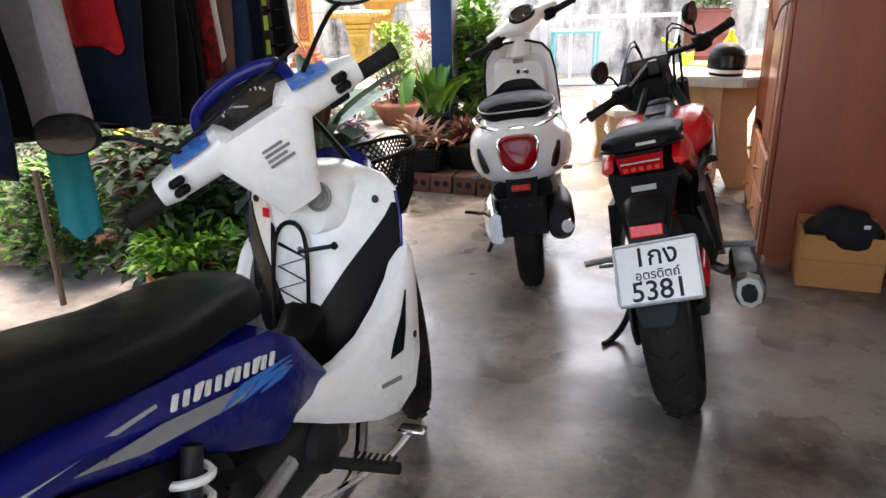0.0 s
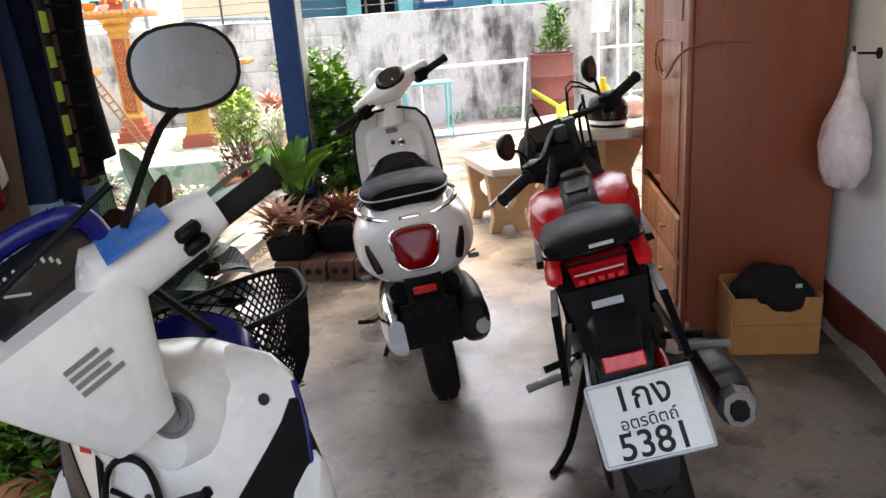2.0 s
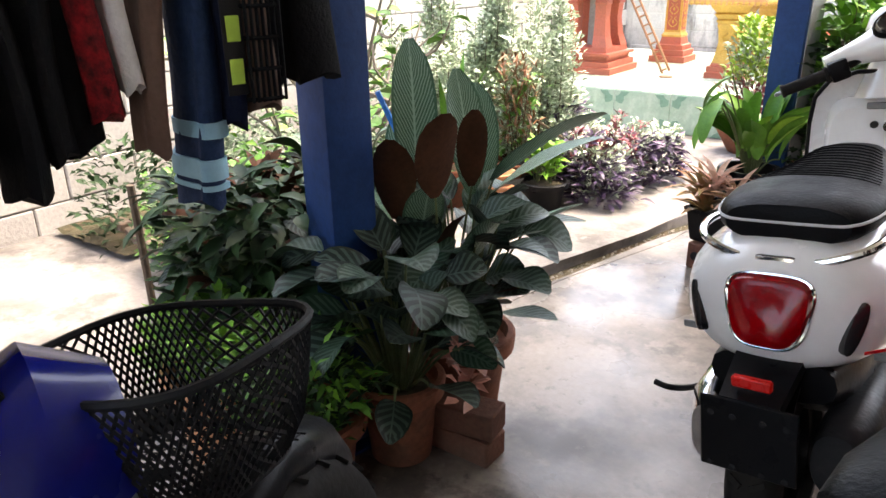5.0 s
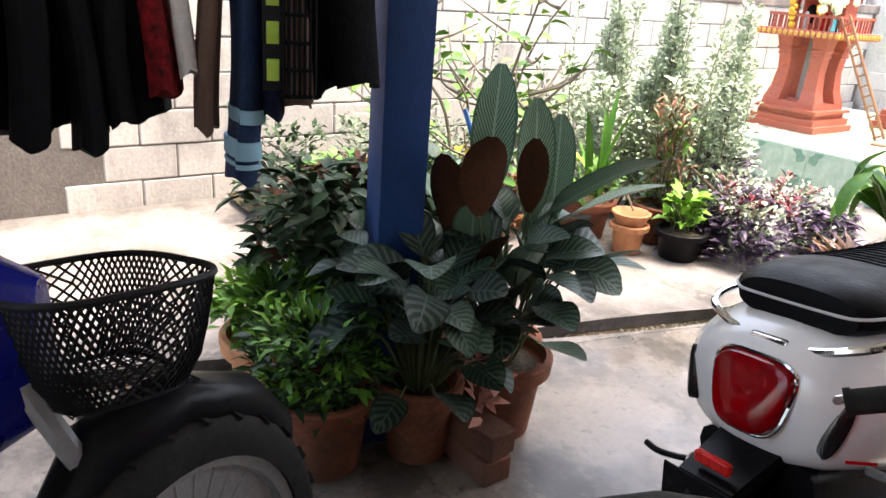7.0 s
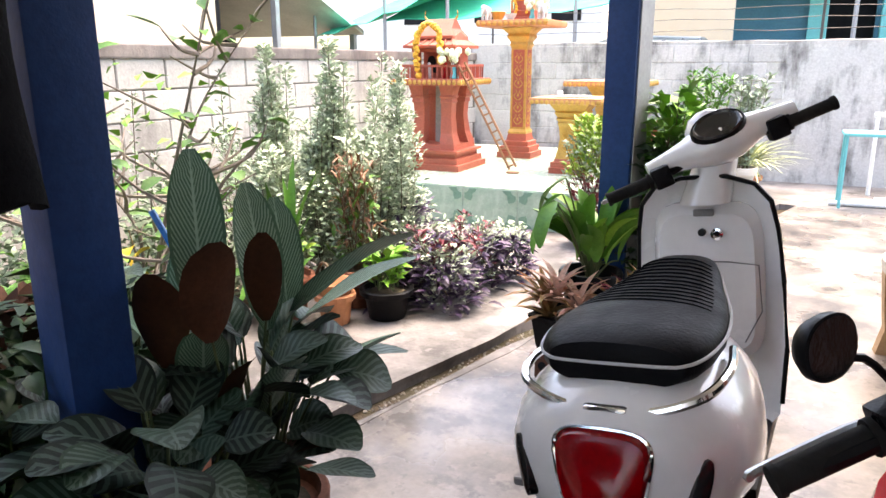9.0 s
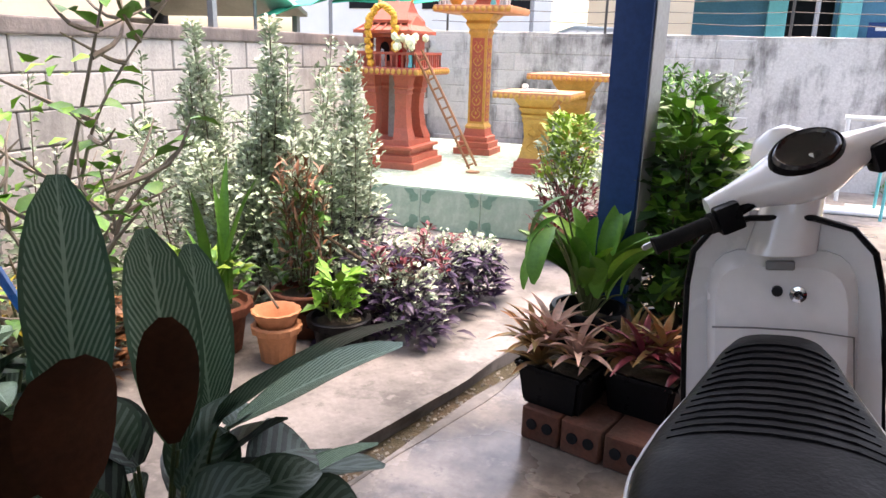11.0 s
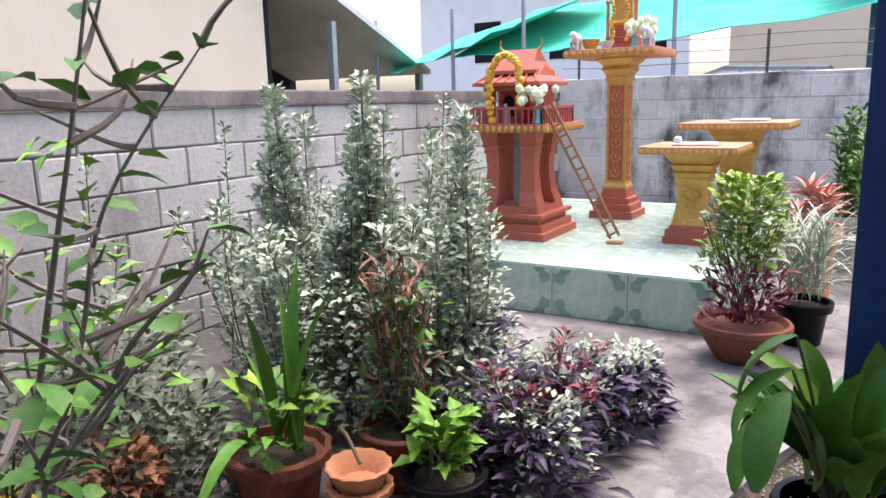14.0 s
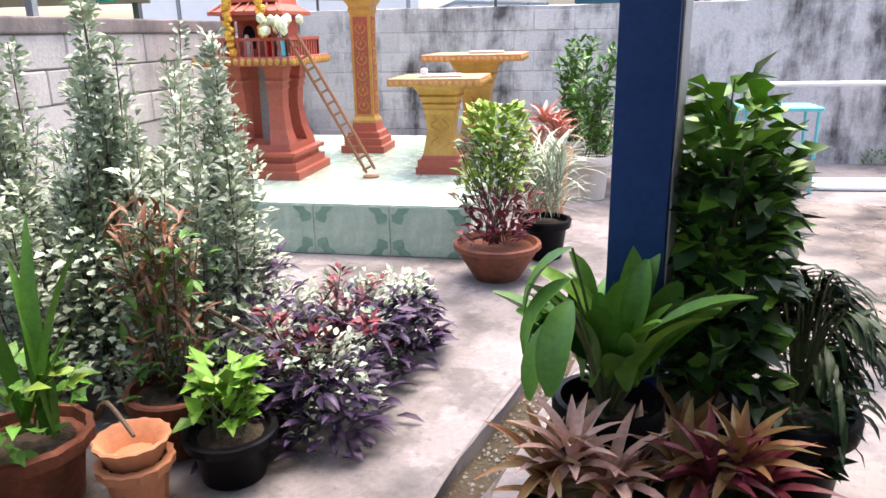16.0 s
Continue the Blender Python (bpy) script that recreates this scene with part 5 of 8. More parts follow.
fs_ = [k / 10 for k in range(-10, 11)]
ls = part("leg_shield", loft([[shield_point(f, q[0]) for f in fs_] + [shield_point(f * 0.97, q[0]) + V(0, 0.022, 0) for f in fs_[::-1]] for q in SHIELD]), M["white_plastic"], wb, "white leg shield with a black swoop")
for s in (-1, 1):
    part("swoop", loft([[shield_point(s * f0, z0, 0.003), shield_point(s * (f0 * 0.5 + f1 * 0.5), z0 * 0.5 + z1 * 0.5, 0.0045), shield_point(s * f1, z1, 0.003), shield_point(s * f1, z1, -0.006), shield_point(s * f0, z0, -0.006)]
                        for f0, z0, f1, z1 in ((0.94, 0.738, 1.0, 0.735), (0.86, 0.712, 1.0, 0.675), (0.76, 0.685, 1.0, 0.62), (0.62, 0.65, 0.95, 0.575), (0.48, 0.615, 0.85, 0.53), (0.34, 0.575, 0.72, 0.485), (0.2, 0.535, 0.55, 0.45), (0.08, 0.495, 0.4, 0.42), (0.03, 0.45, 0.25, 0.4), (0.03, 0.41, 0.15, 0.39))]), M["blackplastic"], ls, "glossy black swoop on the shield")
    part("edge_strip", tube([shield_point(s, z, 0.0) for z in (0.76, 0.7, 0.64, 0.58)], 0.005, 6), M["blue_gloss"], ls)
    wing_rows = ((0.36, 0.455, 0.43, 0.08), (0.43, 0.465, 0.4, 0.11), (0.5, 0.465, 0.36, 0.14), (0.57, 0.475, 0.325, 0.17), (0.64, 0.5, 0.295, 0.197), (0.7, 0.545, 0.285, 0.22), (0.75, 0.59, 0.31, 0.236), (0.79, 0.63, 0.38, 0.24), (0.815, 0.65, 0.48, 0.236), (0.825, 0.655, 0.56, 0.228))
    part("wing", loft([[V(s * (xo - 0.05), y, zt - 0.004), V(s * (xo - 0.03), y, zt), V(s * (xo - 0.01), y, zt - 0.004), V(s * xo, y, zt - 0.02), V(s * (xo + 0.003), y, (zt + zb) / 2), V(s * xo, y, zb + 0.02), V(s * (xo - 0.012), y, zb + 0.003), V(s * (xo - 0.05), y, zb)] for y, zt, zb, xo in wing_rows]), M["white_plastic"], ls, "white lower wing of the leg shield")

    def out(y, z, d=0.004):
        """A point just proud of the wing's outer face."""
        return V(s * (float(np.interp(y, [q[0] for q in wing_rows], [q[3] for q in wing_rows])) + d), y, z)
    part("wing_slot", sheet([out(0.745, 0.565), out(0.72, 0.51), out(0.69, 0.465), out(0.675, 0.43), out(0.715, 0.435), out(0.73, 0.48)], 0.003, (s, 0, 0)), M["blackplastic"], ls)
    part("wing_lettering", sheet([out(0.64, 0.375), out(0.7, 0.37), out(0.7, 0.38), out(0.64, 0.385)], 0.002, (s, 0, 0)), M["greyink"], ls, "small grey lettering as a plain bar")
    part("screw", moved(lathe([(0.009, 0), (0.009, 0.003), (0.003, 0.004)], 8), Matrix.Translation(shield_point(s * 0.8, 0.75, 0.002)) @ pose(0, 0, 0, 80, 0, 0)), M["darkmetal"], ls)
    part("lower_screw", moved(lathe([(0.009, 0), (0.009, 0.003), (0.003, 0.004)], 8), Matrix.Translation(out(0.77, 0.45, 0.001)) @ pose(0, 0, 0, 0, s * 90, 0)), M["darkmetal"], ls)
part("column_cover", body([(0.72, 0.07, 0.74, 0.05), (0.745, 0.1, 0.745, 0.07), (0.79, 0.125, 0.75, 0.078), (0.86, 0.13, 0.75, 0.08), (0.92, 0.1, 0.73, 0.07)], 22, 3), M["white_plastic"], ls)
part("shield_gap", tube([shield_point(-0.42, z, 0.001) for z in (0.42, 0.5, 0.58, 0.66, 0.71)], 0.007, 6), M["blackplastic"], ls, "dark gap beside the inner panel")
part("zigzag_cord", tube([shield_point((-0.3, 0.08)[k % 2], 0.43 + 0.024 * k, 0.006) for k in range(11)], 0.0045, 5), M["blackplastic"], ls, "black elastic cord in zigzag")
part("cord_loop", tube(smoothline([shield_point(-0.34, 0.4, 0.01), shield_point(-0.36, 0.56, 0.012), shield_point(-0.3, 0.69, 0.014), shield_point(-0.05, 0.72, 0.016), shield_point(0.1, 0.67, 0.014), shield_point(0.12, 0.5, 0.01)], 5), 0.0055, 6), M["blackplastic"], ls)
part("bag_hook", join(tube([shield_point(0.0, 0.665, 0.004), shield_point(0.1, 0.672, 0.05), shield_point(0.42, 0.68, 0.055)], 0.005, 6), ball(shield_point(0.43, 0.68, 0.055), 0.01, 0.01, 0.01, 1)), M["blackplastic"], ls)
part("lock_emblem", moved(join(lathe([(0.032, 0), (0.032, 0.004), (0.027, 0.006), (0.024, 0.002)], 18), lathe([(0.014, 0), (0.014, 0.007), (0.004, 0.007)], 12)), pose(0.06, 0.722, 0.775, 78, 0, 8)), M["greyink"], ls, "ignition lock with a ring emblem")
part("red_sticker", moved(box(-0.012, 0.012, -0.01, 0.01, 0, 0.0015), pose(-0.085, 0.718, 0.74, 80, 0, -20)), M["red_gloss"], ls)
# headset cover from the grip ends
wl, wr = WI @ V(-0.33, 1.69, 0.84), WI @ V(0.231, 1.898, 1.167)
wd = (wr - wl).normalized()
wu = V(0, -0.28, 1)
wu = (wu - wd * wu.dot(wd)).normalized()
wf = wu.cross(wd)
wm = (wl + wr) / 2 + wu * 0.015
wh = []
for t, a, b, o in ((-0.5, 0.028, 0.026, 0.0), (-0.42, 0.034, 0.034, 0.0), (-0.3, 0.042, 0.036, 0.005), (-0.16, 0.052, 0.042, 0.012), (-0.05, 0.04, 0.03, -0.02), (0.05, 0.04, 0.03, -0.02), (0.16, 0.052, 0.042, 0.012), (0.3, 0.042, 0.036, 0.005), (0.42, 0.034, 0.034, 0.0), (0.5, 0.028, 0.026, 0.0)):
    wh.append(oval(wm + wd * t * 0.5 + wu * o, wf * a, wu * b, 18, 2.8))
hs = part("headset", loft(wh), M["white_plastic"], wb, "white handlebar cover with blue patches")
part("headset_skirt", loft([oval(wm + wu * 0.03 - wf * 0.03, wd * 0.13, wf * 0.02, 24, 2.4), oval(wm - wu * 0.01 - wf * 0.035, wd * 0.118, wf * 0.03, 24, 2.6), oval(wm - wu * 0.07 - wf * 0.045, wd * 0.088, wf * 0.032, 24, 2.8), oval(wm - wu * 0.125 - wf * 0.05, wd * 0.062, wf * 0.028, 24, 3), oval(wm - wu * 0.16 - wf * 0.05, wd * 0.05, wf * 0.024, 24, 3), oval(wm - wu * 0.168 - wf * 0.046, wd * 0.04, wf * 0.016, 24, 3)]), M["white_plastic"], hs)
GMx = Matrix.Translation(wm) @ Matrix((wd, wf, wu)).transposed().to_4x4()
MTx = GMx @ pose(0, 0.035, 0.045, 24, 0, 0)
part("meter", moved(loft([oval((0, 0, -0.05), (0.09, 0, 0), (0, 0.05, 0), 20, 3), oval((0, 0, 0.0), (0.1, 0, 0), (0, 0.06, 0), 20, 3), oval((0, 0, 0.004), (0.094, 0, 0), (0, 0.054, 0), 20, 3)]), MTx), M["clear"], hs, "dark speedometer with pale ticks")
part("meter_ticks", moved(join(*[box(0.055 * math.cos(a) - 0.002, 0.055 * math.cos(a) + 0.002, -0.012 + 0.042 * math.sin(a) - 0.004, -0.012 + 0.042 * math.sin(a) + 0.004, 0.0045, 0.006) for a in [radians(20 + 14 * k) for k in range(11)]], moved(box(-0.03, 0.005, -0.0015, 0.0015, 0.0045, 0.0065), pose(0, -0.01, 0, 0, 0, -35))), MTx), M["piping"], hs)
part("meter_hood", moved(tube(smoothline([(-0.112, -0.03, 0.0), (-0.1, 0.045, 0.008), (0, 0.07, 0.012), (0.1, 0.045, 0.008), (0.112, -0.03, 0.0)], 5), 0.014, 10), MTx), M["blue_gloss"], hs, "blue rim over the meter")
for s in (-1, 1):
    part("blue_patch", moved(sheet([V(s * 0.1, -0.04, 0), V(s * 0.19, -0.032, 0), V(s * 0.19, 0.03, 0), V(s * 0.1, 0.035, 0)], 0.004), GMx @ pose(0, -0.012, 0.054, 0, s * 4, 0)), M["blue_light"], hs, "bright blue patch on the cover")
    part("switch", moved(join(box(s * 0.2 - 0.018, s * 0.2 + 0.018, -0.055, -0.035, -0.012, 0.004, 0.005), box(s * 0.2 - 0.018, s * 0.2 + 0.018, -0.053, -0.033, 0.008, 0.024, 0.005)), GMx), M["blackplastic"], hs)
part("sticker", moved(join(*[box(-0.03, 0.03 - 0.012 * (k % 2), -0.003, 0.0, 0.011 * k, 0.006 + 0.011 * k) for k in range(4)]), GMx @ pose(0.012, -0.074, -0.055, -12, 0, 0)), M["greyink"], hs, "grey printed sticker as plain bars")
part("crossbar", moved(tube([(-0.17, -0.02, 0.062), (0.16, 0.02, 0.095)], 0.005, 8), GMx), M["blackplastic"], hs, "thin bar across the meter")
bar(wb, wl, wr, 0.12, wm - wu * 0.01, 0.011)
bike_mirror(wb, wm + wd * 0.14 + wu * 0.05, WI @ V(0.135, 1.93, 1.325), WI.to_3x3() @ V(0.25, -1, 0.25), 0.075, 0.055, 2.3, "grey-glassed mirror on a thin stem")
# black lens material on this glass stands for what it would reflect
bike_mirror(wb, wm - wd * 0.16 + wu * 0.04, WI @ V(-0.43, 1.69, 1.03), WI.to_3x3() @ V(-0.1, -1, -0.12), 0.075, 0.04, 2.3, "mirror on a thin stem, its glass coloured for a dark reflection", glass="clear")
# front end
for s in (-1, 1):
    part("fork_leg", tube([(s * 0.07 - 0.03, 1.18, 0.28), (s * 0.07, 0.96, 0.75)], 0.018, 8), M["alloy"], wb)
part("front_fender", body([(0.98, 0.045, 0.45, 0.05), (1.05, 0.06, 0.54, 0.05), (1.2, 0.065, 0.585, 0.035), (1.36, 0.055, 0.52, 0.05), (1.44, 0.03, 0.44, 0.04)], 16, 2.4), M["blackplastic"], wb).matrix_basis = Matrix.Translation((0, 1.12, 0)) @ pose(0, 0, 0, 0, 0, 34) @ Matrix.Translation((0, -1.12, 0))
part("front_cowl", body([(0.86, 0.14, 0.68, 0.12), (0.94, 0.12, 0.7, 0.14), (1.02, 0.07, 0.7, 0.1)], 18, 2.6), M["blue_gloss"], wb, "blue front cowl")
part("side_stand", tube(smoothline([(-0.1, 0.45, 0.28), (-0.2, 0.4, 0.12), (-0.265, 0.36, 0.075), (-0.29, 0.31, 0.08)], 3), 0.011, 8), M["blackplastic"], wb)
# wire basket on the bar
BC = WI @ V(0.065, 2.2, 0.735)
turn_b = 26
bk_ = part("basket", join(*[tube([BC + pose(0, 0, 0, 0, -8, turn_b).to_3x3() @ (V(x * sx, y * sy, z)) for x, y in
                                  [(math.copysign(abs(math.cos(radians(a))) ** 0.6, math.cos(radians(a))), math.copysign(abs(math.sin(radians(a))) ** 0.6, math.sin(radians(a)))) for a in range(0, 361, 12)]], 0.0055 if z > 0.08 else 0.004, 6)
                           for z, sx, sy in ((0.11, 0.2, 0.15), (-0.045, 0.14, 0.1))]), M["wire_mesh"], wb, "black wire mesh basket, slightly bent")
wires = []
N = 72
Rb = pose(0, 0, 0, 0, -8, turn_b).to_3x3()


def basket_point(a, h):
    """A point on the basket's wall at the angle a, h from 0 at the bottom to 1 at the rim."""
    c, s = math.cos(a), math.sin(a)
    sx, sy = 0.14 + 0.06 * h ** 0.6, 0.1 + 0.05 * h ** 0.6
    return BC + Rb @ V(math.copysign(abs(c) ** 0.6, c) * sx, math.copysign(abs(s) ** 0.6, s) * sy, -0.045 + 0.155 * h)


for i in range(N):
    for sgn in (-1, 1):
        wires.append(tube([basket_point(2 * math.pi * (i / N + sgn * 0.11 * h / 4), h / 4) for h in range(5)], 0.0026, 3))
for i in range(-6, 7):
    for q in ((V(i * 0.021, -0.095, -0.045), V(i * 0.021, 0.095, -0.045)), (V(-0.135, i * 0.0155, -0.045), V(0.135, i * 0.0155, -0.045))):
        wires.append(tube([BC + Rb @ q[0], BC + Rb @ q[1]], 0.0016, 3))
part("mesh", join(*wires), M["wire_mesh"], bk_)
part("basket_bracket", join(tube([BC + Rb @ V(-0.08, -0.12, 0.02), wm + wf * 0.06], 0.007, 6), tube([BC + Rb @ V(0.08, -0.12, 0.02), wm + wf * 0.06 + wd * 0.1], 0.007, 6)), M["blackplastic"], wb)
part("fork_bracket", tube([BC + Rb @ V(0, -0.02, -0.045), V(0.0, 1.0, 0.66)], 0.008, 6), M["blackplastic"], wb)

# ---- shrine platform ----
def square_lathe(profile, material, parent, name):
    """A square turned body from (half width, height) pairs."""
    rings = [[V(-r, -r, z), V(r, -r, z), V(r, r, z), V(-r, r, z)] for r, z in profile]
    return part(name, loft(rings), material, parent, "", False)


def scroll(parent, w, z0, z1, y, n):
    """Raised gilt scrollwork on a face."""
    bms = []
    for i in range(n):
        zc = z0 + (z1 - z0) * (i + 0.5) / n
        s = (z1 - z0) / n
        for sx in (-1, 1):
            pts = [(sx * (w * 0.1 + w * 0.7 * abs(math.sin(k * 0.55))), y, zc - s * 0.42 + s * 0.84 * k / 7) for k in range(8)]
            bms.append(tube(smoothline(pts, 2), w * 0.11, 5, w * 0.05))
        bms.append(ball((0, y, zc), w * 0.2, 0.005, s * 0.16, 1))
    return part("scrollwork", join(*bms), M["gold"], parent, "raised gilt scrollwork")


def offering_table(x, y, top, wide, label, foot=0.17):
    t = thing("offering_table", pose(x, y, PZ + 0.001), label, "offering table", "offering tables")
    h = top - PZ
    square_lathe([(foot, 0), (foot, 0.05), (foot * 0.93, 0.055), (foot * 0.93, 0.1), (foot * 0.8, 0.105), (foot * 0.76, 0.13)], M["shrine"], t, "base")
    n = foot * 0.62
    square_lathe([(foot * 0.74, 0.13), (n * 1.05, 0.2), (n * 0.9, h * 0.45), (n, h * 0.62), (n * 1.1, h * 0.66), (n * 1.05, h * 0.68), (n * 1.2, h * 0.72), (n * 1.1, h * 0.74),
                  (n * 1.35, h * 0.8), (n * 1.25, h * 0.82), (n * 1.55, h * 0.88), (n * 1.7, h - 0.055)], M["gold"], t, "stem")
    part("tabletop", box(-wide / 2, wide / 2, -wide / 2, wide / 2, h - 0.052, h, 0.008, 2), M["orange_cem"], t)
    ed = []
    k = int(wide / 0.045)
    for i in range(k):
        c = -wide / 2 + wide * (i + 0.5) / k
        for sy in (-1, 1):
            ed += [ball((c, sy * wide / 2, h - 0.035), 0.02, 0.008, 0.022, 1), ball((sy * wide / 2, c, h - 0.035), 0.008, 0.02, 0.022, 1)]
    part("edging", join(*ed), M["gold"], t, "row of gilt petals along the edge")
    scroll(t, n * 0.75, 0.17, h * 0.6, -n * 0.98 - 0.006, 2)
    return t


offering_table(-1.0, 8.7, 1.005, 0.64, "gilt and orange cement offering table with a pale cloth on it")
offering_table(-0.86, 9.57, 1.135, 0.78, "gilt and orange cement offering table by the rendered wall", 0.19)
solid("offering_tray", join(box(-0.16, 0.14, -0.11, 0.11, 0, 0.016, 0.006), box(-0.15, -0.1, -0.06, 0.0, 0.016, 0.06, 0.01)), M["white_cloth"],
      "white folded cloth and cup on the offering table", "tray", m=pose(-0.98, 8.62, 1.0065, 0, 0, 8))
solid("offering_cloth", box(-0.13, 0.13, -0.1, 0.1, 0, 0.02, 0.008), M["white_cloth"], "folded pink-white cloth on the offering table", "cloth", m=pose(-0.78, 9.52, 1.1365, 0, 0, -6))

# tall shrine pillar
pl = thing("shrine_pillar", pose(-1.84, 9.62, PZ + 0.001), "tall orange shrine pillar with gilt scroll panels and a tray on top", "pillar")
square_lathe([(0.19, 0), (0.19, 0.06), (0.165, 0.065), (0.165, 0.12), (0.14, 0.125), (0.14, 0.17), (0.115, 0.18), (0.1, 0.25)], M["shrine"], pl, "base")
square_lathe([(0.1, 0.25), (0.105, 0.27), (0.085, 0.3), (0.085, 1.14), (0.1, 1.17), (0.092, 1.2), (0.125, 1.25), (0.115, 1.28), (0.17, 1.34)], M["gold"], pl, "shaft")
for a in (0, 90, 180, 270):
    pn = part("panel", box(-0.062, 0.062, -0.0865, -0.0855, 0.32, 1.12), M["shrine"], pl, "red panel behind the scrollwork")
    pn.matrix_basis = pose(0, 0, 0, 0, 0, a)
    sc = scroll(pl, 0.055, 0.34, 1.1, -0.0885, 6)
    sc.matrix_basis = pose(0, 0, 0, 0, 0, a)
part("tray", box(-0.38, 0.38, -0.34, 0.34, 1.345, 1.41, 0.012, 2), M["orange_cem"], pl)
part("tray_edging", join(*[ball((-0.36 + 0.06 * i, sy * 0.345, 1.375), 0.028, 0.01, 0.026, 1) for i in range(13) for sy in (-1, 1)]), M["gold"], pl, "gilt petals round the tray")
for i, (dx, dy, r, h) in enumerate(((-0.22, -0.14, 0.08, 0.09), (-0.04, -0.25, 0.06, 0.06))):
    solid("offering_bowl", lathe([(r * 0.5, 0), (r * 0.55, 0.01), (r * 0.95, h * 0.7), (r, h), (r * 0.93, h), (r * 0.8, h * 0.6), (0.01, h * 0.4)], 16), (M["gold"], M["white_cloth"], M["orange_cem"], M["gold"])[i],
          "small offering bowl on the pillar tray", "bowl", "", "offering bowls", pose(-1.84 + dx, 9.62 + dy, PZ + 1.412))
orn = thing("shrine_ornament", pose(-1.84, 9.72, PZ + 1.412), "red and gilt tiered ornament with garlands on the pillar tray", "ornament")
square_lathe([(0.15, 0), (0.15, 0.04), (0.12, 0.045), (0.13, 0.1), (0.1, 0.11), (0.1, 0.2)], M["shrine"], orn, "plinth")
square_lathe([(0.105, 0.2), (0.12, 0.22), (0.085, 0.25), (0.075, 0.4), (0.1, 0.43), (0.06, 0.48), (0.05, 0.6), (0.02, 0.7)], M["gold"], orn, "tower")
for sx in (-1, 1):
    part("column", lathe([(0.022, 0.1), (0.016, 0.13), (0.014, 0.36), (0.024, 0.4)], 10), M["orange_cem"], orn).matrix_basis = pose(sx * 0.12, -0.1, 0)
    part("garland", join(*[ball((sx * 0.06 + 0.012 * math.sin(k), -0.16, 0.08 + 0.03 * k), 0.018, 0.018, 0.018, 1) for k in range(13)]), M["garland"], orn, "hanging marigold garland")
for i, dx in enumerate((0.17, 0.3)):
    vz = thing("flower_vase", pose(-1.84 + dx, 9.42, PZ + 1.412), "small vase of pale green lotus buds on the pillar tray", "vase", "tray vases")
    part("vase", lathe([(0.025, 0), (0.03, 0.02), (0.018, 0.06), (0.026, 0.1), (0.02, 0.1), (0.012, 0.05)], 12), M["aqua"], vz)
    part("flower_head", join(*[ball((rng.uniform(-0.06, 0.06), rng.uniform(-0.05, 0.05), 0.14 + rng.uniform(-0.03, 0.07)), 0.032, 0.032, 0.04, 1) for _ in range(8)]), M["flower"], vz, "pale green lotus buds")
for sx in (-1, 1):
    solid("elephant_figure", join(ball((0, 0, 0.09), 0.045, 0.075, 0.05), ball((0, -0.075, 0.115), 0.03, 0.035, 0.035), tube([(0, -0.1, 0.1), (0, -0.12, 0.06), (0, -0.115, 0.02)], 0.011, 6, 0.006),
          *[tube([(a, b, 0.07), (a, b, 0.0)], 0.014, 6) for a in (-0.025, 0.025) for b in (-0.045, 0.045)]), M["white_cloth"], "small pale elephant figure at the foot of the pillar tray", "figurine",
          "", "figurines", pose(-1.84 + sx * 0.3, 9.36, PZ + 1.412))

# spirit house
sh = thing("spirit_house", pose(-2.27, 8.55, PZ + 0.001), "red lacquered spirit house on legs with gilt trim and a garland", "shrine")
SH = 1.165 - PZ
square_lathe([(0.33, 0), (0.33, 0.055), (0.3, 0.06), (0.3, 0.11), (0.265, 0.115), (0.265, 0.155), (0.3, 0.16), (0.3, 0.185), (0.25, 0.19), (0.24, 0.235), (0.06, 0.24)], M["shrine"], sh, "base")
for sx in (-1, 1):
    for sy in (-1, 1):
        rings = [[V(sx * cx + a * r, sy * cx + b * r, z) for a, b in ((-1, -1), (1, -1), (1, 1), (-1, 1))] for cx, r, z in
                 ((0.17, 0.075, 0.235), (0.15, 0.06, 0.34), (0.14, 0.052, 0.5), (0.145, 0.055, 0.62), (0.15, 0.062, 0.63), (0.15, 0.056, 0.66), (0.155, 0.068, 0.68), (0.155, 0.06, 0.7), (0.16, 0.075, SH - 0.06))]
        part("leg", loft(rings), M["shrine"], sh, "", False)
square_lathe([(0.045, 0.235), (0.04, SH - 0.05)], M["mortar"], sh, "core")
part("shelf", box(-0.36, 0.36, -0.36, 0.36, SH - 0.06, SH, 0.008, 2), M["shrine"], sh)
part("shelf_edging", join(*[join(ball((-0.35 + 0.05 * i, s * 0.365, SH - 0.03), 0.022, 0.01, 0.026, 1), ball((s * 0.365, -0.35 + 0.05 * i, SH - 0.03), 0.01, 0.022, 0.026, 1)) for i in range(15) for s in (-1, 1)]),
     M["gold"], sh, "row of gilt petals round the shelf")
rail = []
for i in range(13):
    c = -0.3 + 0.05 * i
    for s in (-1, 1):
        rail += [tube([(c, s * 0.3, SH), (c, s * 0.3, SH + 0.11)], 0.009, 6), tube([(s * 0.3, c, SH), (s * 0.3, c, SH + 0.11)], 0.009, 6)]
for s in (-1, 1):
    rail += [box(-0.31, 0.31, s * 0.3 - 0.012, s * 0.3 + 0.012, SH + 0.105, SH + 0.125), box(s * 0.3 - 0.012, s * 0.3 + 0.012, -0.31, 0.31, SH + 0.108, SH + 0.128)]
part("balustrade", join(*rail), M["shrine"], sh)
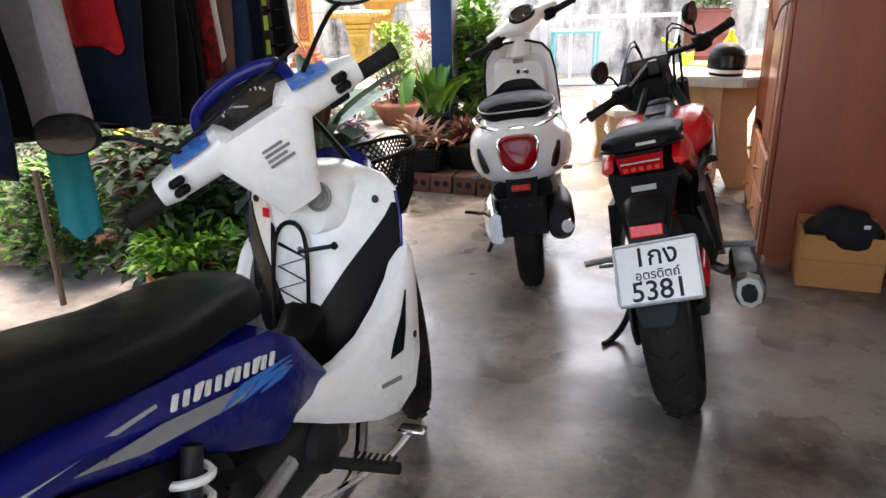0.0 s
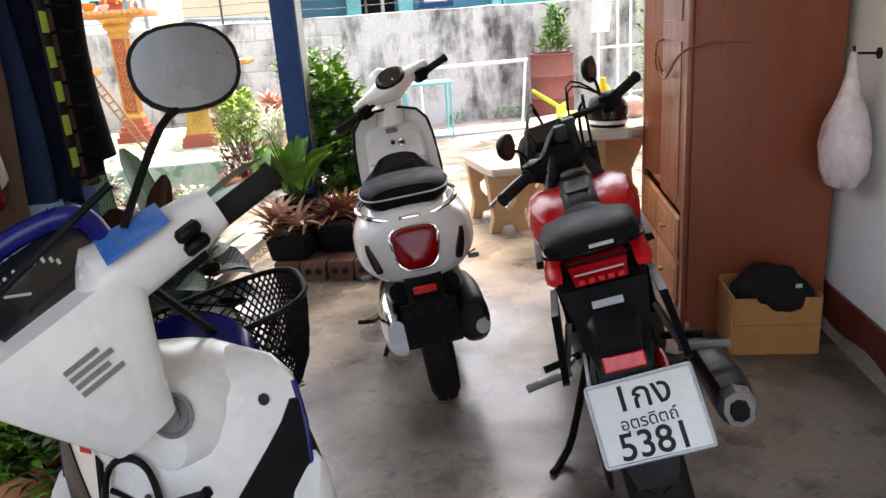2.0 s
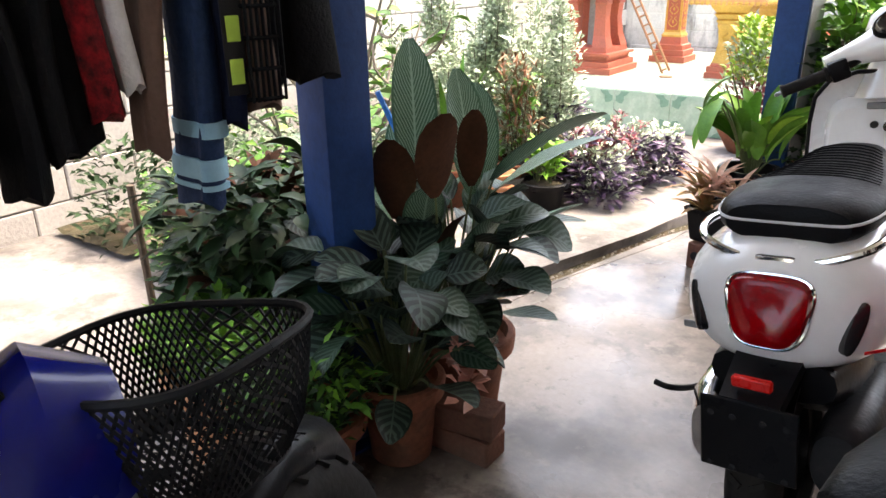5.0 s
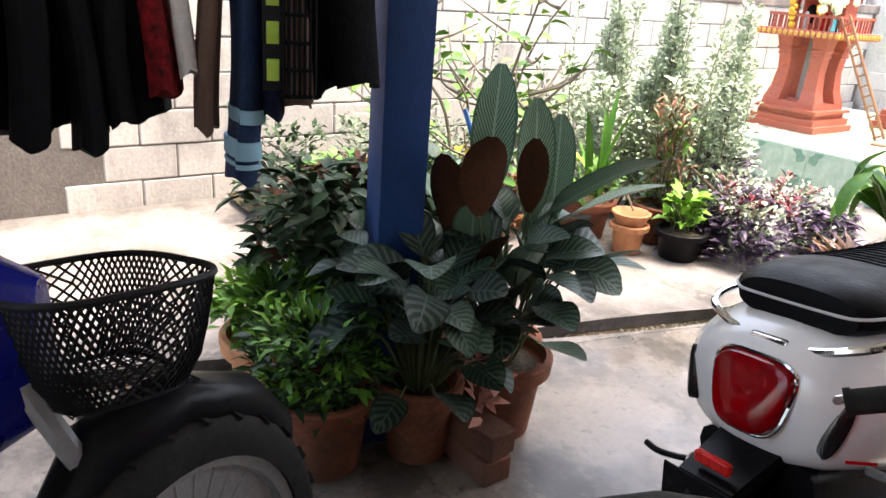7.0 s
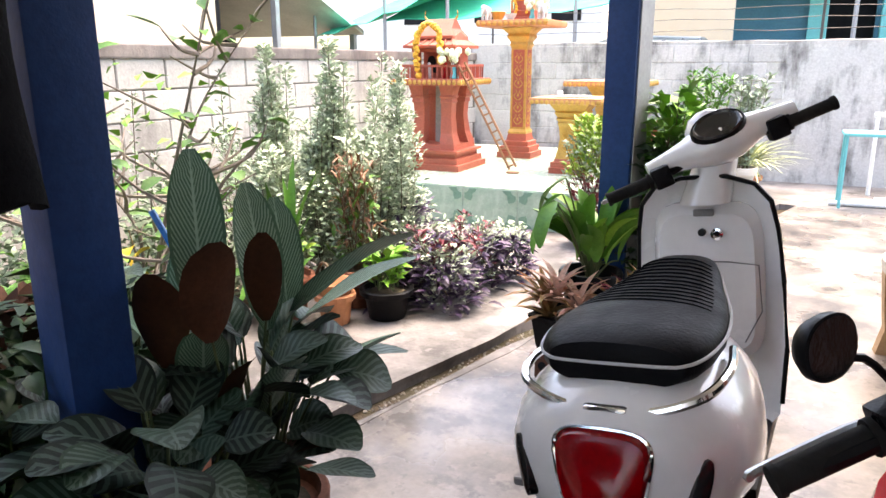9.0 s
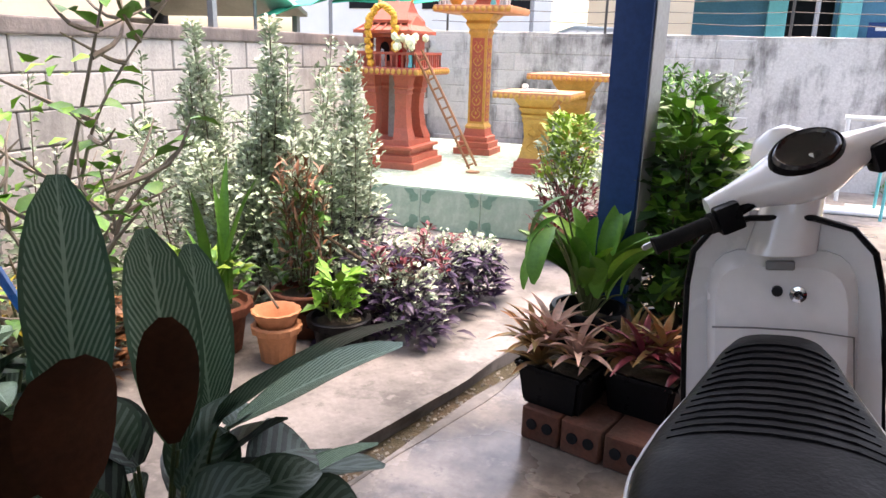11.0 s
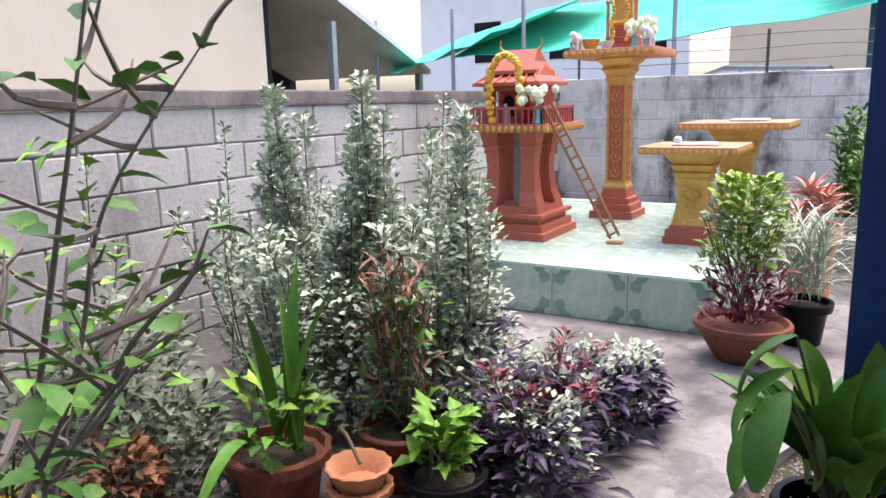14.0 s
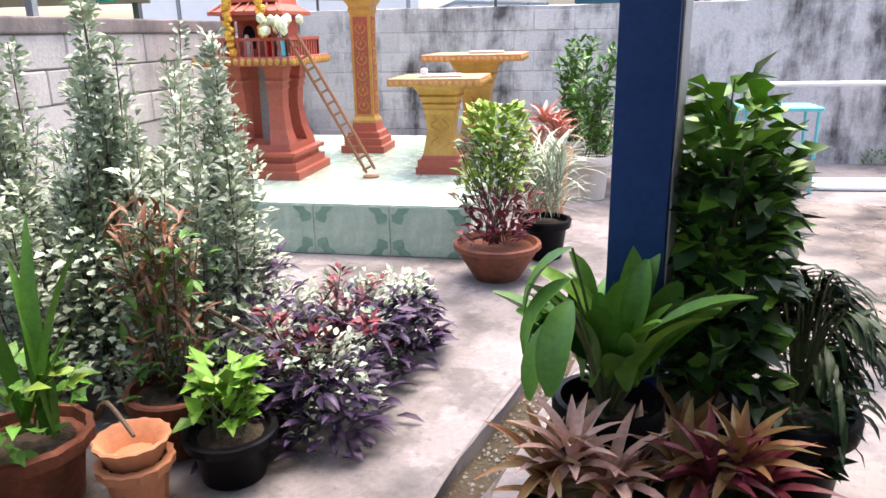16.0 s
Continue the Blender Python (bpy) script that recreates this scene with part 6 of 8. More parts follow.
wallb = join(box(-0.19, 0.19, 0.0, 0.2, SH, SH + 0.27), *[box(a - 0.028, a + 0.028, -0.19, -0.135, SH, SH + 0.27, 0.004) for a in (-0.17, 0.17)], box(-0.21, 0.21, -0.21, 0.22, SH + 0.24, SH + 0.275, 0.004))
part("house_body", wallb, M["shrine"], sh)
for a in (-0.1, 0.1):
    arch = [(a + 0.045 * math.cos(radians(k * 20)), -0.003, SH + 0.15 + 0.06 * math.sin(radians(k * 20))) for k in range(10)] + [(a - 0.045, -0.003, SH + 0.05), (a + 0.045, -0.003, SH + 0.05)]
    # window opening's shade painted as a near-black sheet on the wall
    part("window", sheet(arch, 0.004, (0, -1, 0)), M["dark"], sh, "near-black sheet for the unlit arched window of the little house")


def roof_tier(w, d, z0, z1, ridge):
    """One hipped tier with a thick eave."""
    return loft([[V(-w, -d, SH + z0), V(w, -d, SH + z0), V(w, d, SH + z0), V(-w, d, SH + z0)], [V(-w, -d, SH + z0 + 0.025), V(w, -d, SH + z0 + 0.025), V(w, d, SH + z0 + 0.025), V(-w, d, SH + z0 + 0.025)],
                 [V(-w * 0.8, -d * 0.62, SH + z0 * 0.5 + z1 * 0.5), V(w * 0.8, -d * 0.62, SH + z0 * 0.5 + z1 * 0.5), V(w * 0.8, d * 0.62, SH + z0 * 0.5 + z1 * 0.5), V(-w * 0.8, d * 0.62, SH + z0 * 0.5 + z1 * 0.5)],
                 [V(-ridge, -0.02, SH + z1), V(ridge, -0.02, SH + z1), V(ridge, 0.02, SH + z1), V(-ridge, 0.02, SH + z1)]])


rf = part("roof", join(roof_tier(0.27, 0.27, 0.275, 0.42, 0.2), roof_tier(0.2, 0.18, 0.36, 0.54, 0.15)), M["shrine"], sh, "two-tiered hipped red roof", False)
for k in range(7):
    x = -0.24 + 0.08 * k
    part("roof_rib", tube([(x, -0.27, SH + 0.303), (x * 0.8, -0.17, SH + 0.36)], 0.007, 5), M["shrine"], rf)
for sx in (-1, 1):
    part("finial", tube(smoothline([(sx * 0.14, 0, SH + 0.53), (sx * 0.17, 0, SH + 0.57), (sx * 0.165, 0, SH + 0.62)], 3), 0.012, 6, 0.003), M["gold"], rf)
# garland over the front
gl = smoothline([(-0.08, -0.31, SH + 0.02), (-0.1, -0.33, SH + 0.25), (-0.06, -0.34, SH + 0.42), (0.04, -0.33, SH + 0.49), (0.13, -0.34, SH + 0.42), (0.15, -0.33, SH + 0.28), (0.14, -0.32, SH + 0.15)], 6)
solid("flower_garland", join(*[ball(p + V(rng.uniform(-1, 1), rng.uniform(-1, 1), rng.uniform(-1, 1)) * 0.012, 0.03, 0.03, 0.026, 1) for p in gl for _ in range(2)]), M["garland"],
      "yellow-orange marigold garland draped on the spirit house", "garland", m=pose(-2.27, 8.55, PZ))
# vase of flowers
vs = thing("flower_vase", pose(-2.0, 8.27, 1.167), "small vase of pale lotus buds on the shrine shelf", "vase")
part("vase", lathe([(0.03, 0), (0.035, 0.01), (0.022, 0.05), (0.03, 0.11), (0.025, 0.115), (0.015, 0.06)], 12), M["aqua"], vs)
part("stem_bundle", stems_bm([[(0, 0, 0.08), (rng.uniform(-0.06, 0.06), rng.uniform(-0.06, 0.04), 0.2)] for _ in range(8)]), M["stem"], vs)
part("flower_head", join(*[ball((rng.uniform(-0.11, 0.11), rng.uniform(-0.1, 0.06), 0.19 + rng.uniform(-0.03, 0.06)), 0.03, 0.03, 0.036, 1) for _ in range(16)]), M["flower"], vs, "pale green and white flower buds")
for i, (dx, c) in enumerate(((-0.12, "white_cloth"), (0.05, "red_cloth"), (0.12, "white_cloth"))):
    solid("shrine_figurine", join(lathe([(0.025, 0), (0.028, 0.01), (0.018, 0.06), (0.024, 0.09), (0.012, 0.115)], 10), ball((0, 0, 0.13), 0.017, 0.017, 0.02, 1)), M[c], "small plain figurine on the shrine shelf", "figurine", "", "figurines",
          pose(-2.27 + dx + 0.1, 8.33, 1.167))
# little ladder
lad = thing("shrine_ladder", Matrix.Identity(4), "small brown wooden ladder leaning on the spirit house", "ladder")
f, tp = V(-1.47, 8.4, PZ + 0.012), V(-1.93, 8.26, 1.3)
d = (tp - f).normalized()
sd = V(d.z, 0, -d.x).normalized() * 0.034
for s in (-1, 1):
    part("rail", tube([f + sd * s + V(0, 0, 0.035), tp + sd * s], 0.011, 8), M["bamboo"], lad)
for i in range(12):
    c = f + (tp - f) * (i + 0.7) / 12.5
    part("rung", tube([c - sd, c + sd], 0.009, 6), M["bamboo"], lad)
part("foot", lathe([(0.06, 0), (0.06, 0.012), (0.04, 0.016), (0.004, 0.018)], 12), M["bamboo"], lad).matrix_basis = pose(f.x, f.y, PZ + 0.001)

# ---- plants ----
def bushy(parent, n, rx, ry, z0, z1, length, width, material, name="crown", rise=(-10, 60), core=0.25, cx=0.0, cy=0.0, n_seg=2, taper=0.0, droop=(0.2, 0.7)):
    """Many small leaves in an uneven mass."""
    specs = []
    for i in range(n):
        t = rng.random()
        a = rng.uniform(0, 360)
        sc = (1 - taper * t) * (0.75 + 0.35 * noise.noise((math.cos(radians(a)) * 1.3 + cx * 7, math.sin(radians(a)) * 1.3 + cy * 5, t * 3)))
        r = core + (1 - core) * math.sqrt(rng.random())
        p = V(cx + rx * sc * r * math.cos(radians(a)), cy + ry * sc * r * math.sin(radians(a)), z0 + (z1 - z0) * t)
        ln_ = length * rng.uniform(0.65, 1.2)
        specs.append((aim(p, a - 90 + rng.uniform(-50, 50), rng.uniform(*rise), rng.uniform(-30, 30)), ln_, width * rng.uniform(0.75, 1.2), rng.uniform(*droop), rng.uniform(0.05, 0.3)))
    return mesh_part(name, leaves_mesh(name, specs, n_seg), material, parent)


def spires(parent, tips, per, length, width, material, name="crown", spread=0.055, bare=0.15):
    """Upright shoots ringed with small leaves, as of a hedge shrub; tips: (foot, top)."""
    specs, lines = [], []
    for foot, top in tips:
        foot, top = Vector(foot), Vector(top)
        mid = (foot + top) / 2 + V(rng.uniform(-1, 1), rng.uniform(-1, 1), 0) * 0.04
        ln = smoothline([foot, mid, top], 5)
        lines.append(ln)
        k = int(per * (top - foot).length)
        for i in range(k):
            t = bare + (1 - bare) * (i + rng.random()) / k
            j = min(int(t * (len(ln) - 1)), len(ln) - 2)
            q = t * (len(ln) - 1) - j
            p = ln[j].lerp(ln[min(j + 1, len(ln) - 1)], min(1, q))
            a = rng.uniform(0, 360)
            off = spread * rng.uniform(0.15, 1) * (1.15 - 0.75 * t)
            specs.append((aim(p + V(math.cos(radians(a)) * off, math.sin(radians(a)) * off, 0), a - 90, rng.uniform(5, 65), rng.uniform(-40, 40)), length * rng.uniform(0.6, 1.2), width * rng.uniform(0.7, 1.2), rng.uniform(0.1, 0.6), 0.2))
    part("stem_work", stems_bm(lines, 0.005, 0.002), M["twig"], parent)
    return mesh_part(name, leaves_mesh(name, specs, 2), material, parent)


def big_leaf(parent, base, tip, length, width, material, yaw, rise, roll=0.0, droop=0.35, fold=0.18, stalk=True, name="leaf", seg=8, blunt=False):
    """A large leaf of its own on a stalk from base to tip."""
    verts, faces, uvs = [], [], []
    leaf_faces(verts, faces, uvs, aim(Vector(tip), yaw, rise, roll), length, width, seg, droop, fold, 0.1 if blunt else 0.02, 0.03, blunt)
    me = bpy.data.meshes.new(name)
    me.from_pydata([v[:] for v in verts], [], faces)
    lay = me.uv_layers.new(name="UVMap")
    for lp in me.loops:
        lay.data[lp.index].uv = uvs[lp.vertex_index]
    me.polygons.foreach_set("use_smooth", [True] * len(me.polygons))
    ob = mesh_part(name, me, material, parent)
    if stalk:
        b, t = Vector(base), Vector(tip)
        part("stalk", tube(smoothline([b, b.lerp(t, 0.6) + V(0, 0, 0.03), t], 4), 0.005, 6, 0.003), M["stem"], ob)
    return ob


def rosette(parent, c, n, length, width, material, name="leaf", rise=(15, 75), droop=(0.3, 0.8)):
    """A rosette of n stiff leaves, each one a part."""
    for i in range(n):
        big_leaf(parent, c, c, length * rng.uniform(0.75, 1.1), width, material, i * 137.5 + rng.uniform(-15, 15), rise[1] - (rise[1] - rise[0]) * i / n, 0, rng.uniform(*droop), 0.35, False, name, seg=5)


def potted(x, y, r, h, material, label, category="potted plant", turn=0.0, wave=0.0, z=0.0, group=""):
    t = thing("potted_plant", pose(x, y, z, 0, 0, turn), label, category, group)
    pot(t, r, h, material, wave)
    return t


# tall shoots of the variegated shrub bed
bed = thing("variegated_shrub", pose(-1.66, 5.75, 0.0), "tall grey-green white-edged shrub growing from the brick bed", "shrub")
tips = []
for i in range(58):
    a, r = rng.uniform(0, 6.28), math.sqrt(rng.random())
    x, y = 0.5 * r * math.cos(a), 0.42 * r * math.sin(a)
    hgt = 0.76 + 0.25 * (1 - r) + rng.uniform(-0.16, 0.1)
    tips.append(((x * 0.75, y * 0.75, 0.03), (x * 1.05, y * 1.05, hgt)))
tips += [((-0.42, 0.05, 0.05), (-0.46, 0.0, 1.42)), ((-0.38, 0.1, 0.05), (-0.4, 0.12, 1.3)), ((-0.02, 0.1, 0.05), (-0.03, 0.05, 1.45)), ((0.02, 0.05, 0.05), (0.04, 0.1, 1.3)), ((0.32, 0.2, 0.05), (0.36, 0.2, 1.32)), ((0.25, 0.1, 0.05), (0.28, 0.08, 1.1)),
         ((0.1, 0.25, 0.05), (0.14, 0.3, 1.2)), ((-0.2, 0.2, 0.05), (-0.2, 0.25, 1.25)), ((0.42, 0.05, 0.05), (0.47, 0.0, 0.95)), ((-0.45, -0.2, 0.05), (-0.55, -0.25, 0.95))]
for cx, cy, top in ((-0.46, 0.0, 1.44), (-0.03, 0.05, 1.46), (0.36, 0.2, 1.33)):
    for k in range(9):
        a, r = k * 2.4, 0.1 * math.sqrt(k / 9)
        tips.append(((cx * 0.9, cy, 0.05), (cx + r * math.cos(a), cy + r * math.sin(a), top - 4.5 * r + rng.uniform(-0.08, 0.0))))
spires(bed, tips, 260, 0.042, 0.028, M["L_var"], "crown", 0.095, 0.12)
bushy(bed, 2600, 0.66, 0.53, 0.05, 0.72, 0.048, 0.03, M["L_var2"], "inner_foliage", core=0.1)
bed2 = thing("variegated_shrub", pose(-2.45, 6.5, 0.0), "lower grey-green shrub against the block wall", "shrub")
spires(bed2, [((rng.uniform(-0.3, 0.3), rng.uniform(-0.9, 0.8), 0.03), (rng.uniform(-0.35, 0.4), rng.uniform(-1.0, 0.9), rng.uniform(0.45, 0.95))) for _ in range(46)] + [((0.35, 0.5, 0), (0.4, 0.55, 1.38)), ((0.3, 0.45, 0), (0.33, 0.5, 1.2)), ((0.42, 0.4, 0), (0.5, 0.4, 1.1))], 110, 0.05, 0.026, M["L_var2"], "crown", 0.08, 0.2)
for i in range(2):
    sh1 = thing("wall_shoot", pose(-2.72, 5.2 + 0.75 * i, 0), "lone thin leafy shoot against the block wall", "shrub")
    spires(sh1, [((0, 0, 0), (0.02, 0.05, 1.15 + 0.1 * i)), ((0.05, 0.06, 0), (0.1, 0.1, 0.8))], 70, 0.05, 0.025, M["L_var2"], "crown", 0.05, 0.3)

# rust croton and purple ground cover before the shrub
pu = thing("purple_groundcover", pose(-1.04, 5.8, 0.0), "low purple and grey spreading plant on the paving", "plant", kind="stuff")
for ry, (cx, cy, rx, h) in enumerate(((0.0, -0.1, 0.3, 0.3), (0.22, -0.22, 0.24, 0.2), (0.18, 0.2, 0.28, 0.26), (-0.25, 0.2, 0.3, 0.42), (-0.1, -0.3, 0.2, 0.2), (0.36, 0.42, 0.16, 0.22))):
    bushy(pu, 260, rx * 1.08, rx * 1.18, 0.01, h + 0.04, 0.1, 0.032, M["L_purple"], "purple_leaves", (-10, 50), 0.05, cx, cy, 3, 0.35)
    bushy(pu, 430, rx * 1.02, rx * 1.08, 0.05, h + 0.12, 0.042, 0.024, M["L_var" if ry % 2 else "L_var2"], "grey_leaves", (0, 70), 0.1, cx - 0.02, cy + 0.03, 2, 0.3)
spires(pu, [((rng.uniform(-0.3, 0.35), rng.uniform(-0.3, 0.4), 0.02), (rng.uniform(-0.35, 0.45), rng.uniform(-0.35, 0.5), rng.uniform(0.28, 0.5))) for _ in range(9)], 80, 0.06, 0.022, M["L_maroon"], "maroon_shoots", 0.05, 0.4)
stick = tube([(-1.28, 5.62, 0.42), (-0.95, 5.55, 0.3), (-0.8, 5.75, 0.22)], 0.008, 6)
solid("bare_stick", stick, M["twig"], "bare grey stick lying in the shrubs", "stick")

# pots before the bed
p = potted(-1.54, 5.06, 0.17, 0.23, M["terracotta"], "wide terracotta pot with tall green strap leaves", wave=0.02)
for yaw, rise, ln_, w, dx in ((20, 86, 0.66, 0.06, 0.08), (-80, 78, 0.62, 0.06, 0.06), (60, 84, 0.54, 0.055, 0.1), (200, 80, 0.56, 0.055, 0.0), (-60, 70, 0.42, 0.045, 0.03), (100, 76, 0.36, 0.04, 0.02), (-100, 62, 0.3, 0.05, 0.0)):
    big_leaf(p, (dx, 0, 0.2), (dx, 0, 0.23), ln_, w, M["L_green"], yaw, rise, 0, 0.25, 0.25, False)
big_leaf(p, (0.03, -0.1, 0.2), (0.03, -0.12, 0.28), 0.36, 0.06, M["L_green"], 190, 25, 0, 1.6, 0.2, False)
bushy(p, 60, 0.2, 0.18, 0.22, 0.42, 0.1, 0.045, M["L_green"], "leaves", (0, 60))
bushy(p, 14, 0.16, 0.14, 0.3, 0.42, 0.11, 0.05, M["L_lime"], "yellowed_leaves", (0, 60))
p = potted(-1.225, 5.09, 0.098, 0.165, M["clay"], "two stacked orange clay pots with a wavy rim", "clay pot", wave=0.03)
part("inner_pot", moved(lathe([(0.07, 0), (0.09, 0.05), (0.098, 0.06), (0.106, 0.075), (0.1, 0.08), (0.09, 0.075), (0.06, 0.02)], 28, 0.03, 14), pose(0, 0, 0.152)), M["clay"], p)
part("dry_stalk", tube(smoothline([(-0.2, 0.12, 0.2), (-0.1, 0.05, 0.3), (0.03, -0.03, 0.25)], 5), 0.009, 6, 0.006), M["twig"], p)
p = potted(-1.03, 5.285, 0.135, 0.165, M["blackplastic"], "black plastic pot with fresh green leafy seedlings", turn=20)
bushy(p, 90, 0.11, 0.11, 0.19, 0.36, 0.085, 0.055, M["L_bright"], "leaves", (0, 70), 0.05, taper=0.2)
part("stem_work", stems_bm([[(rng.uniform(-0.06, 0.06), rng.uniform(-0.06, 0.06), 0.16), (rng.uniform(-0.09, 0.09), rng.uniform(-0.09, 0.09), 0.32)] for _ in range(14)]), M["stem"], p)
p = potted(-1.28, 5.41, 0.15, 0.22, M["terracotta"], "low terracotta pot with a rust-brown narrow-leaved croton", turn=10)
specs = [(aim(V(rng.uniform(-0.11, 0.11), rng.uniform(-0.1, 0.1), 0.56 + rng.uniform(-0.24, 0.24)), rng.uniform(0, 360), rng.uniform(10, 80)), rng.uniform(0.05, 0.1), 0.017, 0.4, 0.2) for _ in range(230)]
mesh_part("crown", leaves_mesh("crown", specs, 3), M["L_rust"], p)
specs = [(aim(V(rng.uniform(-0.13, 0.13), rng.uniform(-0.1, 0.1), 0.4 + rng.uniform(-0.2, 0.3)), rng.uniform(0, 360), rng.uniform(10, 70)), rng.uniform(0.06, 0.1), 0.03, 0.4, 0.2) for _ in range(90)]
mesh_part("green_leaves", leaves_mesh("green_leaves", specs, 3), M["L_green"], p)
part("stem_work", stems_bm([[(rng.uniform(-0.05, 0.05), 0, 0.15), (rng.uniform(-0.12, 0.12), rng.uniform(-0.08, 0.08), 0.7)] for _ in range(8)]), M["twig"], p)

# brick-edged bed
edge_runs = [smoothline([(-1.3, 3.74, 0), (-1.9, 3.56, 0), (-2.3, 3.6, 0), (-2.8, 3.7, 0)], 9), smoothline([(-2.85, 5.26, 0), (-2.43, 5.21, 0), (-2.0, 5.17, 0), (-1.62, 5.13, 0)], 9)]
edging = thing("bed_edging", Matrix.Identity(4), "low edging of weathered bricks round the planted bed", "edging", kind="structure")
ed_me = finish(box(-0.095, 0.095, -0.04, 0.04, 0, 0.085, 0.008), "brick", False)
ed_me.materials.append(M["edging"])
run = 0.0
for a, b in [q for r in edge_runs for q in zip(r, r[1:])]:
    run += (b - a).length
    if run >= 0.2:
        run = 0
        d = b - a
        piece("brick", ed_me, edging, pose(b.x, b.y, 0.0005, 0, 0, math.degrees(math.atan2(d.y, d.x)) + rng.uniform(-4, 4)))
bs = bmesh.new()
bmesh.ops.create_grid(bs, x_segments=30, y_segments=40, size=1)
for v in bs.verts:
    v.co = V(-2.6 + v.co.x * 0.33, 4.45 + v.co.y * 1.0, 0.035 + 0.02 * noise.noise(v.co * 5))
solid("bed_soil", bs, M["soil"], "dark garden earth in the brick-edged bed", "soil", "structure")

# thin twiggy shrub with large pale leaves
tw = thing("twiggy_shrub", pose(-1.7, 4.28, 0.0), "open twiggy shrub with sparse bright green leaves", "shrub")
lines, specs = [], []
for i in range(9):
    a = i * 2.4 + rng.uniform(-0.3, 0.3)
    top = V(math.cos(a) * rng.uniform(0.4, 0.85), math.sin(a) * rng.uniform(0.35, 0.75), rng.uniform(0.8, 1.75))
    mid = V(top.x * 0.35 + rng.uniform(-0.08, 0.08), top.y * 0.35 + rng.uniform(-0.08, 0.08), top.z * 0.5)
    ln = smoothline([(rng.uniform(-0.05, 0.05), rng.uniform(-0.05, 0.05), 0), mid, mid.lerp(top, 0.45) + V(rng.uniform(-0.14, 0.14), rng.uniform(-0.14, 0.14), rng.uniform(-0.05, 0.05)), top], 6)
    lines.append(ln)
    for j in range(9):
        b = ln[rng.randrange(5, len(ln))]
        e = b + V(rng.uniform(-0.3, 0.3), rng.uniform(-0.3, 0.3), rng.uniform(0.05, 0.3))
        lines.append(smoothline([b, b.lerp(e, 0.5) + V(rng.uniform(-0.06, 0.06), rng.uniform(-0.06, 0.06), -0.03), e], 3))
for ln in lines:
    for q in ln[2:]:
        if rng.random() < 0.32:
            specs.append((aim(q, rng.uniform(0, 360), rng.uniform(-15, 35), rng.uniform(-30, 30)), rng.uniform(0.07, 0.14), rng.uniform(0.045, 0.085), rng.uniform(0.1, 0.6), 0.2))
part("branch_work", stems_bm(lines, 0.011, 0.0025), M["twig_pale"], tw)
mesh_part("crown", leaves_mesh("crown", specs, 3), M["L_green"], tw)
bushy(tw, 110, 0.62, 0.6, 0.5, 1.3, 0.08, 0.055, M["L_bright"], "pale_foliage", (-10, 50))
und = thing("bed_underplanting", pose(-2.3, 4.35, 0.03), "mixed low leafy plants along the block wall", "plants", kind="stuff")
for cx, cy, rx, h, mm in ((0.1, 0.5, 0.3, 0.5, "L_grey"), (0.05, -0.1, 0.35, 0.45, "L_grey"), (-0.2, -0.7, 0.35, 0.5, "L_dark"), (0.35, -0.75, 0.3, 0.42, "L_green"), (-0.3, 0.2, 0.3, 0.6, "L_grey"), (0.7, -0.95, 0.25, 0.5, "L_dark"), (0.5, 0.3, 0.22, 0.3, "L_rust"), (0.4, 0.0, 0.3, 0.6, "L_grey"), (0.3, 0.5, 0.32, 0.7, "L_grey"), (0.0, 0.75, 0.35, 0.6, "L_grey"), (0.55, -0.4, 0.28, 0.5, "L_green"), (0.15, -0.4, 0.3, 0.6, "L_grey"), (0.5, 0.55, 0.22, 0.4, "L_grey")):
    bushy(und, 430, rx, rx, 0.0, h, 0.058, 0.034, M[mm], "leaves", (-10, 60), 0.1, cx, cy, 2, 0.3)
for i in range(9):
    big_leaf(tw, (0, 0, 0.2), (rng.uniform(-0.06, 0.12), rng.uniform(-0.12, 0.02), rng.uniform(0.36, 0.56)), rng.uniform(0.09, 0.14), rng.uniform(0.06, 0.09), M["yellow_leaf"], rng.uniform(0, 360), rng.uniform(-60, 20), rng.uniform(-30, 30), 0.6, name="yellow_leaf")

# ---- pots by the front post ----
def calathea(x, y, r, h, n, zr, ln_, wd, mats, label, spread=0.2, mat_pot="terracotta", rise=(-10, 55), droop=(0.25, 0.7)):
    t = potted(x, y, r, h, M[mat_pot], label)
    for i in range(n):
        a = i * 137.5 + rng.uniform(-25, 25)
        tt = (i + 0.5) / n
        z = h + zr[0] + (zr[1] - zr[0]) * rng.random()
        d = spread * (0.25 + 0.75 * tt)
        tip = V(-math.sin(radians(a)) * d, math.cos(radians(a)) * d, z)
        big_leaf(t, (tip.x * 0.2, tip.y * 0.2, h * 0.85), tip, ln_ * rng.uniform(0.7, 1.15), wd * 1.35 * rng.uniform(0.8, 1.15), M[mats[i % len(mats)]], a + rng.uniform(-25, 25), rise[1] - (rise[1] - rise[0]) * tt + rng.uniform(-8, 8),
                 rng.uniform(-35, 35), rng.uniform(*droop), blunt=wd > 0.07)
    return t


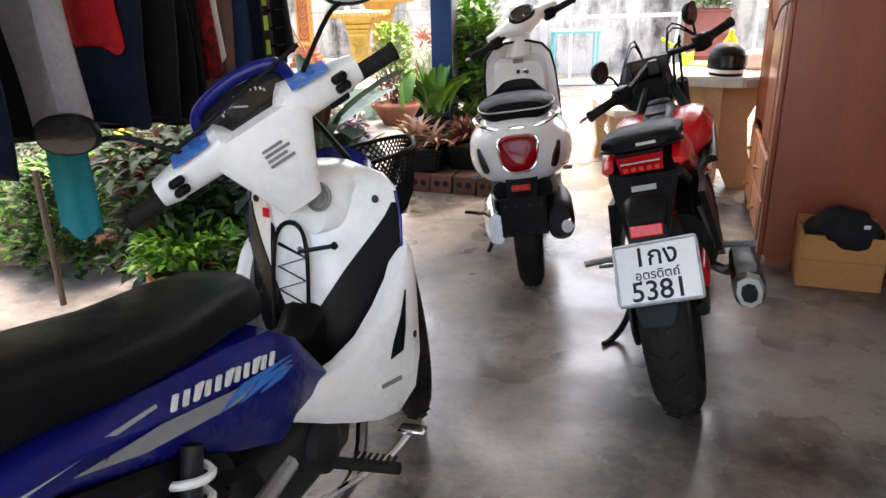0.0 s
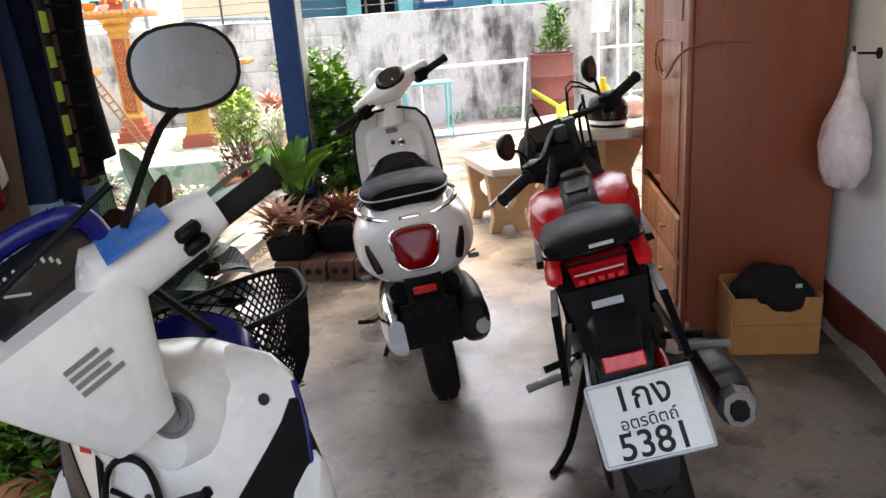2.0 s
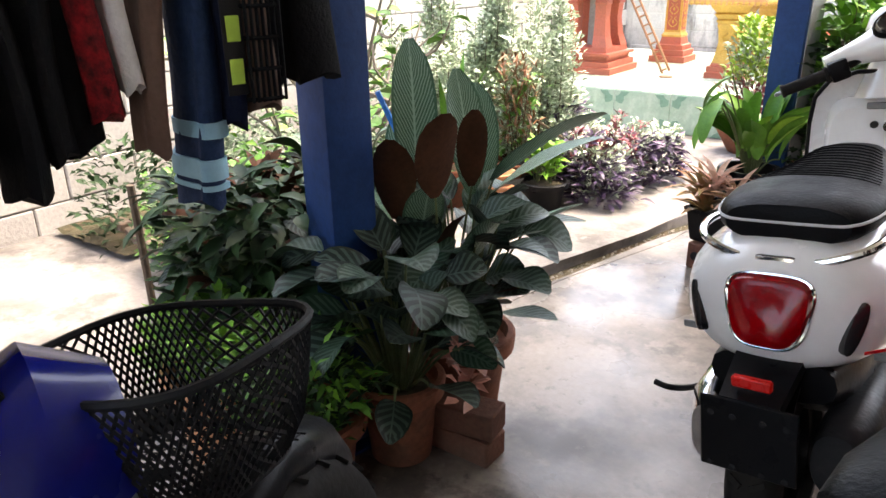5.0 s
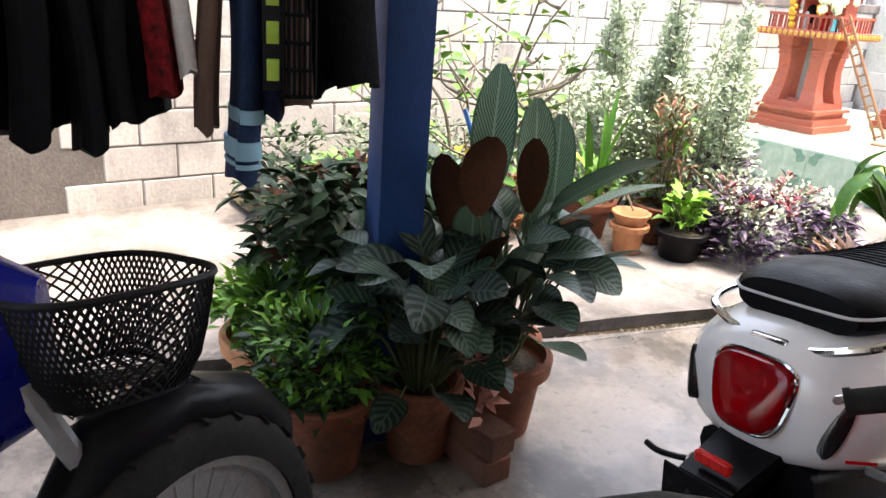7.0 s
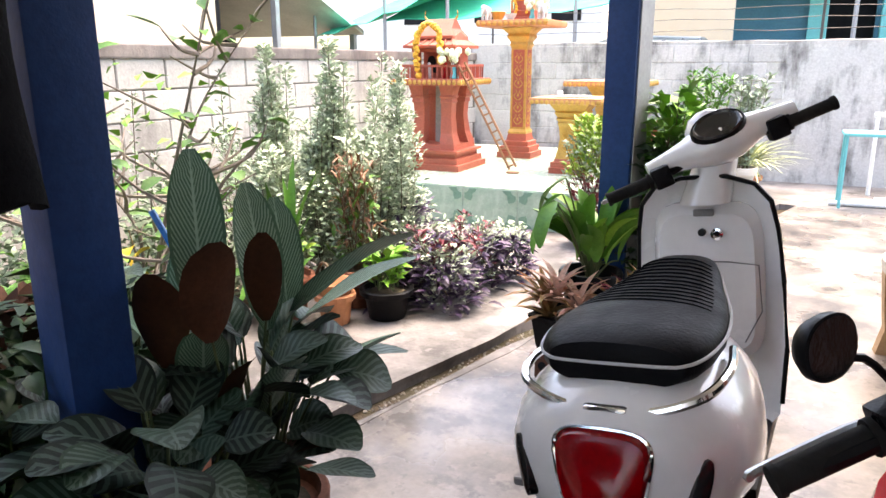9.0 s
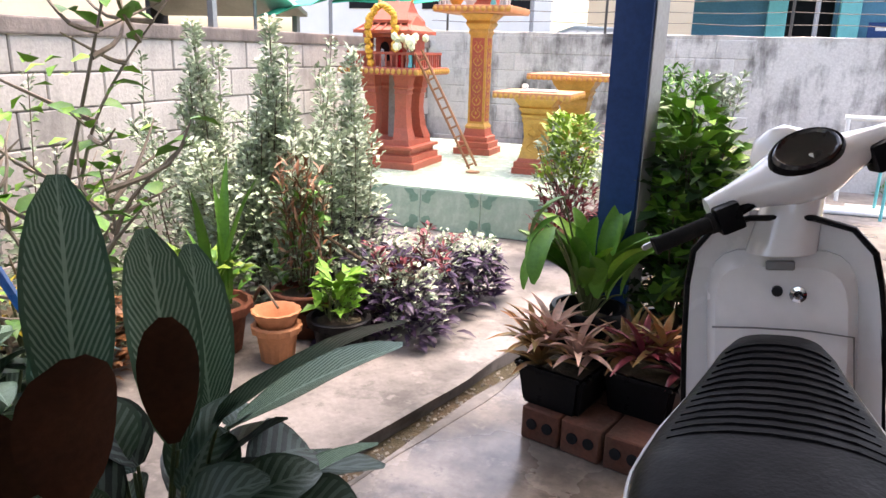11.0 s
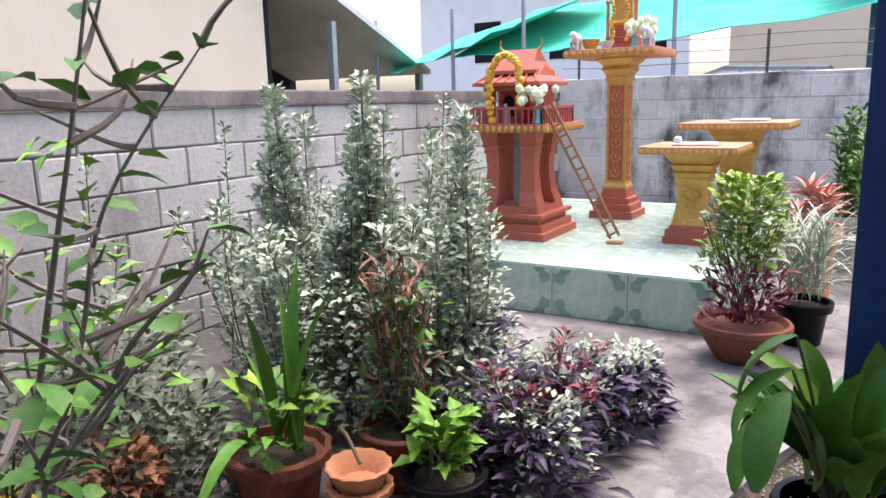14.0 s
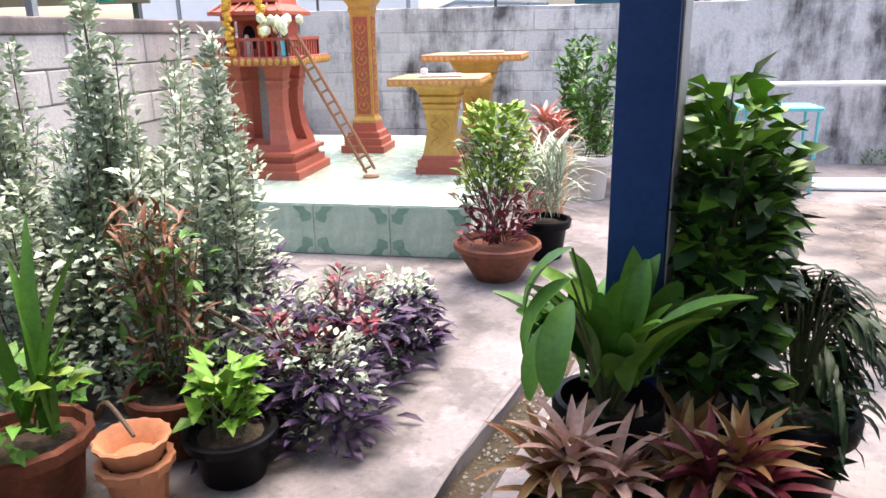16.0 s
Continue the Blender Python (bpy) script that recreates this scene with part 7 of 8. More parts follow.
p1 = potted(-0.4, 2.82, 0.16, 0.25, M["terracotta"], "terracotta pot of fine light green bushy leaves")
bushy(p1, 420, 0.25, 0.25, 0.2, 0.45, 0.065, 0.022, M["L_green"], "crown", (-10, 70), 0.05, taper=0.25)
# brighter green leaves paint the lit outside of the bush
bushy(p1, 110, 0.25, 0.25, 0.22, 0.44, 0.06, 0.022, M["L_bright"], "young_leaves", (-10, 70), 0.3, taper=0.25)
# near-black leaves inside the crown, shade put into their colour
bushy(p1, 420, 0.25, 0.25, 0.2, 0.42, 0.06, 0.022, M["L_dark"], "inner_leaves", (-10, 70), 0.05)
calathea(-0.3, 3.09, 0.12, 0.25, 64, (0.0, 0.38), 0.165, 0.085, ["L_cala_dark", "L_cala_dark", "L_cala"], "terracotta pot with dark silver-striped leaves", 0.2)
calathea(-0.29, 3.38, 0.155, 0.27, 46, (0.14, 0.4), 0.165, 0.085, ["L_cala", "L_cala_dark"], "terracotta bowl with striped leaves on bare stalks", 0.19)
p4 = potted(-0.46, 3.52, 0.14, 0.22, M["terracotta"], "pot with very tall striped leaves, brown underneath")
for tip, ln_, wd, mm, yaw, rise, roll in (((-0.02, -0.1, 0.62), 0.46, 0.14, "L_cala_big", 40, 80, 10), ((0.15, -0.06, 0.62), 0.38, 0.12, "L_cala_big", 55, 78, 5), ((-0.12, -0.05, 0.5), 0.38, 0.12, "L_cala_big", 30, 76, 0),
                                   ((0.2, -0.02, 0.66), 0.42, 0.12, "L_cala_big", -86, 40, -15), ((0.14, 0.04, 0.58), 0.42, 0.12, "L_cala_big", -80, 38, 10), ((0.12, 0.1, 0.45), 0.32, 0.1, "L_cala", -75, 18, 0), ((0.12, 0.06, 0.6), 0.34, 0.11, "L_cala_big", 50, 78, 0),
                                   ((0.18, -0.1, 0.66), 0.24, 0.09, "L_under", 225, 84, 0), ((0.2, -0.3, 0.68), 0.25, 0.13, "L_under", 240, 80, 10), ((0.07, -0.31, 0.6), 0.25, 0.12, "L_under", 215, 82, -8), ((0.18, -0.24, 0.5), 0.18, 0.1, "L_under", 250, 60, 20), ((0.08, -0.22, 0.46), 0.3, 0.12, "L_cala_big", 230, 66, 0), ((0.2, -0.14, 0.44), 0.3, 0.12, "L_cala_big", -120, 52, 10), ((-0.06, -0.16, 0.48), 0.3, 0.12, "L_cala_big", 130, 62, 0), ((0.16, 0.05, 0.4), 0.34, 0.11, "L_cala_big", -70, 40, -10),
                                   ((0.22, -0.12, 0.34), 0.2, 0.1, "L_under", -110, 30, 20), ((0.05, -0.15, 0.36), 0.22, 0.1, "L_under", 170, 40, 0), ((0.24, -0.05, 0.25), 0.24, 0.09, "L_cala", -100, 20, 0)):
    big_leaf(p4, (tip[0] * 0.3, tip[1] * 0.3, 0.19), (tip[0], tip[1], tip[2] + 0.05), ln_, wd, M[mm], yaw, rise, roll, 0.22, 0.12, blunt=True)
calathea(-0.86, 3.12, 0.12, 0.25, 120, (-0.02, 0.42), 0.14, 0.042, ["L_dark", "L_under", "L_cala_dark"], "pot of dark narrow drooping leaves below the clothes", 0.25)
calathea(-0.88, 3.5, 0.15, 0.25, 70, (0.0, 0.5), 0.16, 0.06, ["L_dark", "L_cala_big", "L_cala"], "pot of broad striped leaves behind the post", 0.22)
# leaves coloured very dark for the shade under roof and clothes
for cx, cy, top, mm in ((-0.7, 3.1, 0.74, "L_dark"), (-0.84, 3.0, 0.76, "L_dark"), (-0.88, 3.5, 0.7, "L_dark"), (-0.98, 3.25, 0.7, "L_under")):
    t = thing("dark_undergrowth", pose(cx, cy, 0.2), "dense leaves crowding between the pots, coloured very dark for shade", "plant", kind="stuff")
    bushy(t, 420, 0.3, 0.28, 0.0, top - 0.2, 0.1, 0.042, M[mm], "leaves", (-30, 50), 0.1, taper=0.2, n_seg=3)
pk = thing("pink_plant", pose(-0.15, 3.2, 0.16), "small plant with pink and white leaves between the pots", "plant")
bushy(pk, 40, 0.05, 0.05, 0.0, 0.2, 0.07, 0.035, M["L_pink"], "leaves", (10, 80))
bk = thing("brick_stack", pose(-0.15, 3.2, 0), "two old bricks under the pink plant", "bricks")
for k in range(2):
    part("brick", moved(box(-0.1, 0.1, -0.05, 0.05, 0.0, 0.078, 0.005), pose(0, 0, 0.08 * k, 0, 0, 8 * k)), M["brick"], bk)
p5 = potted(-0.72, 2.83, 0.165, 0.27, M["clay"], "wide orange clay pot of light green bushy leaves")
bushy(p5, 420, 0.25, 0.24, 0.3, 0.42, 0.062, 0.024, M["L_green"], "crown", (-10, 70), 0.05, taper=0.25)
# light on the bush put in as brighter green leaves
bushy(p5, 420, 0.26, 0.25, 0.3, 0.43, 0.062, 0.024, M["L_bright"], "young_leaves", (-10, 70), 0.3, taper=0.25)
lb = thing("left_bed_bush", pose(-1.55, 3.55, 0.0), "dark green leafy bush behind the brick edging", "bush")
bushy(lb, 700, 0.36, 0.3, 0.04, 0.55, 0.09, 0.04, M["L_green"], "crown", (-10, 60), 0.05, taper=0.2)
# darker leaves within the bush give its inner shade by colour
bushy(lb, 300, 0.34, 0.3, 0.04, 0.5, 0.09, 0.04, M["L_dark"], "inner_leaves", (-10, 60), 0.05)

solid("blue_stake", tube([(-0.62, 3.42, 0.95), (-0.5, 3.5, 0.62), (-0.47, 3.52, 0.2)], 0.009, 8), M["blue_light"], "thin blue plastic stake in the pot of tall leaves", "stake")

# ---- planters by the back post ----
for x, y, nm, n in ((0.04, 4.99, "L_brom", 3), (0.33, 5.05, "L_brom2", 3)):
    t = thing("planter_tub", pose(x, y, 0.125, 0, 0, -TURN_C), "square black plastic tub of %s bromeliads standing on bricks" % ("pink" if nm == "L_brom" else "olive and rust"), "planter", "black tubs")
    rings = [[V(a * r, b * r, z) for a, b in ((-1, -1), (1, -1), (1, 1), (-1, 1))] for r, z in ((0.108, 0), (0.125, 0.13), (0.135, 0.134), (0.135, 0.15), (0.122, 0.15), (0.112, 0.12))]
    tb = loft(rings)
    bmesh.ops.bevel(tb, geom=[e for e in tb.edges if abs(e.verts[0].co.z - e.verts[1].co.z) > 0.004], offset=0.015, segments=2, affect="EDGES")
    part("tub", tb, M["blackplastic"], t)
    part("earth", box(-0.108, 0.108, -0.108, 0.108, 0.11, 0.128), M["soil"], t)
    for k in range(n + 2):
        rosette(t, (rng.uniform(-0.1, 0.1), rng.uniform(-0.1, 0.1), 0.125 + 0.025 * k), 18, 0.2, 0.034, M[nm] if k % 3 else M["L_brom2" if nm == "L_brom" else "L_maroon"])
hb = thing("brick_row", Matrix.Identity(4), "row of dark hollow bricks under the tubs", "bricks")
for i in range(4):
    for j in range(2):
        c = cp(-1.29 + 0.155 * i, 4.78 + 0.2 * j)
        part("brick", moved(box(-0.073, 0.073, -0.095, 0.095, 0.0, 0.122, 0.006), pose(c.x, c.y, 0.0005, 0, 0, -TURN_C + rng.uniform(-3, 3))), M["brick"], hb)
        if j == 0:
            for k in range(2):
                q = cp(-1.29 + 0.155 * i - 0.03 + 0.06 * k, 4.684)
                # no real hole: a near-black disc carries the shade of one
                part("hollow", moved(lathe([(0.02, 0), (0.02, 0.006)], 10), pose(q.x, q.y, 0.065, 90, 0, -TURN_C)), M["dark"], hb, "near-black disc for the shaded hole in the brick")
sl = potted(0.08, 5.15, 0.13, 0.43, M["blackplastic"], "black pot with arching bright green strap leaves")
for i in range(34):
    a = 30 + i * 137.5
    d = 0.03 + 0.1 * rng.random()
    tip = V(-math.sin(radians(a)) * d, math.cos(radians(a)) * d, 0.46 + 0.16 * rng.random())
    big_leaf(sl, (0, 0, 0.36), tip, rng.uniform(0.2, 0.33), rng.uniform(0.055, 0.085), M["L_green" if i % 4 else "L_bright"], a + rng.uniform(-20, 20), rng.uniform(40, 85), rng.uniform(-60, 60), rng.uniform(0.2, 0.6), 0.3, blunt=True)
for yaw, dz, dy in ((110, 0.78, -0.14), (85, 0.7, -0.06), (130, 0.72, -0.2), (95, 0.84, -0.1), (160, 0.76, -0.22)):
    big_leaf(sl, (0, 0, 0.36), (-0.1, dy, dz), 0.22, 0.075, M["L_green"], yaw, -40, 0, 0.7, blunt=True)
gs = potted(0.36, 5.42, 0.15, 0.32, M["blackplastic"], "black pot with a tall leafy green shrub")
lines = []
for i in range(22):
    a = rng.uniform(0, 6.28)
    r = 0.16 * math.sqrt(rng.random())
    lines.append(((r * 0.2 * math.cos(a), r * 0.2 * math.sin(a), 0.28), (r * math.cos(a), r * math.sin(a), 1.2 - 1.2 * r + rng.uniform(-0.2, 0.0))))
spires(gs, lines, 34, 0.1, 0.085, M["L_green"], "crown", 0.12, 0.15)
# sunlit top of the shrub, painted with a brighter leaf colour
bushy(gs, 190, 0.23, 0.23, 0.6, 1.14, 0.1, 0.085, M["L_bright"], "young_leaves", (-10, 60), 0.3, taper=0.5)
# the shrub's shaded heart, done with near-black leaves
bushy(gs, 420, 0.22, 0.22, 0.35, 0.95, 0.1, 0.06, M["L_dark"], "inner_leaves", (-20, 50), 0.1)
fp = potted(0.6, 5.42, 0.16, 0.3, M["blackplastic"], "black pot with drooping dark palm-like fronds")
specs, lines = [], []
for i in range(34):
    a = rng.uniform(-150, 60)
    tip = V(-math.sin(radians(a)) * rng.uniform(0.1, 0.2), math.cos(radians(a)) * rng.uniform(0.1, 0.22), rng.uniform(0.25, 0.6))
    ln = smoothline([(0, 0, 0.26), (tip.x * 0.45, tip.y * 0.45, tip.z * 0.6 + 0.3), tip], 6)
    lines.append(ln)
    for q in ln[4:]:
        for s in (-1, 1):
            specs.append((aim(q, a + s * 55, rng.uniform(-30, 10)), rng.uniform(0.08, 0.15), 0.02, 0.7, 0.2))
part("stem_work", stems_bm(lines, 0.004, 0.002), M["stem"], fp)
mesh_part("fronds", leaves_mesh("fronds", specs, 3), M["L_dark"], fp)
bushy(fp, 120, 0.18, 0.18, 0.12, 0.42, 0.08, 0.04, M["L_dark"], "low_leaves", (-30, 40), 0.2)

# ---- plants beside the platform ----
bw = thing("potted_plant", pose(-0.437, 7.27, 0), "terracotta bowl of lime-green leaves above dark red ones", "potted plant")
part("bowl", lathe([(0.12, 0), (0.13, 0.01), (0.2, 0.125), (0.222, 0.165), (0.24, 0.175), (0.24, 0.2), (0.22, 0.205), (0.2, 0.175), (0.02, 0.165)], 30, 0.01, 20), M["terracotta"], bw)
bushy(bw, 620, 0.25, 0.24, 0.5, 0.93, 0.07, 0.036, M["L_lime"], "upper_leaves", (0, 70), 0.1, taper=0.35)
bushy(bw, 260, 0.26, 0.24, 0.4, 0.8, 0.06, 0.034, M["L_var2"], "middle_leaves", (0, 70), 0.2)
bushy(bw, 260, 0.25, 0.23, 0.2, 0.48, 0.08, 0.034, M["L_maroon"], "lower_leaves", (0, 70), 0.1)
part("stem_work", stems_bm([[(rng.uniform(-0.06, 0.06), rng.uniform(-0.06, 0.06), 0.2), (rng.uniform(-0.2, 0.2), rng.uniform(-0.2, 0.2), 0.75)] for _ in range(16)]), M["twig"], bw)
wp = potted(-0.2, 7.68, 0.15, 0.24, M["blackplastic"], "black pot of pale wispy variegated grass")
specs = [(aim(V(rng.uniform(-0.1, 0.1), rng.uniform(-0.1, 0.1), 0.22 + rng.uniform(0, 0.35)), rng.uniform(0, 360), rng.uniform(30, 85)), rng.uniform(0.2, 0.42), 0.012, rng.uniform(0.5, 1.3), 0.2) for _ in range(260)]
mesh_part("grass", leaves_mesh("grass", specs, 5), M["L_var"], wp)
pb = potted(-0.22, 8.35, 0.16, 0.55, M["clay"], "tall clay jar with a salmon-pink bromeliad")
for k in range(5):
    rosette(pb, (rng.uniform(-0.08, 0.08), rng.uniform(-0.06, 0.06), 0.52 + 0.05 * k), 16, 0.22, 0.035, M["L_pink"], "leaf", (10, 70))
for x, y, h, mm, lab in ((0.1, 9.3, 0.35, "L_green", "pale pot with an upright green croton"), (0.42, 9.5, 0.35, "L_var2", "pot with a thin grey-green shrub"), (-0.1, 9.8, 0.4, "L_green", "pot of upright leafy shoots by the wall")):
    t = potted(x, y, 0.14, h, M["stone"], lab)
    spires(t, [((rng.uniform(-0.08, 0.08), rng.uniform(-0.06, 0.06), h * 0.8), (rng.uniform(-0.2, 0.2), rng.uniform(-0.12, 0.12), h + rng.uniform(0.45, 0.85))) for _ in range(13)], 70, 0.09, 0.035, M[mm], "crown", 0.06, 0.15)
for x, y, lab in ((0.45, 9.9, "clay pot of arching yellow-green striped grass by the wall"),):
    t = potted(x, y, 0.15, 0.22, M["clay"], lab)
    specs = [(aim(V(rng.uniform(-0.05, 0.05), rng.uniform(-0.05, 0.05), 0.2), rng.uniform(0, 360), rng.uniform(35, 85)), rng.uniform(0.4, 0.7), 0.028, rng.uniform(0.7, 1.4), 0.2) for _ in range(150)]
    mesh_part("grass", leaves_mesh("grass", specs, 6), M["L_spider"], t)

# ---- wooden cabinet ----
cb = thing("wooden_cabinet", cpm(0.0, 0.0), "tall red-stained wooden cabinet with a door ajar and drawers", "cabinet")
C0, C1, CVA, CVB, CH = 0.732, 1.315, 3.91, 4.98, 2.1
part("side_panel", box(C0 + 0.02, C1, CVA, CVA + 0.02, 0.04, CH, 0.003), M["wood"], cb)
part("side_panel", box(C0 + 0.02, C1, CVB - 0.02, CVB, 0.04, CH, 0.003), M["wood"], cb)
part("back_panel", box(C1 - 0.016, C1 - 0.001, CVA + 0.021, CVB - 0.021, 0.04, CH - 0.021), M["wood_in"], cb)
part("top", box(C0 - 0.015, C1 + 0.01, CVA - 0.015, CVB + 0.015, CH + 0.001, CH + 0.03, 0.006, 2), M["wood"], cb)
part("plinth", box(C0 + 0.04, C1 - 0.02, CVA + 0.01, CVB - 0.01, 0, 0.075), M["wood"], cb)
part("corner_post", box(C0 - 0.004, C0 + 0.019, CVA - 0.004, CVA + 0.055, 0.0, CH, 0.005, 2), M["wood"], cb)
part("corner_post", box(C0 - 0.004, C0 + 0.019, CVB - 0.055, CVB + 0.004, 0.0, CH, 0.005, 2), M["wood"], cb)
part("shelf", box(C0 + 0.03, C1 - 0.02, CVA + 0.025, CVB - 0.025, 0.5, 0.52), M["wood_in"], cb)
mid = (CVA + CVB) / 2
for i, (z0, z1) in enumerate(((0.09, 0.285), (0.3, 0.49))):
    for a, b in ((CVA + 0.06, mid - 0.004), (mid + 0.004, CVB - 0.06)):
        dr = part("drawer", join(box(C0 - 0.012, C0 + 0.012, a, b, z0, z1, 0.005, 2), box(C0 - 0.016, C0 - 0.0125, a + 0.03, b - 0.03, z0 + 0.03, z1 - 0.03, 0.002)), M["wood_in"], cb)
        part("knob", moved(lathe([(0.006, 0), (0.006, 0.012), (0.014, 0.018), (0.012, 0.028), (0.003, 0.03)], 12), pose(C0 - 0.016, (a + b) / 2, (z0 + z1) / 2, 0, -90, 0)), M["gold"], dr, "small brass knob")
dz0, dz1 = 0.52, CH - 0.01


def cab_door(a, b, m, knob):
    d = part("door", moved(join(box(0, 0.02, 0, b - a, dz0, dz1, 0.004), *[box(-0.004, -0.0005, 0.05, b - a - 0.05, z, zz, 0.003) for z, zz in ((dz0 + 0.06, 1.22), (1.3, dz1 - 0.06))]), m), M["wood"], cb)
    part("handle", moved(tube(smoothline([(-0.002, knob, 1.08), (-0.035, knob, 1.1), (-0.035, knob, 1.2), (-0.002, knob, 1.22)], 4), 0.006, 8), m), M["wood_in"], d, "curved wooden handle")


cab_door(CVA + 0.06, mid - 0.004, Matrix.Translation((C0 - 0.002, CVA + 0.06, 0)), (mid - CVA) - 0.1)
cab_door(mid + 0.004, CVB - 0.06, Matrix.Translation((C0 - 0.002, CVB - 0.06, 0)) @ pose(0, 0, 0, 0, 0, 17) @ Matrix.Translation((0, -(CVB - 0.06 - mid - 0.004), 0)), 0.05)
solid("cabinet_cord", tube(smoothline([cp(C0 - 0.04, mid - 0.1, 1.14), cp(C0 - 0.03, mid - 0.2, 1.06), cp(C0 - 0.035, CVA + 0.05, 1.16), cp(C0 + 0.0, CVA - 0.018, 1.2), cp(C0 + 0.1, CVA - 0.012, 1.215), cp(C0 + 0.25, CVA - 0.01, 1.21)], 6), 0.006, 6), M["bamboo"],
      "brown cord tied round the cabinet's corner and handle", "cord")

# ---- cardboard box with a black bag ----
bx = thing("cardboard_box", pose(2.007, 3.37, 0, 0, 0, -TURN_C), "open orange-brown cardboard box with worn top edges", "box")
BW, BD, BH = 0.165, 0.12, 0.25
for s in (-1, 1):
    part("box_side", box(s * BW - 0.003, s * BW + 0.003, -BD, BD, 0.001, BH, 0.001), M["cardboard"], bx)
    part("box_side", box(-BW + 0.0035, BW - 0.0035, s * BD - 0.003, s * BD + 0.003, 0.001, BH * (0.97 if s < 0 else 1.05), 0.001), M["cardboard"], bx)
part("box_base", box(-BW, BW, -BD, BD, 0.0, 0.004), M["cardboard"], bx)
part("seam", box(-BW, BW, -BD - 0.0055, -BD - 0.0035, 0.125, 0.131), M["wood_in"], bx, "crease across the front")
bagm = ball((0, 0, 0), 0.16, 0.12, 0.1, 4)
for v in bagm.verts:
    n_ = noise.noise(v.co * 9) * 0.028 + noise.noise(v.co * 22) * 0.01
    v.co += v.co.normalized() * n_
    v.co.z -= 0.10 * abs(v.co.x) * (abs(v.co.x) > 0.08)
bag = solid("black_bag", bagm, M["bag_black"], "crumpled black cloth bag lying in the cardboard box", "bag", m=pose(2.015, 3.345, 0.245, 0, 0, -12))
tg = part("bag_tag", moved(box(-0.012, 0.012, -0.002, 0.002, -0.008, 0.008), pose(0.05, -0.11, 0.05)), M["piping"], bag, "small red and white label")

# ---- pink plastic bag on the wall ----
pbm = []
for z, r in ((0.0, 0.02), (0.02, 0.08), (0.08, 0.125), (0.16, 0.13), (0.24, 0.115), (0.3, 0.085), (0.36, 0.05), (0.42, 0.03), (0.5, 0.018)):
    pbm.append([V(r * 0.6 * math.cos(a) * (1 + 0.22 * noise.noise((math.cos(a) * 2.2, z * 13, 1))), r * math.sin(a) * (1 + 0.22 * noise.noise((math.sin(a) * 2.5, z * 11, 4))), z) for a in [2 * math.pi * i / 26 for i in range(26)]])
q = cp(WALL_U - 0.09, 3.7, 0.66)
solid("plastic_bag", loft(pbm), M["bag_pink"], "pinkish translucent plastic bag hanging on the white wall", "bag", m=pose(q.x, q.y, q.z, 0, 0, -TURN_C))
q = cp(WALL_U, 3.7, 1.15)
solid("wall_hook", join(tube([(0, 0, 0), (-0.085, 0, 0.005), (-0.09, 0, 0.03)], 0.005, 6), moved(lathe([(0.02, 0), (0.02, 0.006)], 12), pose(0, 0, 0, 0, -90, 0))), M["darkmetal"], "small metal hook in the white wall", "hook", m=pose(q.x, q.y, q.z, 0, 0, -TURN_C))

# ---- clothes on a rail ----
RU, RZ = -1.07, 1.82
rl = thing("clothes_rail", Matrix.Identity(4), "steel clothes rail fixed beside the blue post", "clothes rail")
part("rail", tube([cp(RU, 0.7, RZ), cp(RU, 2.86, RZ)], 0.0125, 10), M["greymetal"], rl)
for v in (0.75, 2.3):
    part("hanger_rod", tube([cp(RU, v, RZ), cp(RU, v, 2.799)], 0.006, 6), M["greymetal"], rl)


def garment(v, z1, half, thick, material, label, category, u=0.0, ztop=RZ - 0.09, shoulders=True, stripes=(), seed=0, turn=0.0, legs=False):
    """A piece of clothing on a hanger: a closed, creased skin from the shoulders down to z1."""
    t = thing("hanging_" + category.replace(" ", "_"), cpm(RU + u, v - 0.14, 0, turn), label, category, "clothes on the rail")
    rings, n = [], 14
    for i in range(n + 1):
        f = i / n
        z = ztop + (z1 - ztop) * f
        w = half * ((0.35 + 0.65 * min(1, f * 9)) if shoulders else 1.0) * (1 + 0.05 * math.sin(f * 5 + seed))
        ring = []
        for k in range(28):
            a = 2 * math.pi * k / 28
            rip = 1 + 0.5 * f * math.sin(a * 5 + seed * 2.1 + f * 2) * 0.6
            ring.append(V(w * math.copysign(abs(math.cos(a)) ** 0.7, math.cos(a)), thick * 0.5 * math.sin(a) * rip + 0.012 * math.sin(f * 6 + seed), z + 0.012 * math.sin(a * 3 + seed) * f))
        rings.append(ring)
    cl = part("cloth", loft(rings), material, t)
    for z0, zz, mm in stripes:
        f0 = (z0 - ztop) / (z1 - ztop)
        part("stripe", loft([[p * 1.0 + V(math.copysign(0.006, p.x), math.copysign(0.004, p.y), zq - p.z) for p in rings[min(n, max(0, round(f0 * n)))]] for zq in (z0, zz)]), M[mm], cl)
    part("hanger", join(tube(smoothline([(0, 0, ztop + 0.01), (0, 0, RZ - 0.02), (0.012, 0, RZ + 0.014), (0.0, 0, RZ + 0.018), (-0.014, 0, RZ + 0.006)], 4), 0.003, 6), tube([(-half * 0.8, 0, ztop - 0.05), (0, 0, ztop + 0.012), (half * 0.8, 0, ztop - 0.05)], 0.005, 6)), M["darkmetal"], t)
    return t


garment(2.790, 1.09, 0.100, 0.120, M["black_cloth"], "short black shirt on a hanger", "shirt", seed=1)
pl_ = garment(2.660, 1.05, 0.125, 0.070, M["tan_cloth"], "brown and black checked shirt on a hanger", "shirt", seed=2)
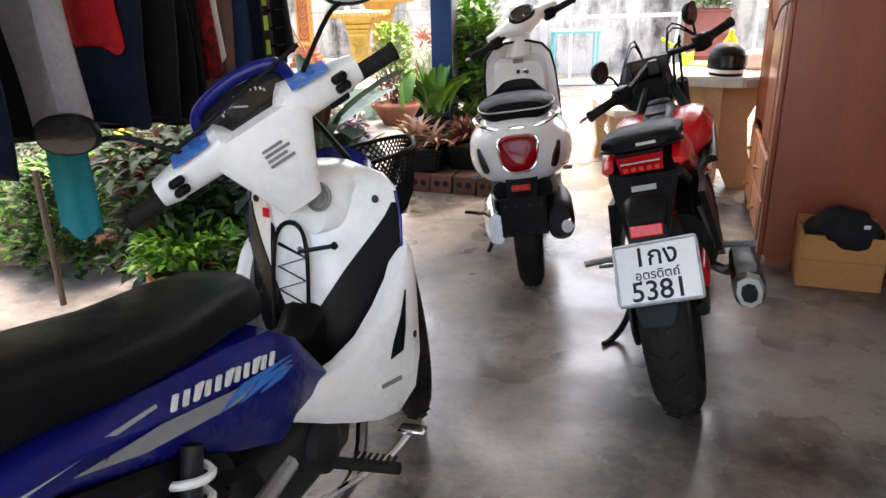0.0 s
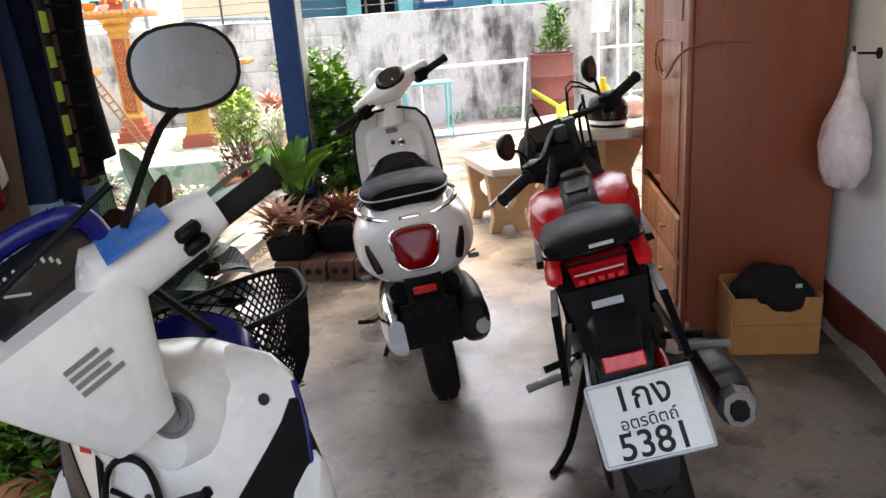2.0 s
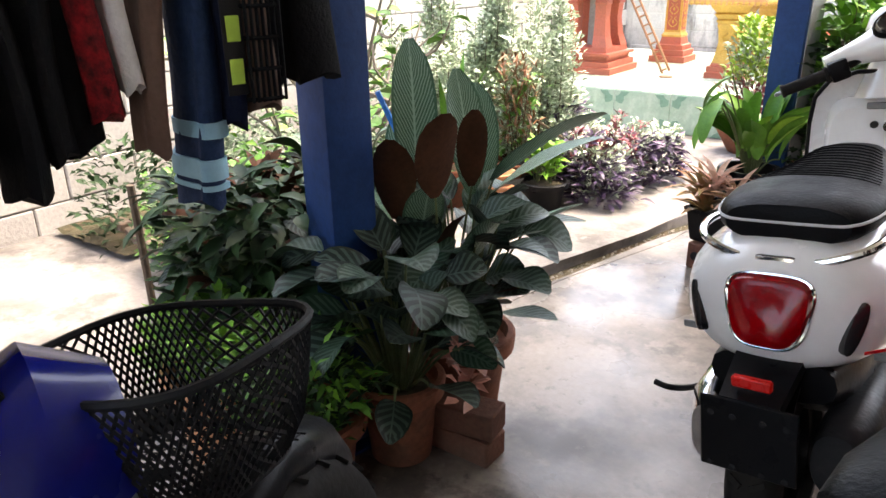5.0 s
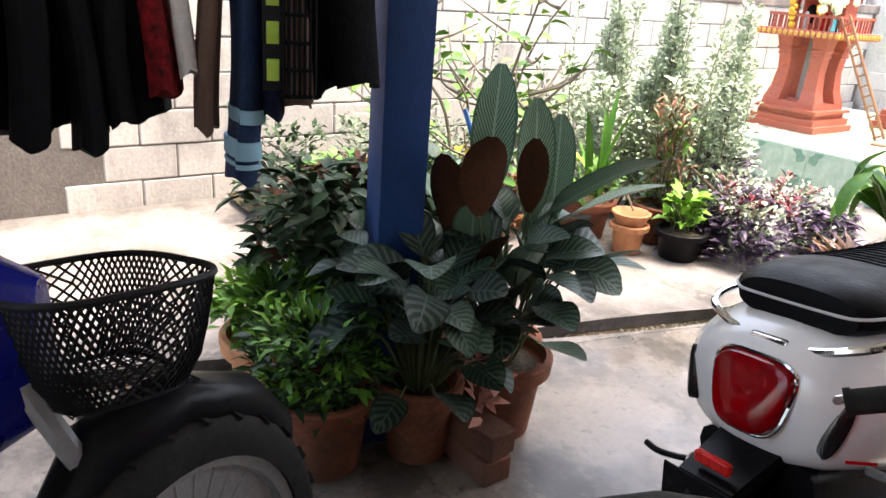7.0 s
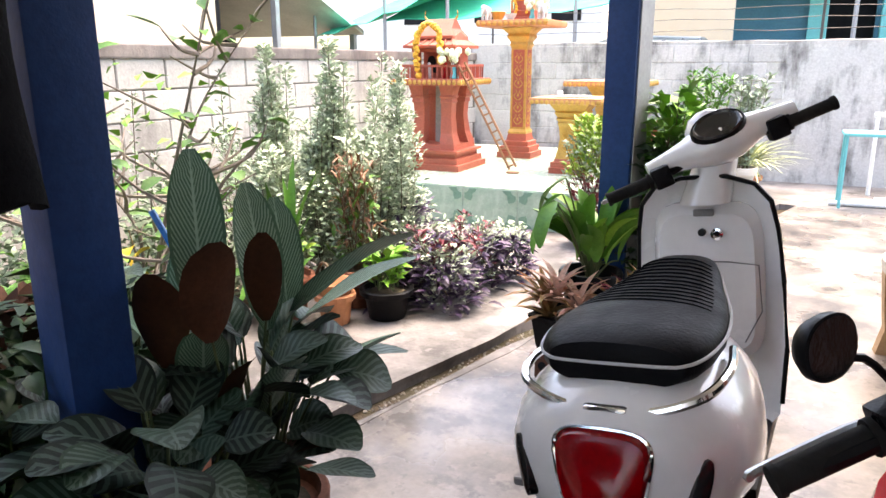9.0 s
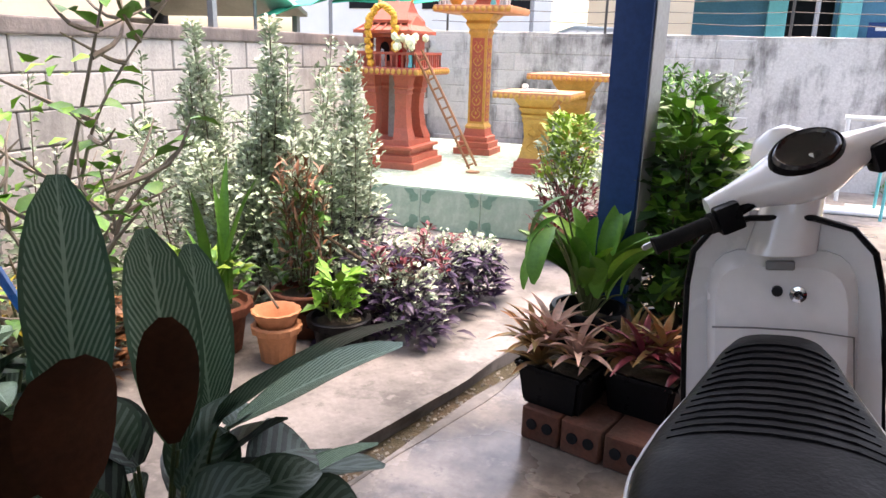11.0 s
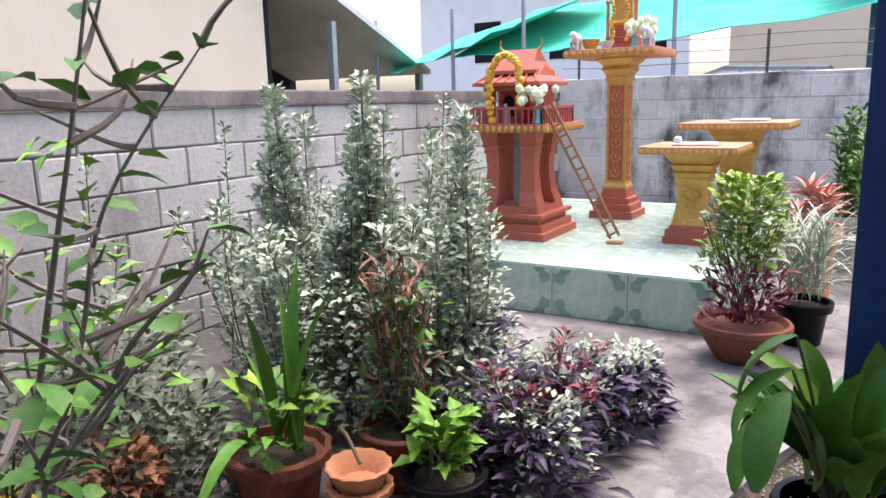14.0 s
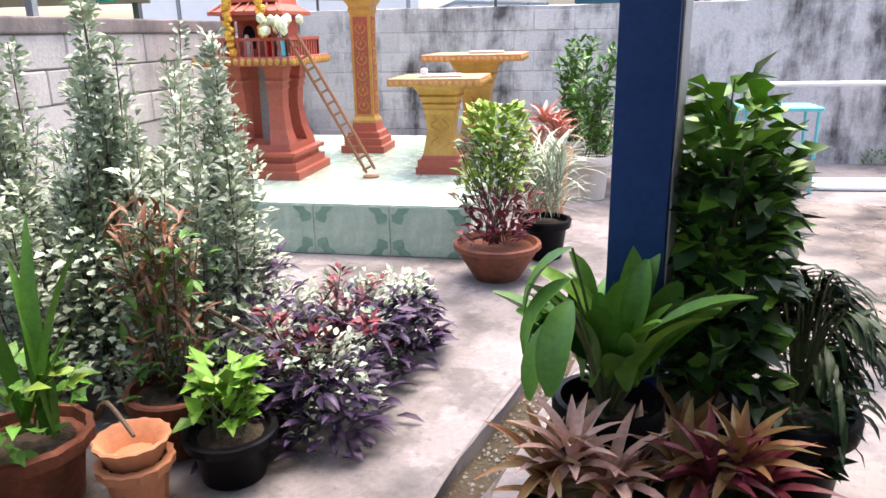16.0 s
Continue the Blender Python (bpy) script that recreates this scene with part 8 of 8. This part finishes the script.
for i in range(10):
    part("check_line", tube([(-0.13, -0.042, 1.07 + 0.055 * i), (0.1, -0.044, 1.07 + 0.055 * i), (0.133, -0.02, 1.07 + 0.055 * i), (0.133, 0.03, 1.07 + 0.055 * i)], 0.004, 4), M["black_cloth"], pl_)
for i in range(7):
    part("check_line", tube([(0.131, -0.03 + 0.011 * i, 1.065), (0.131, -0.03 + 0.011 * i, 1.7)], 0.0035, 4), M["black_cloth"], pl_)
lt = garment(2.610, 1.02, 0.110, 0.045, M["navy"], "navy trousers with a lime printed strip down the leg", "trousers", seed=3)
part("printed_strip", box(0.113, 0.117, -0.02, 0.02, 1.08, 1.7, 0.001), M["ink"], lt)
for i in range(8):
    part("print_bar", box(0.1175, 0.1195, -0.013, 0.013, 1.1 + 0.075 * i, 1.145 + 0.075 * i, 0.001), M["lime"], lt, "lime lettering as plain bars")
garment(2.560, 0.87, 0.080, 0.060, M["denim"], "dark blue jeans with pale stripes near the hem", "jeans", seed=4, stripes=((1.03, 1.0, "lightblue_cloth"), (0.96, 0.92, "lightblue_cloth"), (0.91, 0.9, "lightblue_cloth")))
garment(2.490, 0.98, 0.070, 0.045, M["tan_cloth"], "tan cloth trousers on a hanger", "trousers", seed=5)
garment(2.310, 1.00, 0.090, 0.060, M["black_cloth"], "black shirt on a hanger", "shirt", seed=6)
garment(2.440, 1.10, 0.070, 0.045, M["white_cloth"], "white shirt on a hanger", "shirt", seed=7)
garment(2.385, 1.06, 0.080, 0.060, M["red_print"], "red and black printed shirt on a hanger", "shirt", seed=8)
garment(2.240, 0.95, 0.120, 0.060, M["black_cloth"], "black trousers on a hanger", "trousers", seed=9)
garment(2.150, 0.97, 0.160, 0.080, M["black_cloth"], "long black dress on a hanger", "dress", seed=10)
garment(2.040, 1.0, 0.200, 0.090, M["black_cloth"], "long black coat on a hanger", "coat", seed=11)
garment(1.940, 1.0, 0.200, 0.080, M["navy"], "navy jacket on a hanger", "jacket", seed=12)
garment(1.900, 1.18, 0.080, 0.040, M["red_cloth"], "red shirt showing between dark clothes", "shirt", u=0.1, seed=13)
garment(1.760, 1.0, 0.100, 0.090, M["grey_cloth"], "pale grey long-sleeved top on a hanger", "shirt", u=0.06, seed=14)
garment(1.790, 0.76, 0.055, 0.050, M["teal_cloth"], "teal trousers hanging low", "trousers", u=0.05, seed=15)
for i in range(4):
    garment(1.5 - 0.13 * i, 0.98 + 0.07 * (i % 2), 0.22, 0.09, M["black_cloth" if i % 2 else "navy"], "dark garment on a hanger", "shirt", seed=16 + i)
for i, (v, z1) in enumerate(((2.73, 1.06), (2.36, 1.0), (2.2, 0.99), (2.08, 0.97), (1.7, 1.0), (1.62, 1.02))):
    garment(v, z1, 0.16, 0.1, M["black_cloth"], "black garment crowded on the rail", "shirt", u=-0.12, seed=30 + i)
solid("rail_stake", tube([(0, 0, 0), (0.02, -0.02, 0.62)], 0.014, 8), M["twig"], "weathered wooden stake in the paving joint", "stake", m=pose(-1.44, 3.07, 0))

# ---- stone table and stools ----
tb = thing("stone_table", pose(1.9, 4.99, 0, 0, 0, -20), "pale terrazzo garden table on ochre cement legs", "table")
part("tabletop", prism([(0.45 * math.cos(radians(a)), 0.45 * math.sin(radians(a))) for a in range(22, 360, 45)], 0.69, 0.75, 0.01), M["stone"], tb)
for a in (0, 90):
    part("leg", moved(sheet([V(-0.3, -0.04, 0), V(-0.12, -0.04, 0), V(-0.06, -0.04, 0.12), V(0.06, -0.04, 0.12), V(0.12, -0.04, 0), V(0.3, -0.04, 0), V(0.22, -0.04, 0.25), V(0.2, -0.04, 0.45), V(0.3, -0.04, 0.689), V(-0.3, -0.04, 0.689), V(-0.2, -0.04, 0.45), V(-0.22, -0.04, 0.25)], 0.08, (0, 1, 0)), pose(0, 0, 0.0 if a == 0 else 0.0005, 0, 0, a)), M["stone_leg"], tb)


def stool(x, y, turn, label):
    t = thing("stone_stool", pose(x, y, 0, 0, 0, turn), label, "stool", "stone stools")
    part("seat", prism([(-0.36 + 0.0, -0.13), (-0.2, -0.17), (0.2, -0.17), (0.36, -0.13), (0.34, 0.13), (0.2, 0.15), (-0.2, 0.15), (-0.34, 0.13)], 0.4, 0.45, 0.008), M["stone"], t)
    for s in (-1, 1):
        outer = [V(-0.13, 0, 0), V(-0.06, 0, 0), V(-0.04, 0, 0.05), V(0.04, 0, 0.05), V(0.06, 0, 0), V(0.13, 0, 0), V(0.105, 0, 0.12), V(0.12, 0, 0.22), V(0.14, 0, 0.399), V(-0.14, 0, 0.399), V(-0.12, 0, 0.22), V(-0.105, 0, 0.12)]
        heart = [V(0, 0, 0.14), V(0.055, 0, 0.21), V(0.06, 0, 0.26), V(0.03, 0, 0.285), V(0, 0, 0.265), V(-0.03, 0, 0.285), V(-0.06, 0, 0.26), V(-0.055, 0, 0.21)]
        bm = bmesh.new()
        loops = []
        for off in (0, 0.07):
            for lp_ in (outer, heart):
                vsn = [bm.verts.new(p + V(0, off, 0)) for p in lp_]
                loops.append(vsn)
                for i in range(len(vsn)):
                    bm.edges.new((vsn[i], vsn[(i + 1) % len(vsn)]))
        for o, h in ((loops[0], loops[1]), (loops[2], loops[3])):
            ed_ = [e for e in bm.edges if all(v in o or v in h for v in e.verts)]
            bmesh.ops.triangle_fill(bm, edges=ed_, use_beauty=True)
        for a, b in ((loops[0], loops[2]), (loops[1], loops[3])):
            for i in range(len(a)):
                j = (i + 1) % len(a)
                bm.faces.new((a[i], a[j], b[j], b[i]))
        part("leg", moved(bm, Matrix.Translation((s * 0.22 + 0.035, 0, 0)) @ pose(0, 0, 0, 0, 0, 90)), M["stone_leg"], t, "ochre leg with a heart-shaped hole")


stool(1.76, 5.76, 80, "curved terrazzo stool with a heart-shaped hole in its leg")
stool(1.41, 5.62, 95, "terrazzo stool with ochre cement legs beside the table")
stool(2.0, 6.35, 10, "terrazzo stool behind the garden table")
hm = thing("motorbike_helmet", pose(1.85, 4.7, 0.751, 0, 0, 200) @ Matrix.Diagonal((0.85, 0.85, 0.85, 1)), "black and white motorbike helmet on the stone table", "helmet")
part("shell", loft([oval((0, 0.0, z), (rx, 0, 0), (0, ry, 0), 22, 2.2) for z, rx, ry in ((0.0, 0.1, 0.12), (0.05, 0.118, 0.138), (0.11, 0.12, 0.14), (0.17, 0.1, 0.118), (0.205, 0.062, 0.075), (0.222, 0.015, 0.02))]), M["blackplastic"], hm)
part("visor", loft([[V(0.125 * math.sin(radians(a)), 0.147 * math.cos(radians(a)), z) for a in range(-60, 61, 15)] + [V(0.118 * math.sin(radians(a)), 0.138 * math.cos(radians(a)), z) for a in range(60, -61, -15)] for z in (0.06, 0.14)]), M["clear"], hm)
part("stripe", loft([oval((0, 0, z), (rx, 0, 0), (0, ry, 0), 22, 2.2) for z, rx, ry in ((0.02, 0.113, 0.133), (0.045, 0.1195, 0.1395))]), M["white_plastic"], hm)
solid("lime_dustpan", join(box(-0.13, 0.13, -0.1, 0.1, 0, 0.012, 0.005), box(-0.13, 0.13, 0.09, 0.1, 0.012, 0.07, 0.004), tube([(0, 0.1, 0.05), (0, 0.28, 0.16)], 0.012, 8)), M["limeplastic"], "lime green plastic dustpan on the stone table", "dustpan", m=pose(1.86, 5.24, 0.751, 0, 0, 60))
solid("yellow_bottle", lathe([(0.04, 0), (0.045, 0.01), (0.045, 0.15), (0.018, 0.19), (0.018, 0.22), (0.004, 0.222)], 16), M["yellow"], "yellow plastic bottle on the stone table", "bottle", m=pose(2.02, 5.2, 0.751))
solid("bread_bag", ball((0, 0, 0.06), 0.09, 0.07, 0.07, 3), M["bag_pink"], "clear bag of goods on the stone table", "bag", m=pose(2.1, 4.95, 0.745))

# ---- by the rendered wall ----
solid("steel_drum", lathe([(0.3, 0), (0.3, 0.02), (0.292, 0.03), (0.292, 0.27), (0.303, 0.285), (0.292, 0.3), (0.292, 0.56), (0.303, 0.575), (0.292, 0.59), (0.292, 0.84), (0.303, 0.85), (0.303, 0.87), (0.28, 0.87), (0.28, 0.82), (0.02, 0.81)], 36), M["barrel"],
      "rusty red steel drum standing by the wall", "drum", m=pose(3.42, 10.65, 0))
vp = thing("drum_plant", pose(3.42, 10.65, 0.8), "leafy green plant growing out of the drum", "plant")
spires(vp, [((rng.uniform(-0.15, 0.15), rng.uniform(-0.1, 0.1), 0.0), (rng.uniform(-0.1, 0.25), rng.uniform(0.0, 0.2), rng.uniform(0.4, 0.75))) for _ in range(12)], 40, 0.12, 0.05, M["L_green"], "crown", 0.08, 0.2)
fr = thing("white_pipe_frame", pose(0, 0, 0), "white plastic pipe frame standing before the wall", "pipe frame")
part("top_bar", tube([(1.55, 10.55, 0.8), (3.05, 10.55, 0.81)], 0.025, 10), M["white_pipe"], fr)
for x, dx in ((1.58, 0.0), (3.02, -0.08)):
    part("upright", tube([(x, 10.55, 0.79), (x + dx, 10.5, 0.0)], 0.02, 10), M["white_pipe"], fr)
for i in range(3):
    solid("ground_pipe", tube([(0, 0, 0.026), (2.6, 0.1, 0.026)], 0.025, 10), M["white_pipe"], "white plastic pipe lying on the paving", "pipe", "", "pipes on the ground", pose(1.2 + 0.2 * i, 9.75 + 0.16 * i, 0))
ch = thing("aqua_stand", pose(1.55, 9.8, 0), "light aqua painted metal stand by the wall", "stand")
part("top", box(-0.3, 0.3, -0.2, 0.2, 0.66, 0.69, 0.005), M["aqua"], ch)
for a in (-0.27, 0.27):
    for b in (-0.17, 0.17):
        part("leg", tube([(a, b, 0), (a, b, 0.66)], 0.014, 8), M["aqua"], ch)
wr_ = thing("white_gate_frame", pose(4.1, 10.3, 0), "white painted metal frame with bars and a towel over it", "gate")
for x in (-0.15, 0.12, 0.3, 0.7):
    part("upright", tube([(x, 0, 0), (x, 0, 2.2)], 0.02, 8), M["white_pipe"], wr_)
for z in (0.3, 0.9, 1.5, 2.15):
    part("crossbar", tube([(-0.15, 0, z), (0.7, 0, z)], 0.016, 8), M["white_pipe"], wr_)
solid("hung_towel", loft([[V(-0.14 + 0.02 * math.sin(z * 5), -0.04, z), V(0.0, -0.07 - 0.02 * math.sin(z * 7), z), V(0.14 - 0.1 * max(0, 1.4 - z), -0.045, z), V(0.0, -0.03, z)] for z in (1.1, 1.2, 1.4, 1.7, 2.0, 2.2)]), M["white_cloth"], "white towel hanging on the white frame", "towel", m=pose(3.98, 10.3, 0))
bt = thing("right_bush", pose(4.9, 10.4, 0), "green bush behind the white frame", "bush")
bushy(bt, 700, 0.5, 0.4, 0.1, 2.3, 0.12, 0.05, M["L_green"], "crown", (-10, 60), 0.1)
wd_ = thing("wall_weeds", pose(2.7, 11.0, 0), "small weeds at the foot of the wall", "weeds", kind="stuff")
for x in (-0.6, 0.1, 0.35):
    bushy(wd_, 60, 0.18, 0.06, 0, 0.14, 0.06, 0.02, M["L_green"], "weeds", (0, 70), 0.1, x, 0)

# ---- beyond the walls ----
hs_ = thing("blue_house", pose(2.5, 14.6, -0.08), "blue and teal neighbouring house with dark doorway", "house")
part("wall", box(-2.65, -1.4, 0, 0.15, 0, 3.4), M["house_blue"], hs_)
part("wall", box(-0.75, 1.12, 0.0, 0.15, 0, 3.4), M["house_blue"], hs_)
part("wall", box(1.2, 5.5, 0.0, 0.15, 0, 3.4), M["house_teal"], hs_)
# back wall and doorway panel near-black: the room's shade is in their colour
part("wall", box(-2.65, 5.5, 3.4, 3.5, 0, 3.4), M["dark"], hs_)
part("doorway", box(-1.4, -0.75, 0.6, 0.64, 0, 3.4), M["dark"], hs_, "near-black panel for the unlit inside of the doorway")
part("lintel", box(-1.4, -0.75, 0.02, 0.12, 2.66, 3.4), M["house_blue"], hs_)
for x in (-0.57, -1.5, 1.14, 3.2):
    part("post", box(x - 0.13, x + 0.13, -0.16, -0.01, 0, 3.4, 0.01), M["aqua"], hs_, "pale aqua post")
grille = [box(0.16 + 0.12 * i, 0.17 + 0.12 * i, -0.03, -0.005, 2.38, 2.75) for i in range(7)] + [box(0.16, 0.9, -0.032, -0.012, 2.38 + 0.09 * i, 2.395 + 0.09 * i) for i in range(5)]
# near-black sheet paints the unlit room behind the grille
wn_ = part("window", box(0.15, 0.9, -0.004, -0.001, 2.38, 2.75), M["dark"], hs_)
part("grille", join(*grille), M["house_blue"], wn_)
part("roof", loft([[V(-3.2, -0.8, 3.35), V(6.0, -0.8, 3.35), V(6.0, -0.8, 3.42), V(-3.2, -0.8, 3.42)], [V(-3.2, 3.6, 4.6), V(6, 3.6, 4.6), V(6, 3.6, 4.68), V(-3.2, 3.6, 4.68)]]), M["roofing"], hs_)
part("ledge", box(-2.65, 5.5, -0.25, -0.17, 1.58, 1.64), M["house_teal"], hs_)
sg = solid("blue_sign", box(-0.31, 0.31, -0.01, 0.01, 0, 0.2, 0.004), M["bluepost"], "small blue sign board with pale lettering bars", "sign", m=pose(2.46, 14.3, 1.64))
part("lettering_bar", box(-0.22, 0.2, -0.013, -0.0105, 0.09, 0.14), M["piping"], sg)
solid("sign_stand", tube([(2.46, 14.32, -0.08), (2.46, 14.32, 1.72)], 0.02, 8), M["greymetal"], "grey post carrying the blue sign", "post")


def net(name, a, b, c, d, label, sag=0.25):
    """A cloth canopy over four corners, sagging in the middle."""
    rings = []
    for i in range(17):
        s = i / 16
        row = []
        for j in range(9):
            t = j / 8
            p = Vector(a).lerp(Vector(b), s).lerp(Vector(d).lerp(Vector(c), s), t)
            row.append(p - V(0, 0, sag * math.sin(math.pi * s) * math.sin(math.pi * min(1, 0.15 + t * 0.8)) - 0.03 * math.sin(s * 25) * (1 - t)))
        rings.append(row + [q + V(0, 0, 0.01) for q in row[::-1]])
    return solid(name, loft(rings), M["net"], label, "shade net", "", "shade nets")


net("shade_net", (-5.6, 13.2, 1.98), (1.4, 13.4, 2.5), (1.4, 16.5, 3.3), (-5.6, 16.5, 3.0), "bright green shade net stretched over a yard", 0.3)
net("shade_net", (-7.3, 13.6, 1.75), (-4.2, 12.8, 2.4), (-4.0, 16, 3.2), (-7.2, 16.5, 2.6), "bright green shade net with a low corner", 0.1)
for x, y in ((-5.55, 13.2), (-2.3, 13.3), (1.42, 13.4), (-7.25, 13.6), (-4.2, 12.8)):
    solid("net_pole", tube([(x, y, -0.08), (x, y, 2.7)], 0.03, 8), M["greymetal"], "thin grey pole holding the shade net", "pole", "", "net poles")
car = thing("parked_car", pose(-1.7, 13.9, -0.075, 0, 0, 90), "silver grey car parked behind the wall", "car")
part("car_body", body([(-2.0, 0.5, 0.65, 0.2), (-1.9, 0.8, 0.7, 0.3), (-1.0, 0.86, 0.72, 0.36), (0.6, 0.86, 0.72, 0.36), (1.7, 0.82, 0.66, 0.3), (2.0, 0.6, 0.6, 0.2)], 24, 4), M["silver_decal"], car)
part("cabin", body([(-1.6, 0.6, 1.15, 0.2), (-1.2, 0.7, 1.35, 0.4), (0.0, 0.72, 1.38, 0.42), (0.6, 0.66, 1.25, 0.34), (1.1, 0.55, 1.0, 0.15)], 24, 4), M["silver_decal"], car)
part("side_glass", box(0.715, 0.735, -1.1, 0.45, 1.2, 1.6, 0.01), M["clear"], car)
for sx in (-1, 1):
    for yy in (-1.2, 1.25):
        part("wheel", moved(lathe([(0.2, -0.1), (0.3, -0.1), (0.315, -0.06), (0.315, 0.06), (0.3, 0.1), (0.2, 0.1)], 24), pose(sx * 0.78, yy, 0.315, 0, 90, 0)), M["rubber"], car)
cr_ = thing("cream_house", pose(-7.0, 6.0, -0.075), "cream walled house beside an open shed coloured near-black for shade", "house")
part("wall", box(-0.2, 0, -9, 4.75, 0, 4.5), M["cream"], cr_)
# shed walls coloured near-black to give the unlit inside
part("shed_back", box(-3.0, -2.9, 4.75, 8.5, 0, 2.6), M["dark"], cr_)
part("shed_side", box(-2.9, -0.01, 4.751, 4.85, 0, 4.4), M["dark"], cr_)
part("shed_roof", loft([[V(-3.1, 4.6, 3.4), V(0.3, 4.6, 3.4), V(0.3, 4.6, 3.48), V(-3.1, 4.6, 3.48)], [V(-3.1, 8.4, 1.9), V(0.3, 8.4, 1.9), V(0.3, 8.4, 1.98), V(-3.1, 8.4, 1.98)]]), M["roofing"], cr_)
for y in (5.9, 8.2):
    part("shed_post", box(0.1, 0.2, y, y + 0.1, 0, 2.6 - 0.3 * (y - 5.9)), M["greymetal"], cr_)
part("roof", loft([[V(-6, -9.5, 4.45), V(0.6, -9.5, 4.45), V(0.6, -9.5, 4.55), V(-6, -9.5, 4.55)], [V(-6, 5.2, 4.45), V(0.6, 5.2, 4.45), V(0.6, 5.2, 4.55), V(-6, 5.2, 4.55)]]), M["roofing"], cr_)
wh_ = thing("white_house", pose(-6, 24, -0.075), "white distant house above the shade net", "house")
part("wall", box(-7, 1.5, 0, 0.2, 0, 5.5), M["white_wall"], wh_)
part("wall", box(2, 12, 3, 3.2, 0, 5.0), M["cream"], wh_)
for x in (-5, -2.5, 0):
    part("window", box(x, x + 0.9, -0.03, -0.005, 2.6, 3.8), M["dark"], wh_)
part("roof", loft([[V(-7.5, -0.6, 5.4), V(2, -0.6, 5.4), V(2, -0.6, 5.5), V(-7.5, -0.6, 5.5)], [V(-7.5, 4, 7), V(2, 4, 7), V(2, 4, 7.1), V(-7.5, 4, 7.1)]]), M["roofing"], wh_)
# barbed wire on the wall
bw_ = thing("barbed_wire_fence", Matrix.Identity(4), "rusty barbed wire strands above the rendered wall", "wire fence")
for x in (-2.8, -0.9, 1.0, 2.9, 4.8):
    part("stake", tube([(x, 11.2, 1.5), (x, 11.2, 1.95)], 0.015, 6), M["wire"], bw_)
for z in (1.66, 1.78, 1.9):
    pts = [V(-3 + 0.5 * i, 11.2, z + 0.012 * math.sin(i * 2.1 + z * 9)) for i in range(24)]
    part("wire_strand", tube(pts, 0.004, 4), M["wire"], bw_)

# ---- repeated pieces of walls and platform ----
B0, B1 = block_mesh(0.394, 0.05, 0.192), block_mesh(0.396, 0.05, 0.195)
B0.materials.append(M["block"])
B1.materials.append(M["plaster"])
for c in range(7):
    z = -0.045 + c * 0.198
    y = 2.6 + (0.2 if c % 2 else 0.0)
    while y < 11.0:
        piece("block", B0, west, pose(WX - 0.012 + rng.uniform(-0.003, 0.003), y + 0.2, z + rng.uniform(-0.002, 0.002), 0, 0, 90 + rng.uniform(-0.5, 0.5)))
        y += 0.4
for c in range(7):
    z = 0.12 + c * 0.198
    x = -2.9 + (0.2 if c % 2 else 0.0)
    while x < 0.4:
        piece("block", B1, north, pose(x + 0.2, 11.1 + rng.uniform(-0.003, 0.003), z, 0, 0, rng.uniform(-0.5, 0.5)))
        x += 0.4
tw = 0.48
tile_me = finish(box(-tw / 2 + 0.002, tw / 2 - 0.002, -0.004, 0.004, 0.002, 0.312, 0.003), "tile", False)
tile_me.materials.append(M["tile"])
top_me = finish(box(-tw / 2 + 0.002, tw / 2 - 0.002, -tw / 2 + 0.002, tw / 2 - 0.002, -0.004, 0.004, 0.003), "tile", False)
top_me.materials.append(M["tile"])
motif = join(*[moved(sheet([(math.cos(a) * r, 0, math.sin(a) * r) for a, r in
                            [(radians(k * 15), 0.1 + 0.018 * math.cos(k * 1.57)) for k in range(7)] + [(radians(90 - k * 15), 0.04) for k in range(7)]], 0.004, (0, -1, 0)),
                     Matrix.Translation((sx * 0.225, -0.0045, 0.008 if sz > 0 else 0.305)) @ Matrix.Diagonal((-sx, 1, sz, 1))) for sx in (-1, 1) for sz in (-1, 1)])
motif_me = finish(motif, "tile_motif", False)
motif_me.materials.append(M["tile_dark"])
x = PX1 - tw / 2
while x > PX0:
    t = piece("tile", tile_me, plat, pose(x, PY0, 0))
    piece("motif", motif_me, t, Matrix.Identity(4))
    y = PY0 + tw / 2 - 0.004
    while y < PY1:
        piece("tile", top_me, plat, pose(x, y, PZ - 0.003))
        y += tw
    x -= tw
y = PY0 + tw / 2
while y < PY1:
    t = piece("tile", tile_me, plat, pose(PX1 + 0.004, y, 0, 0, 0, 90))
    piece("motif", motif_me, t, Matrix.Identity(4))
    y += tw
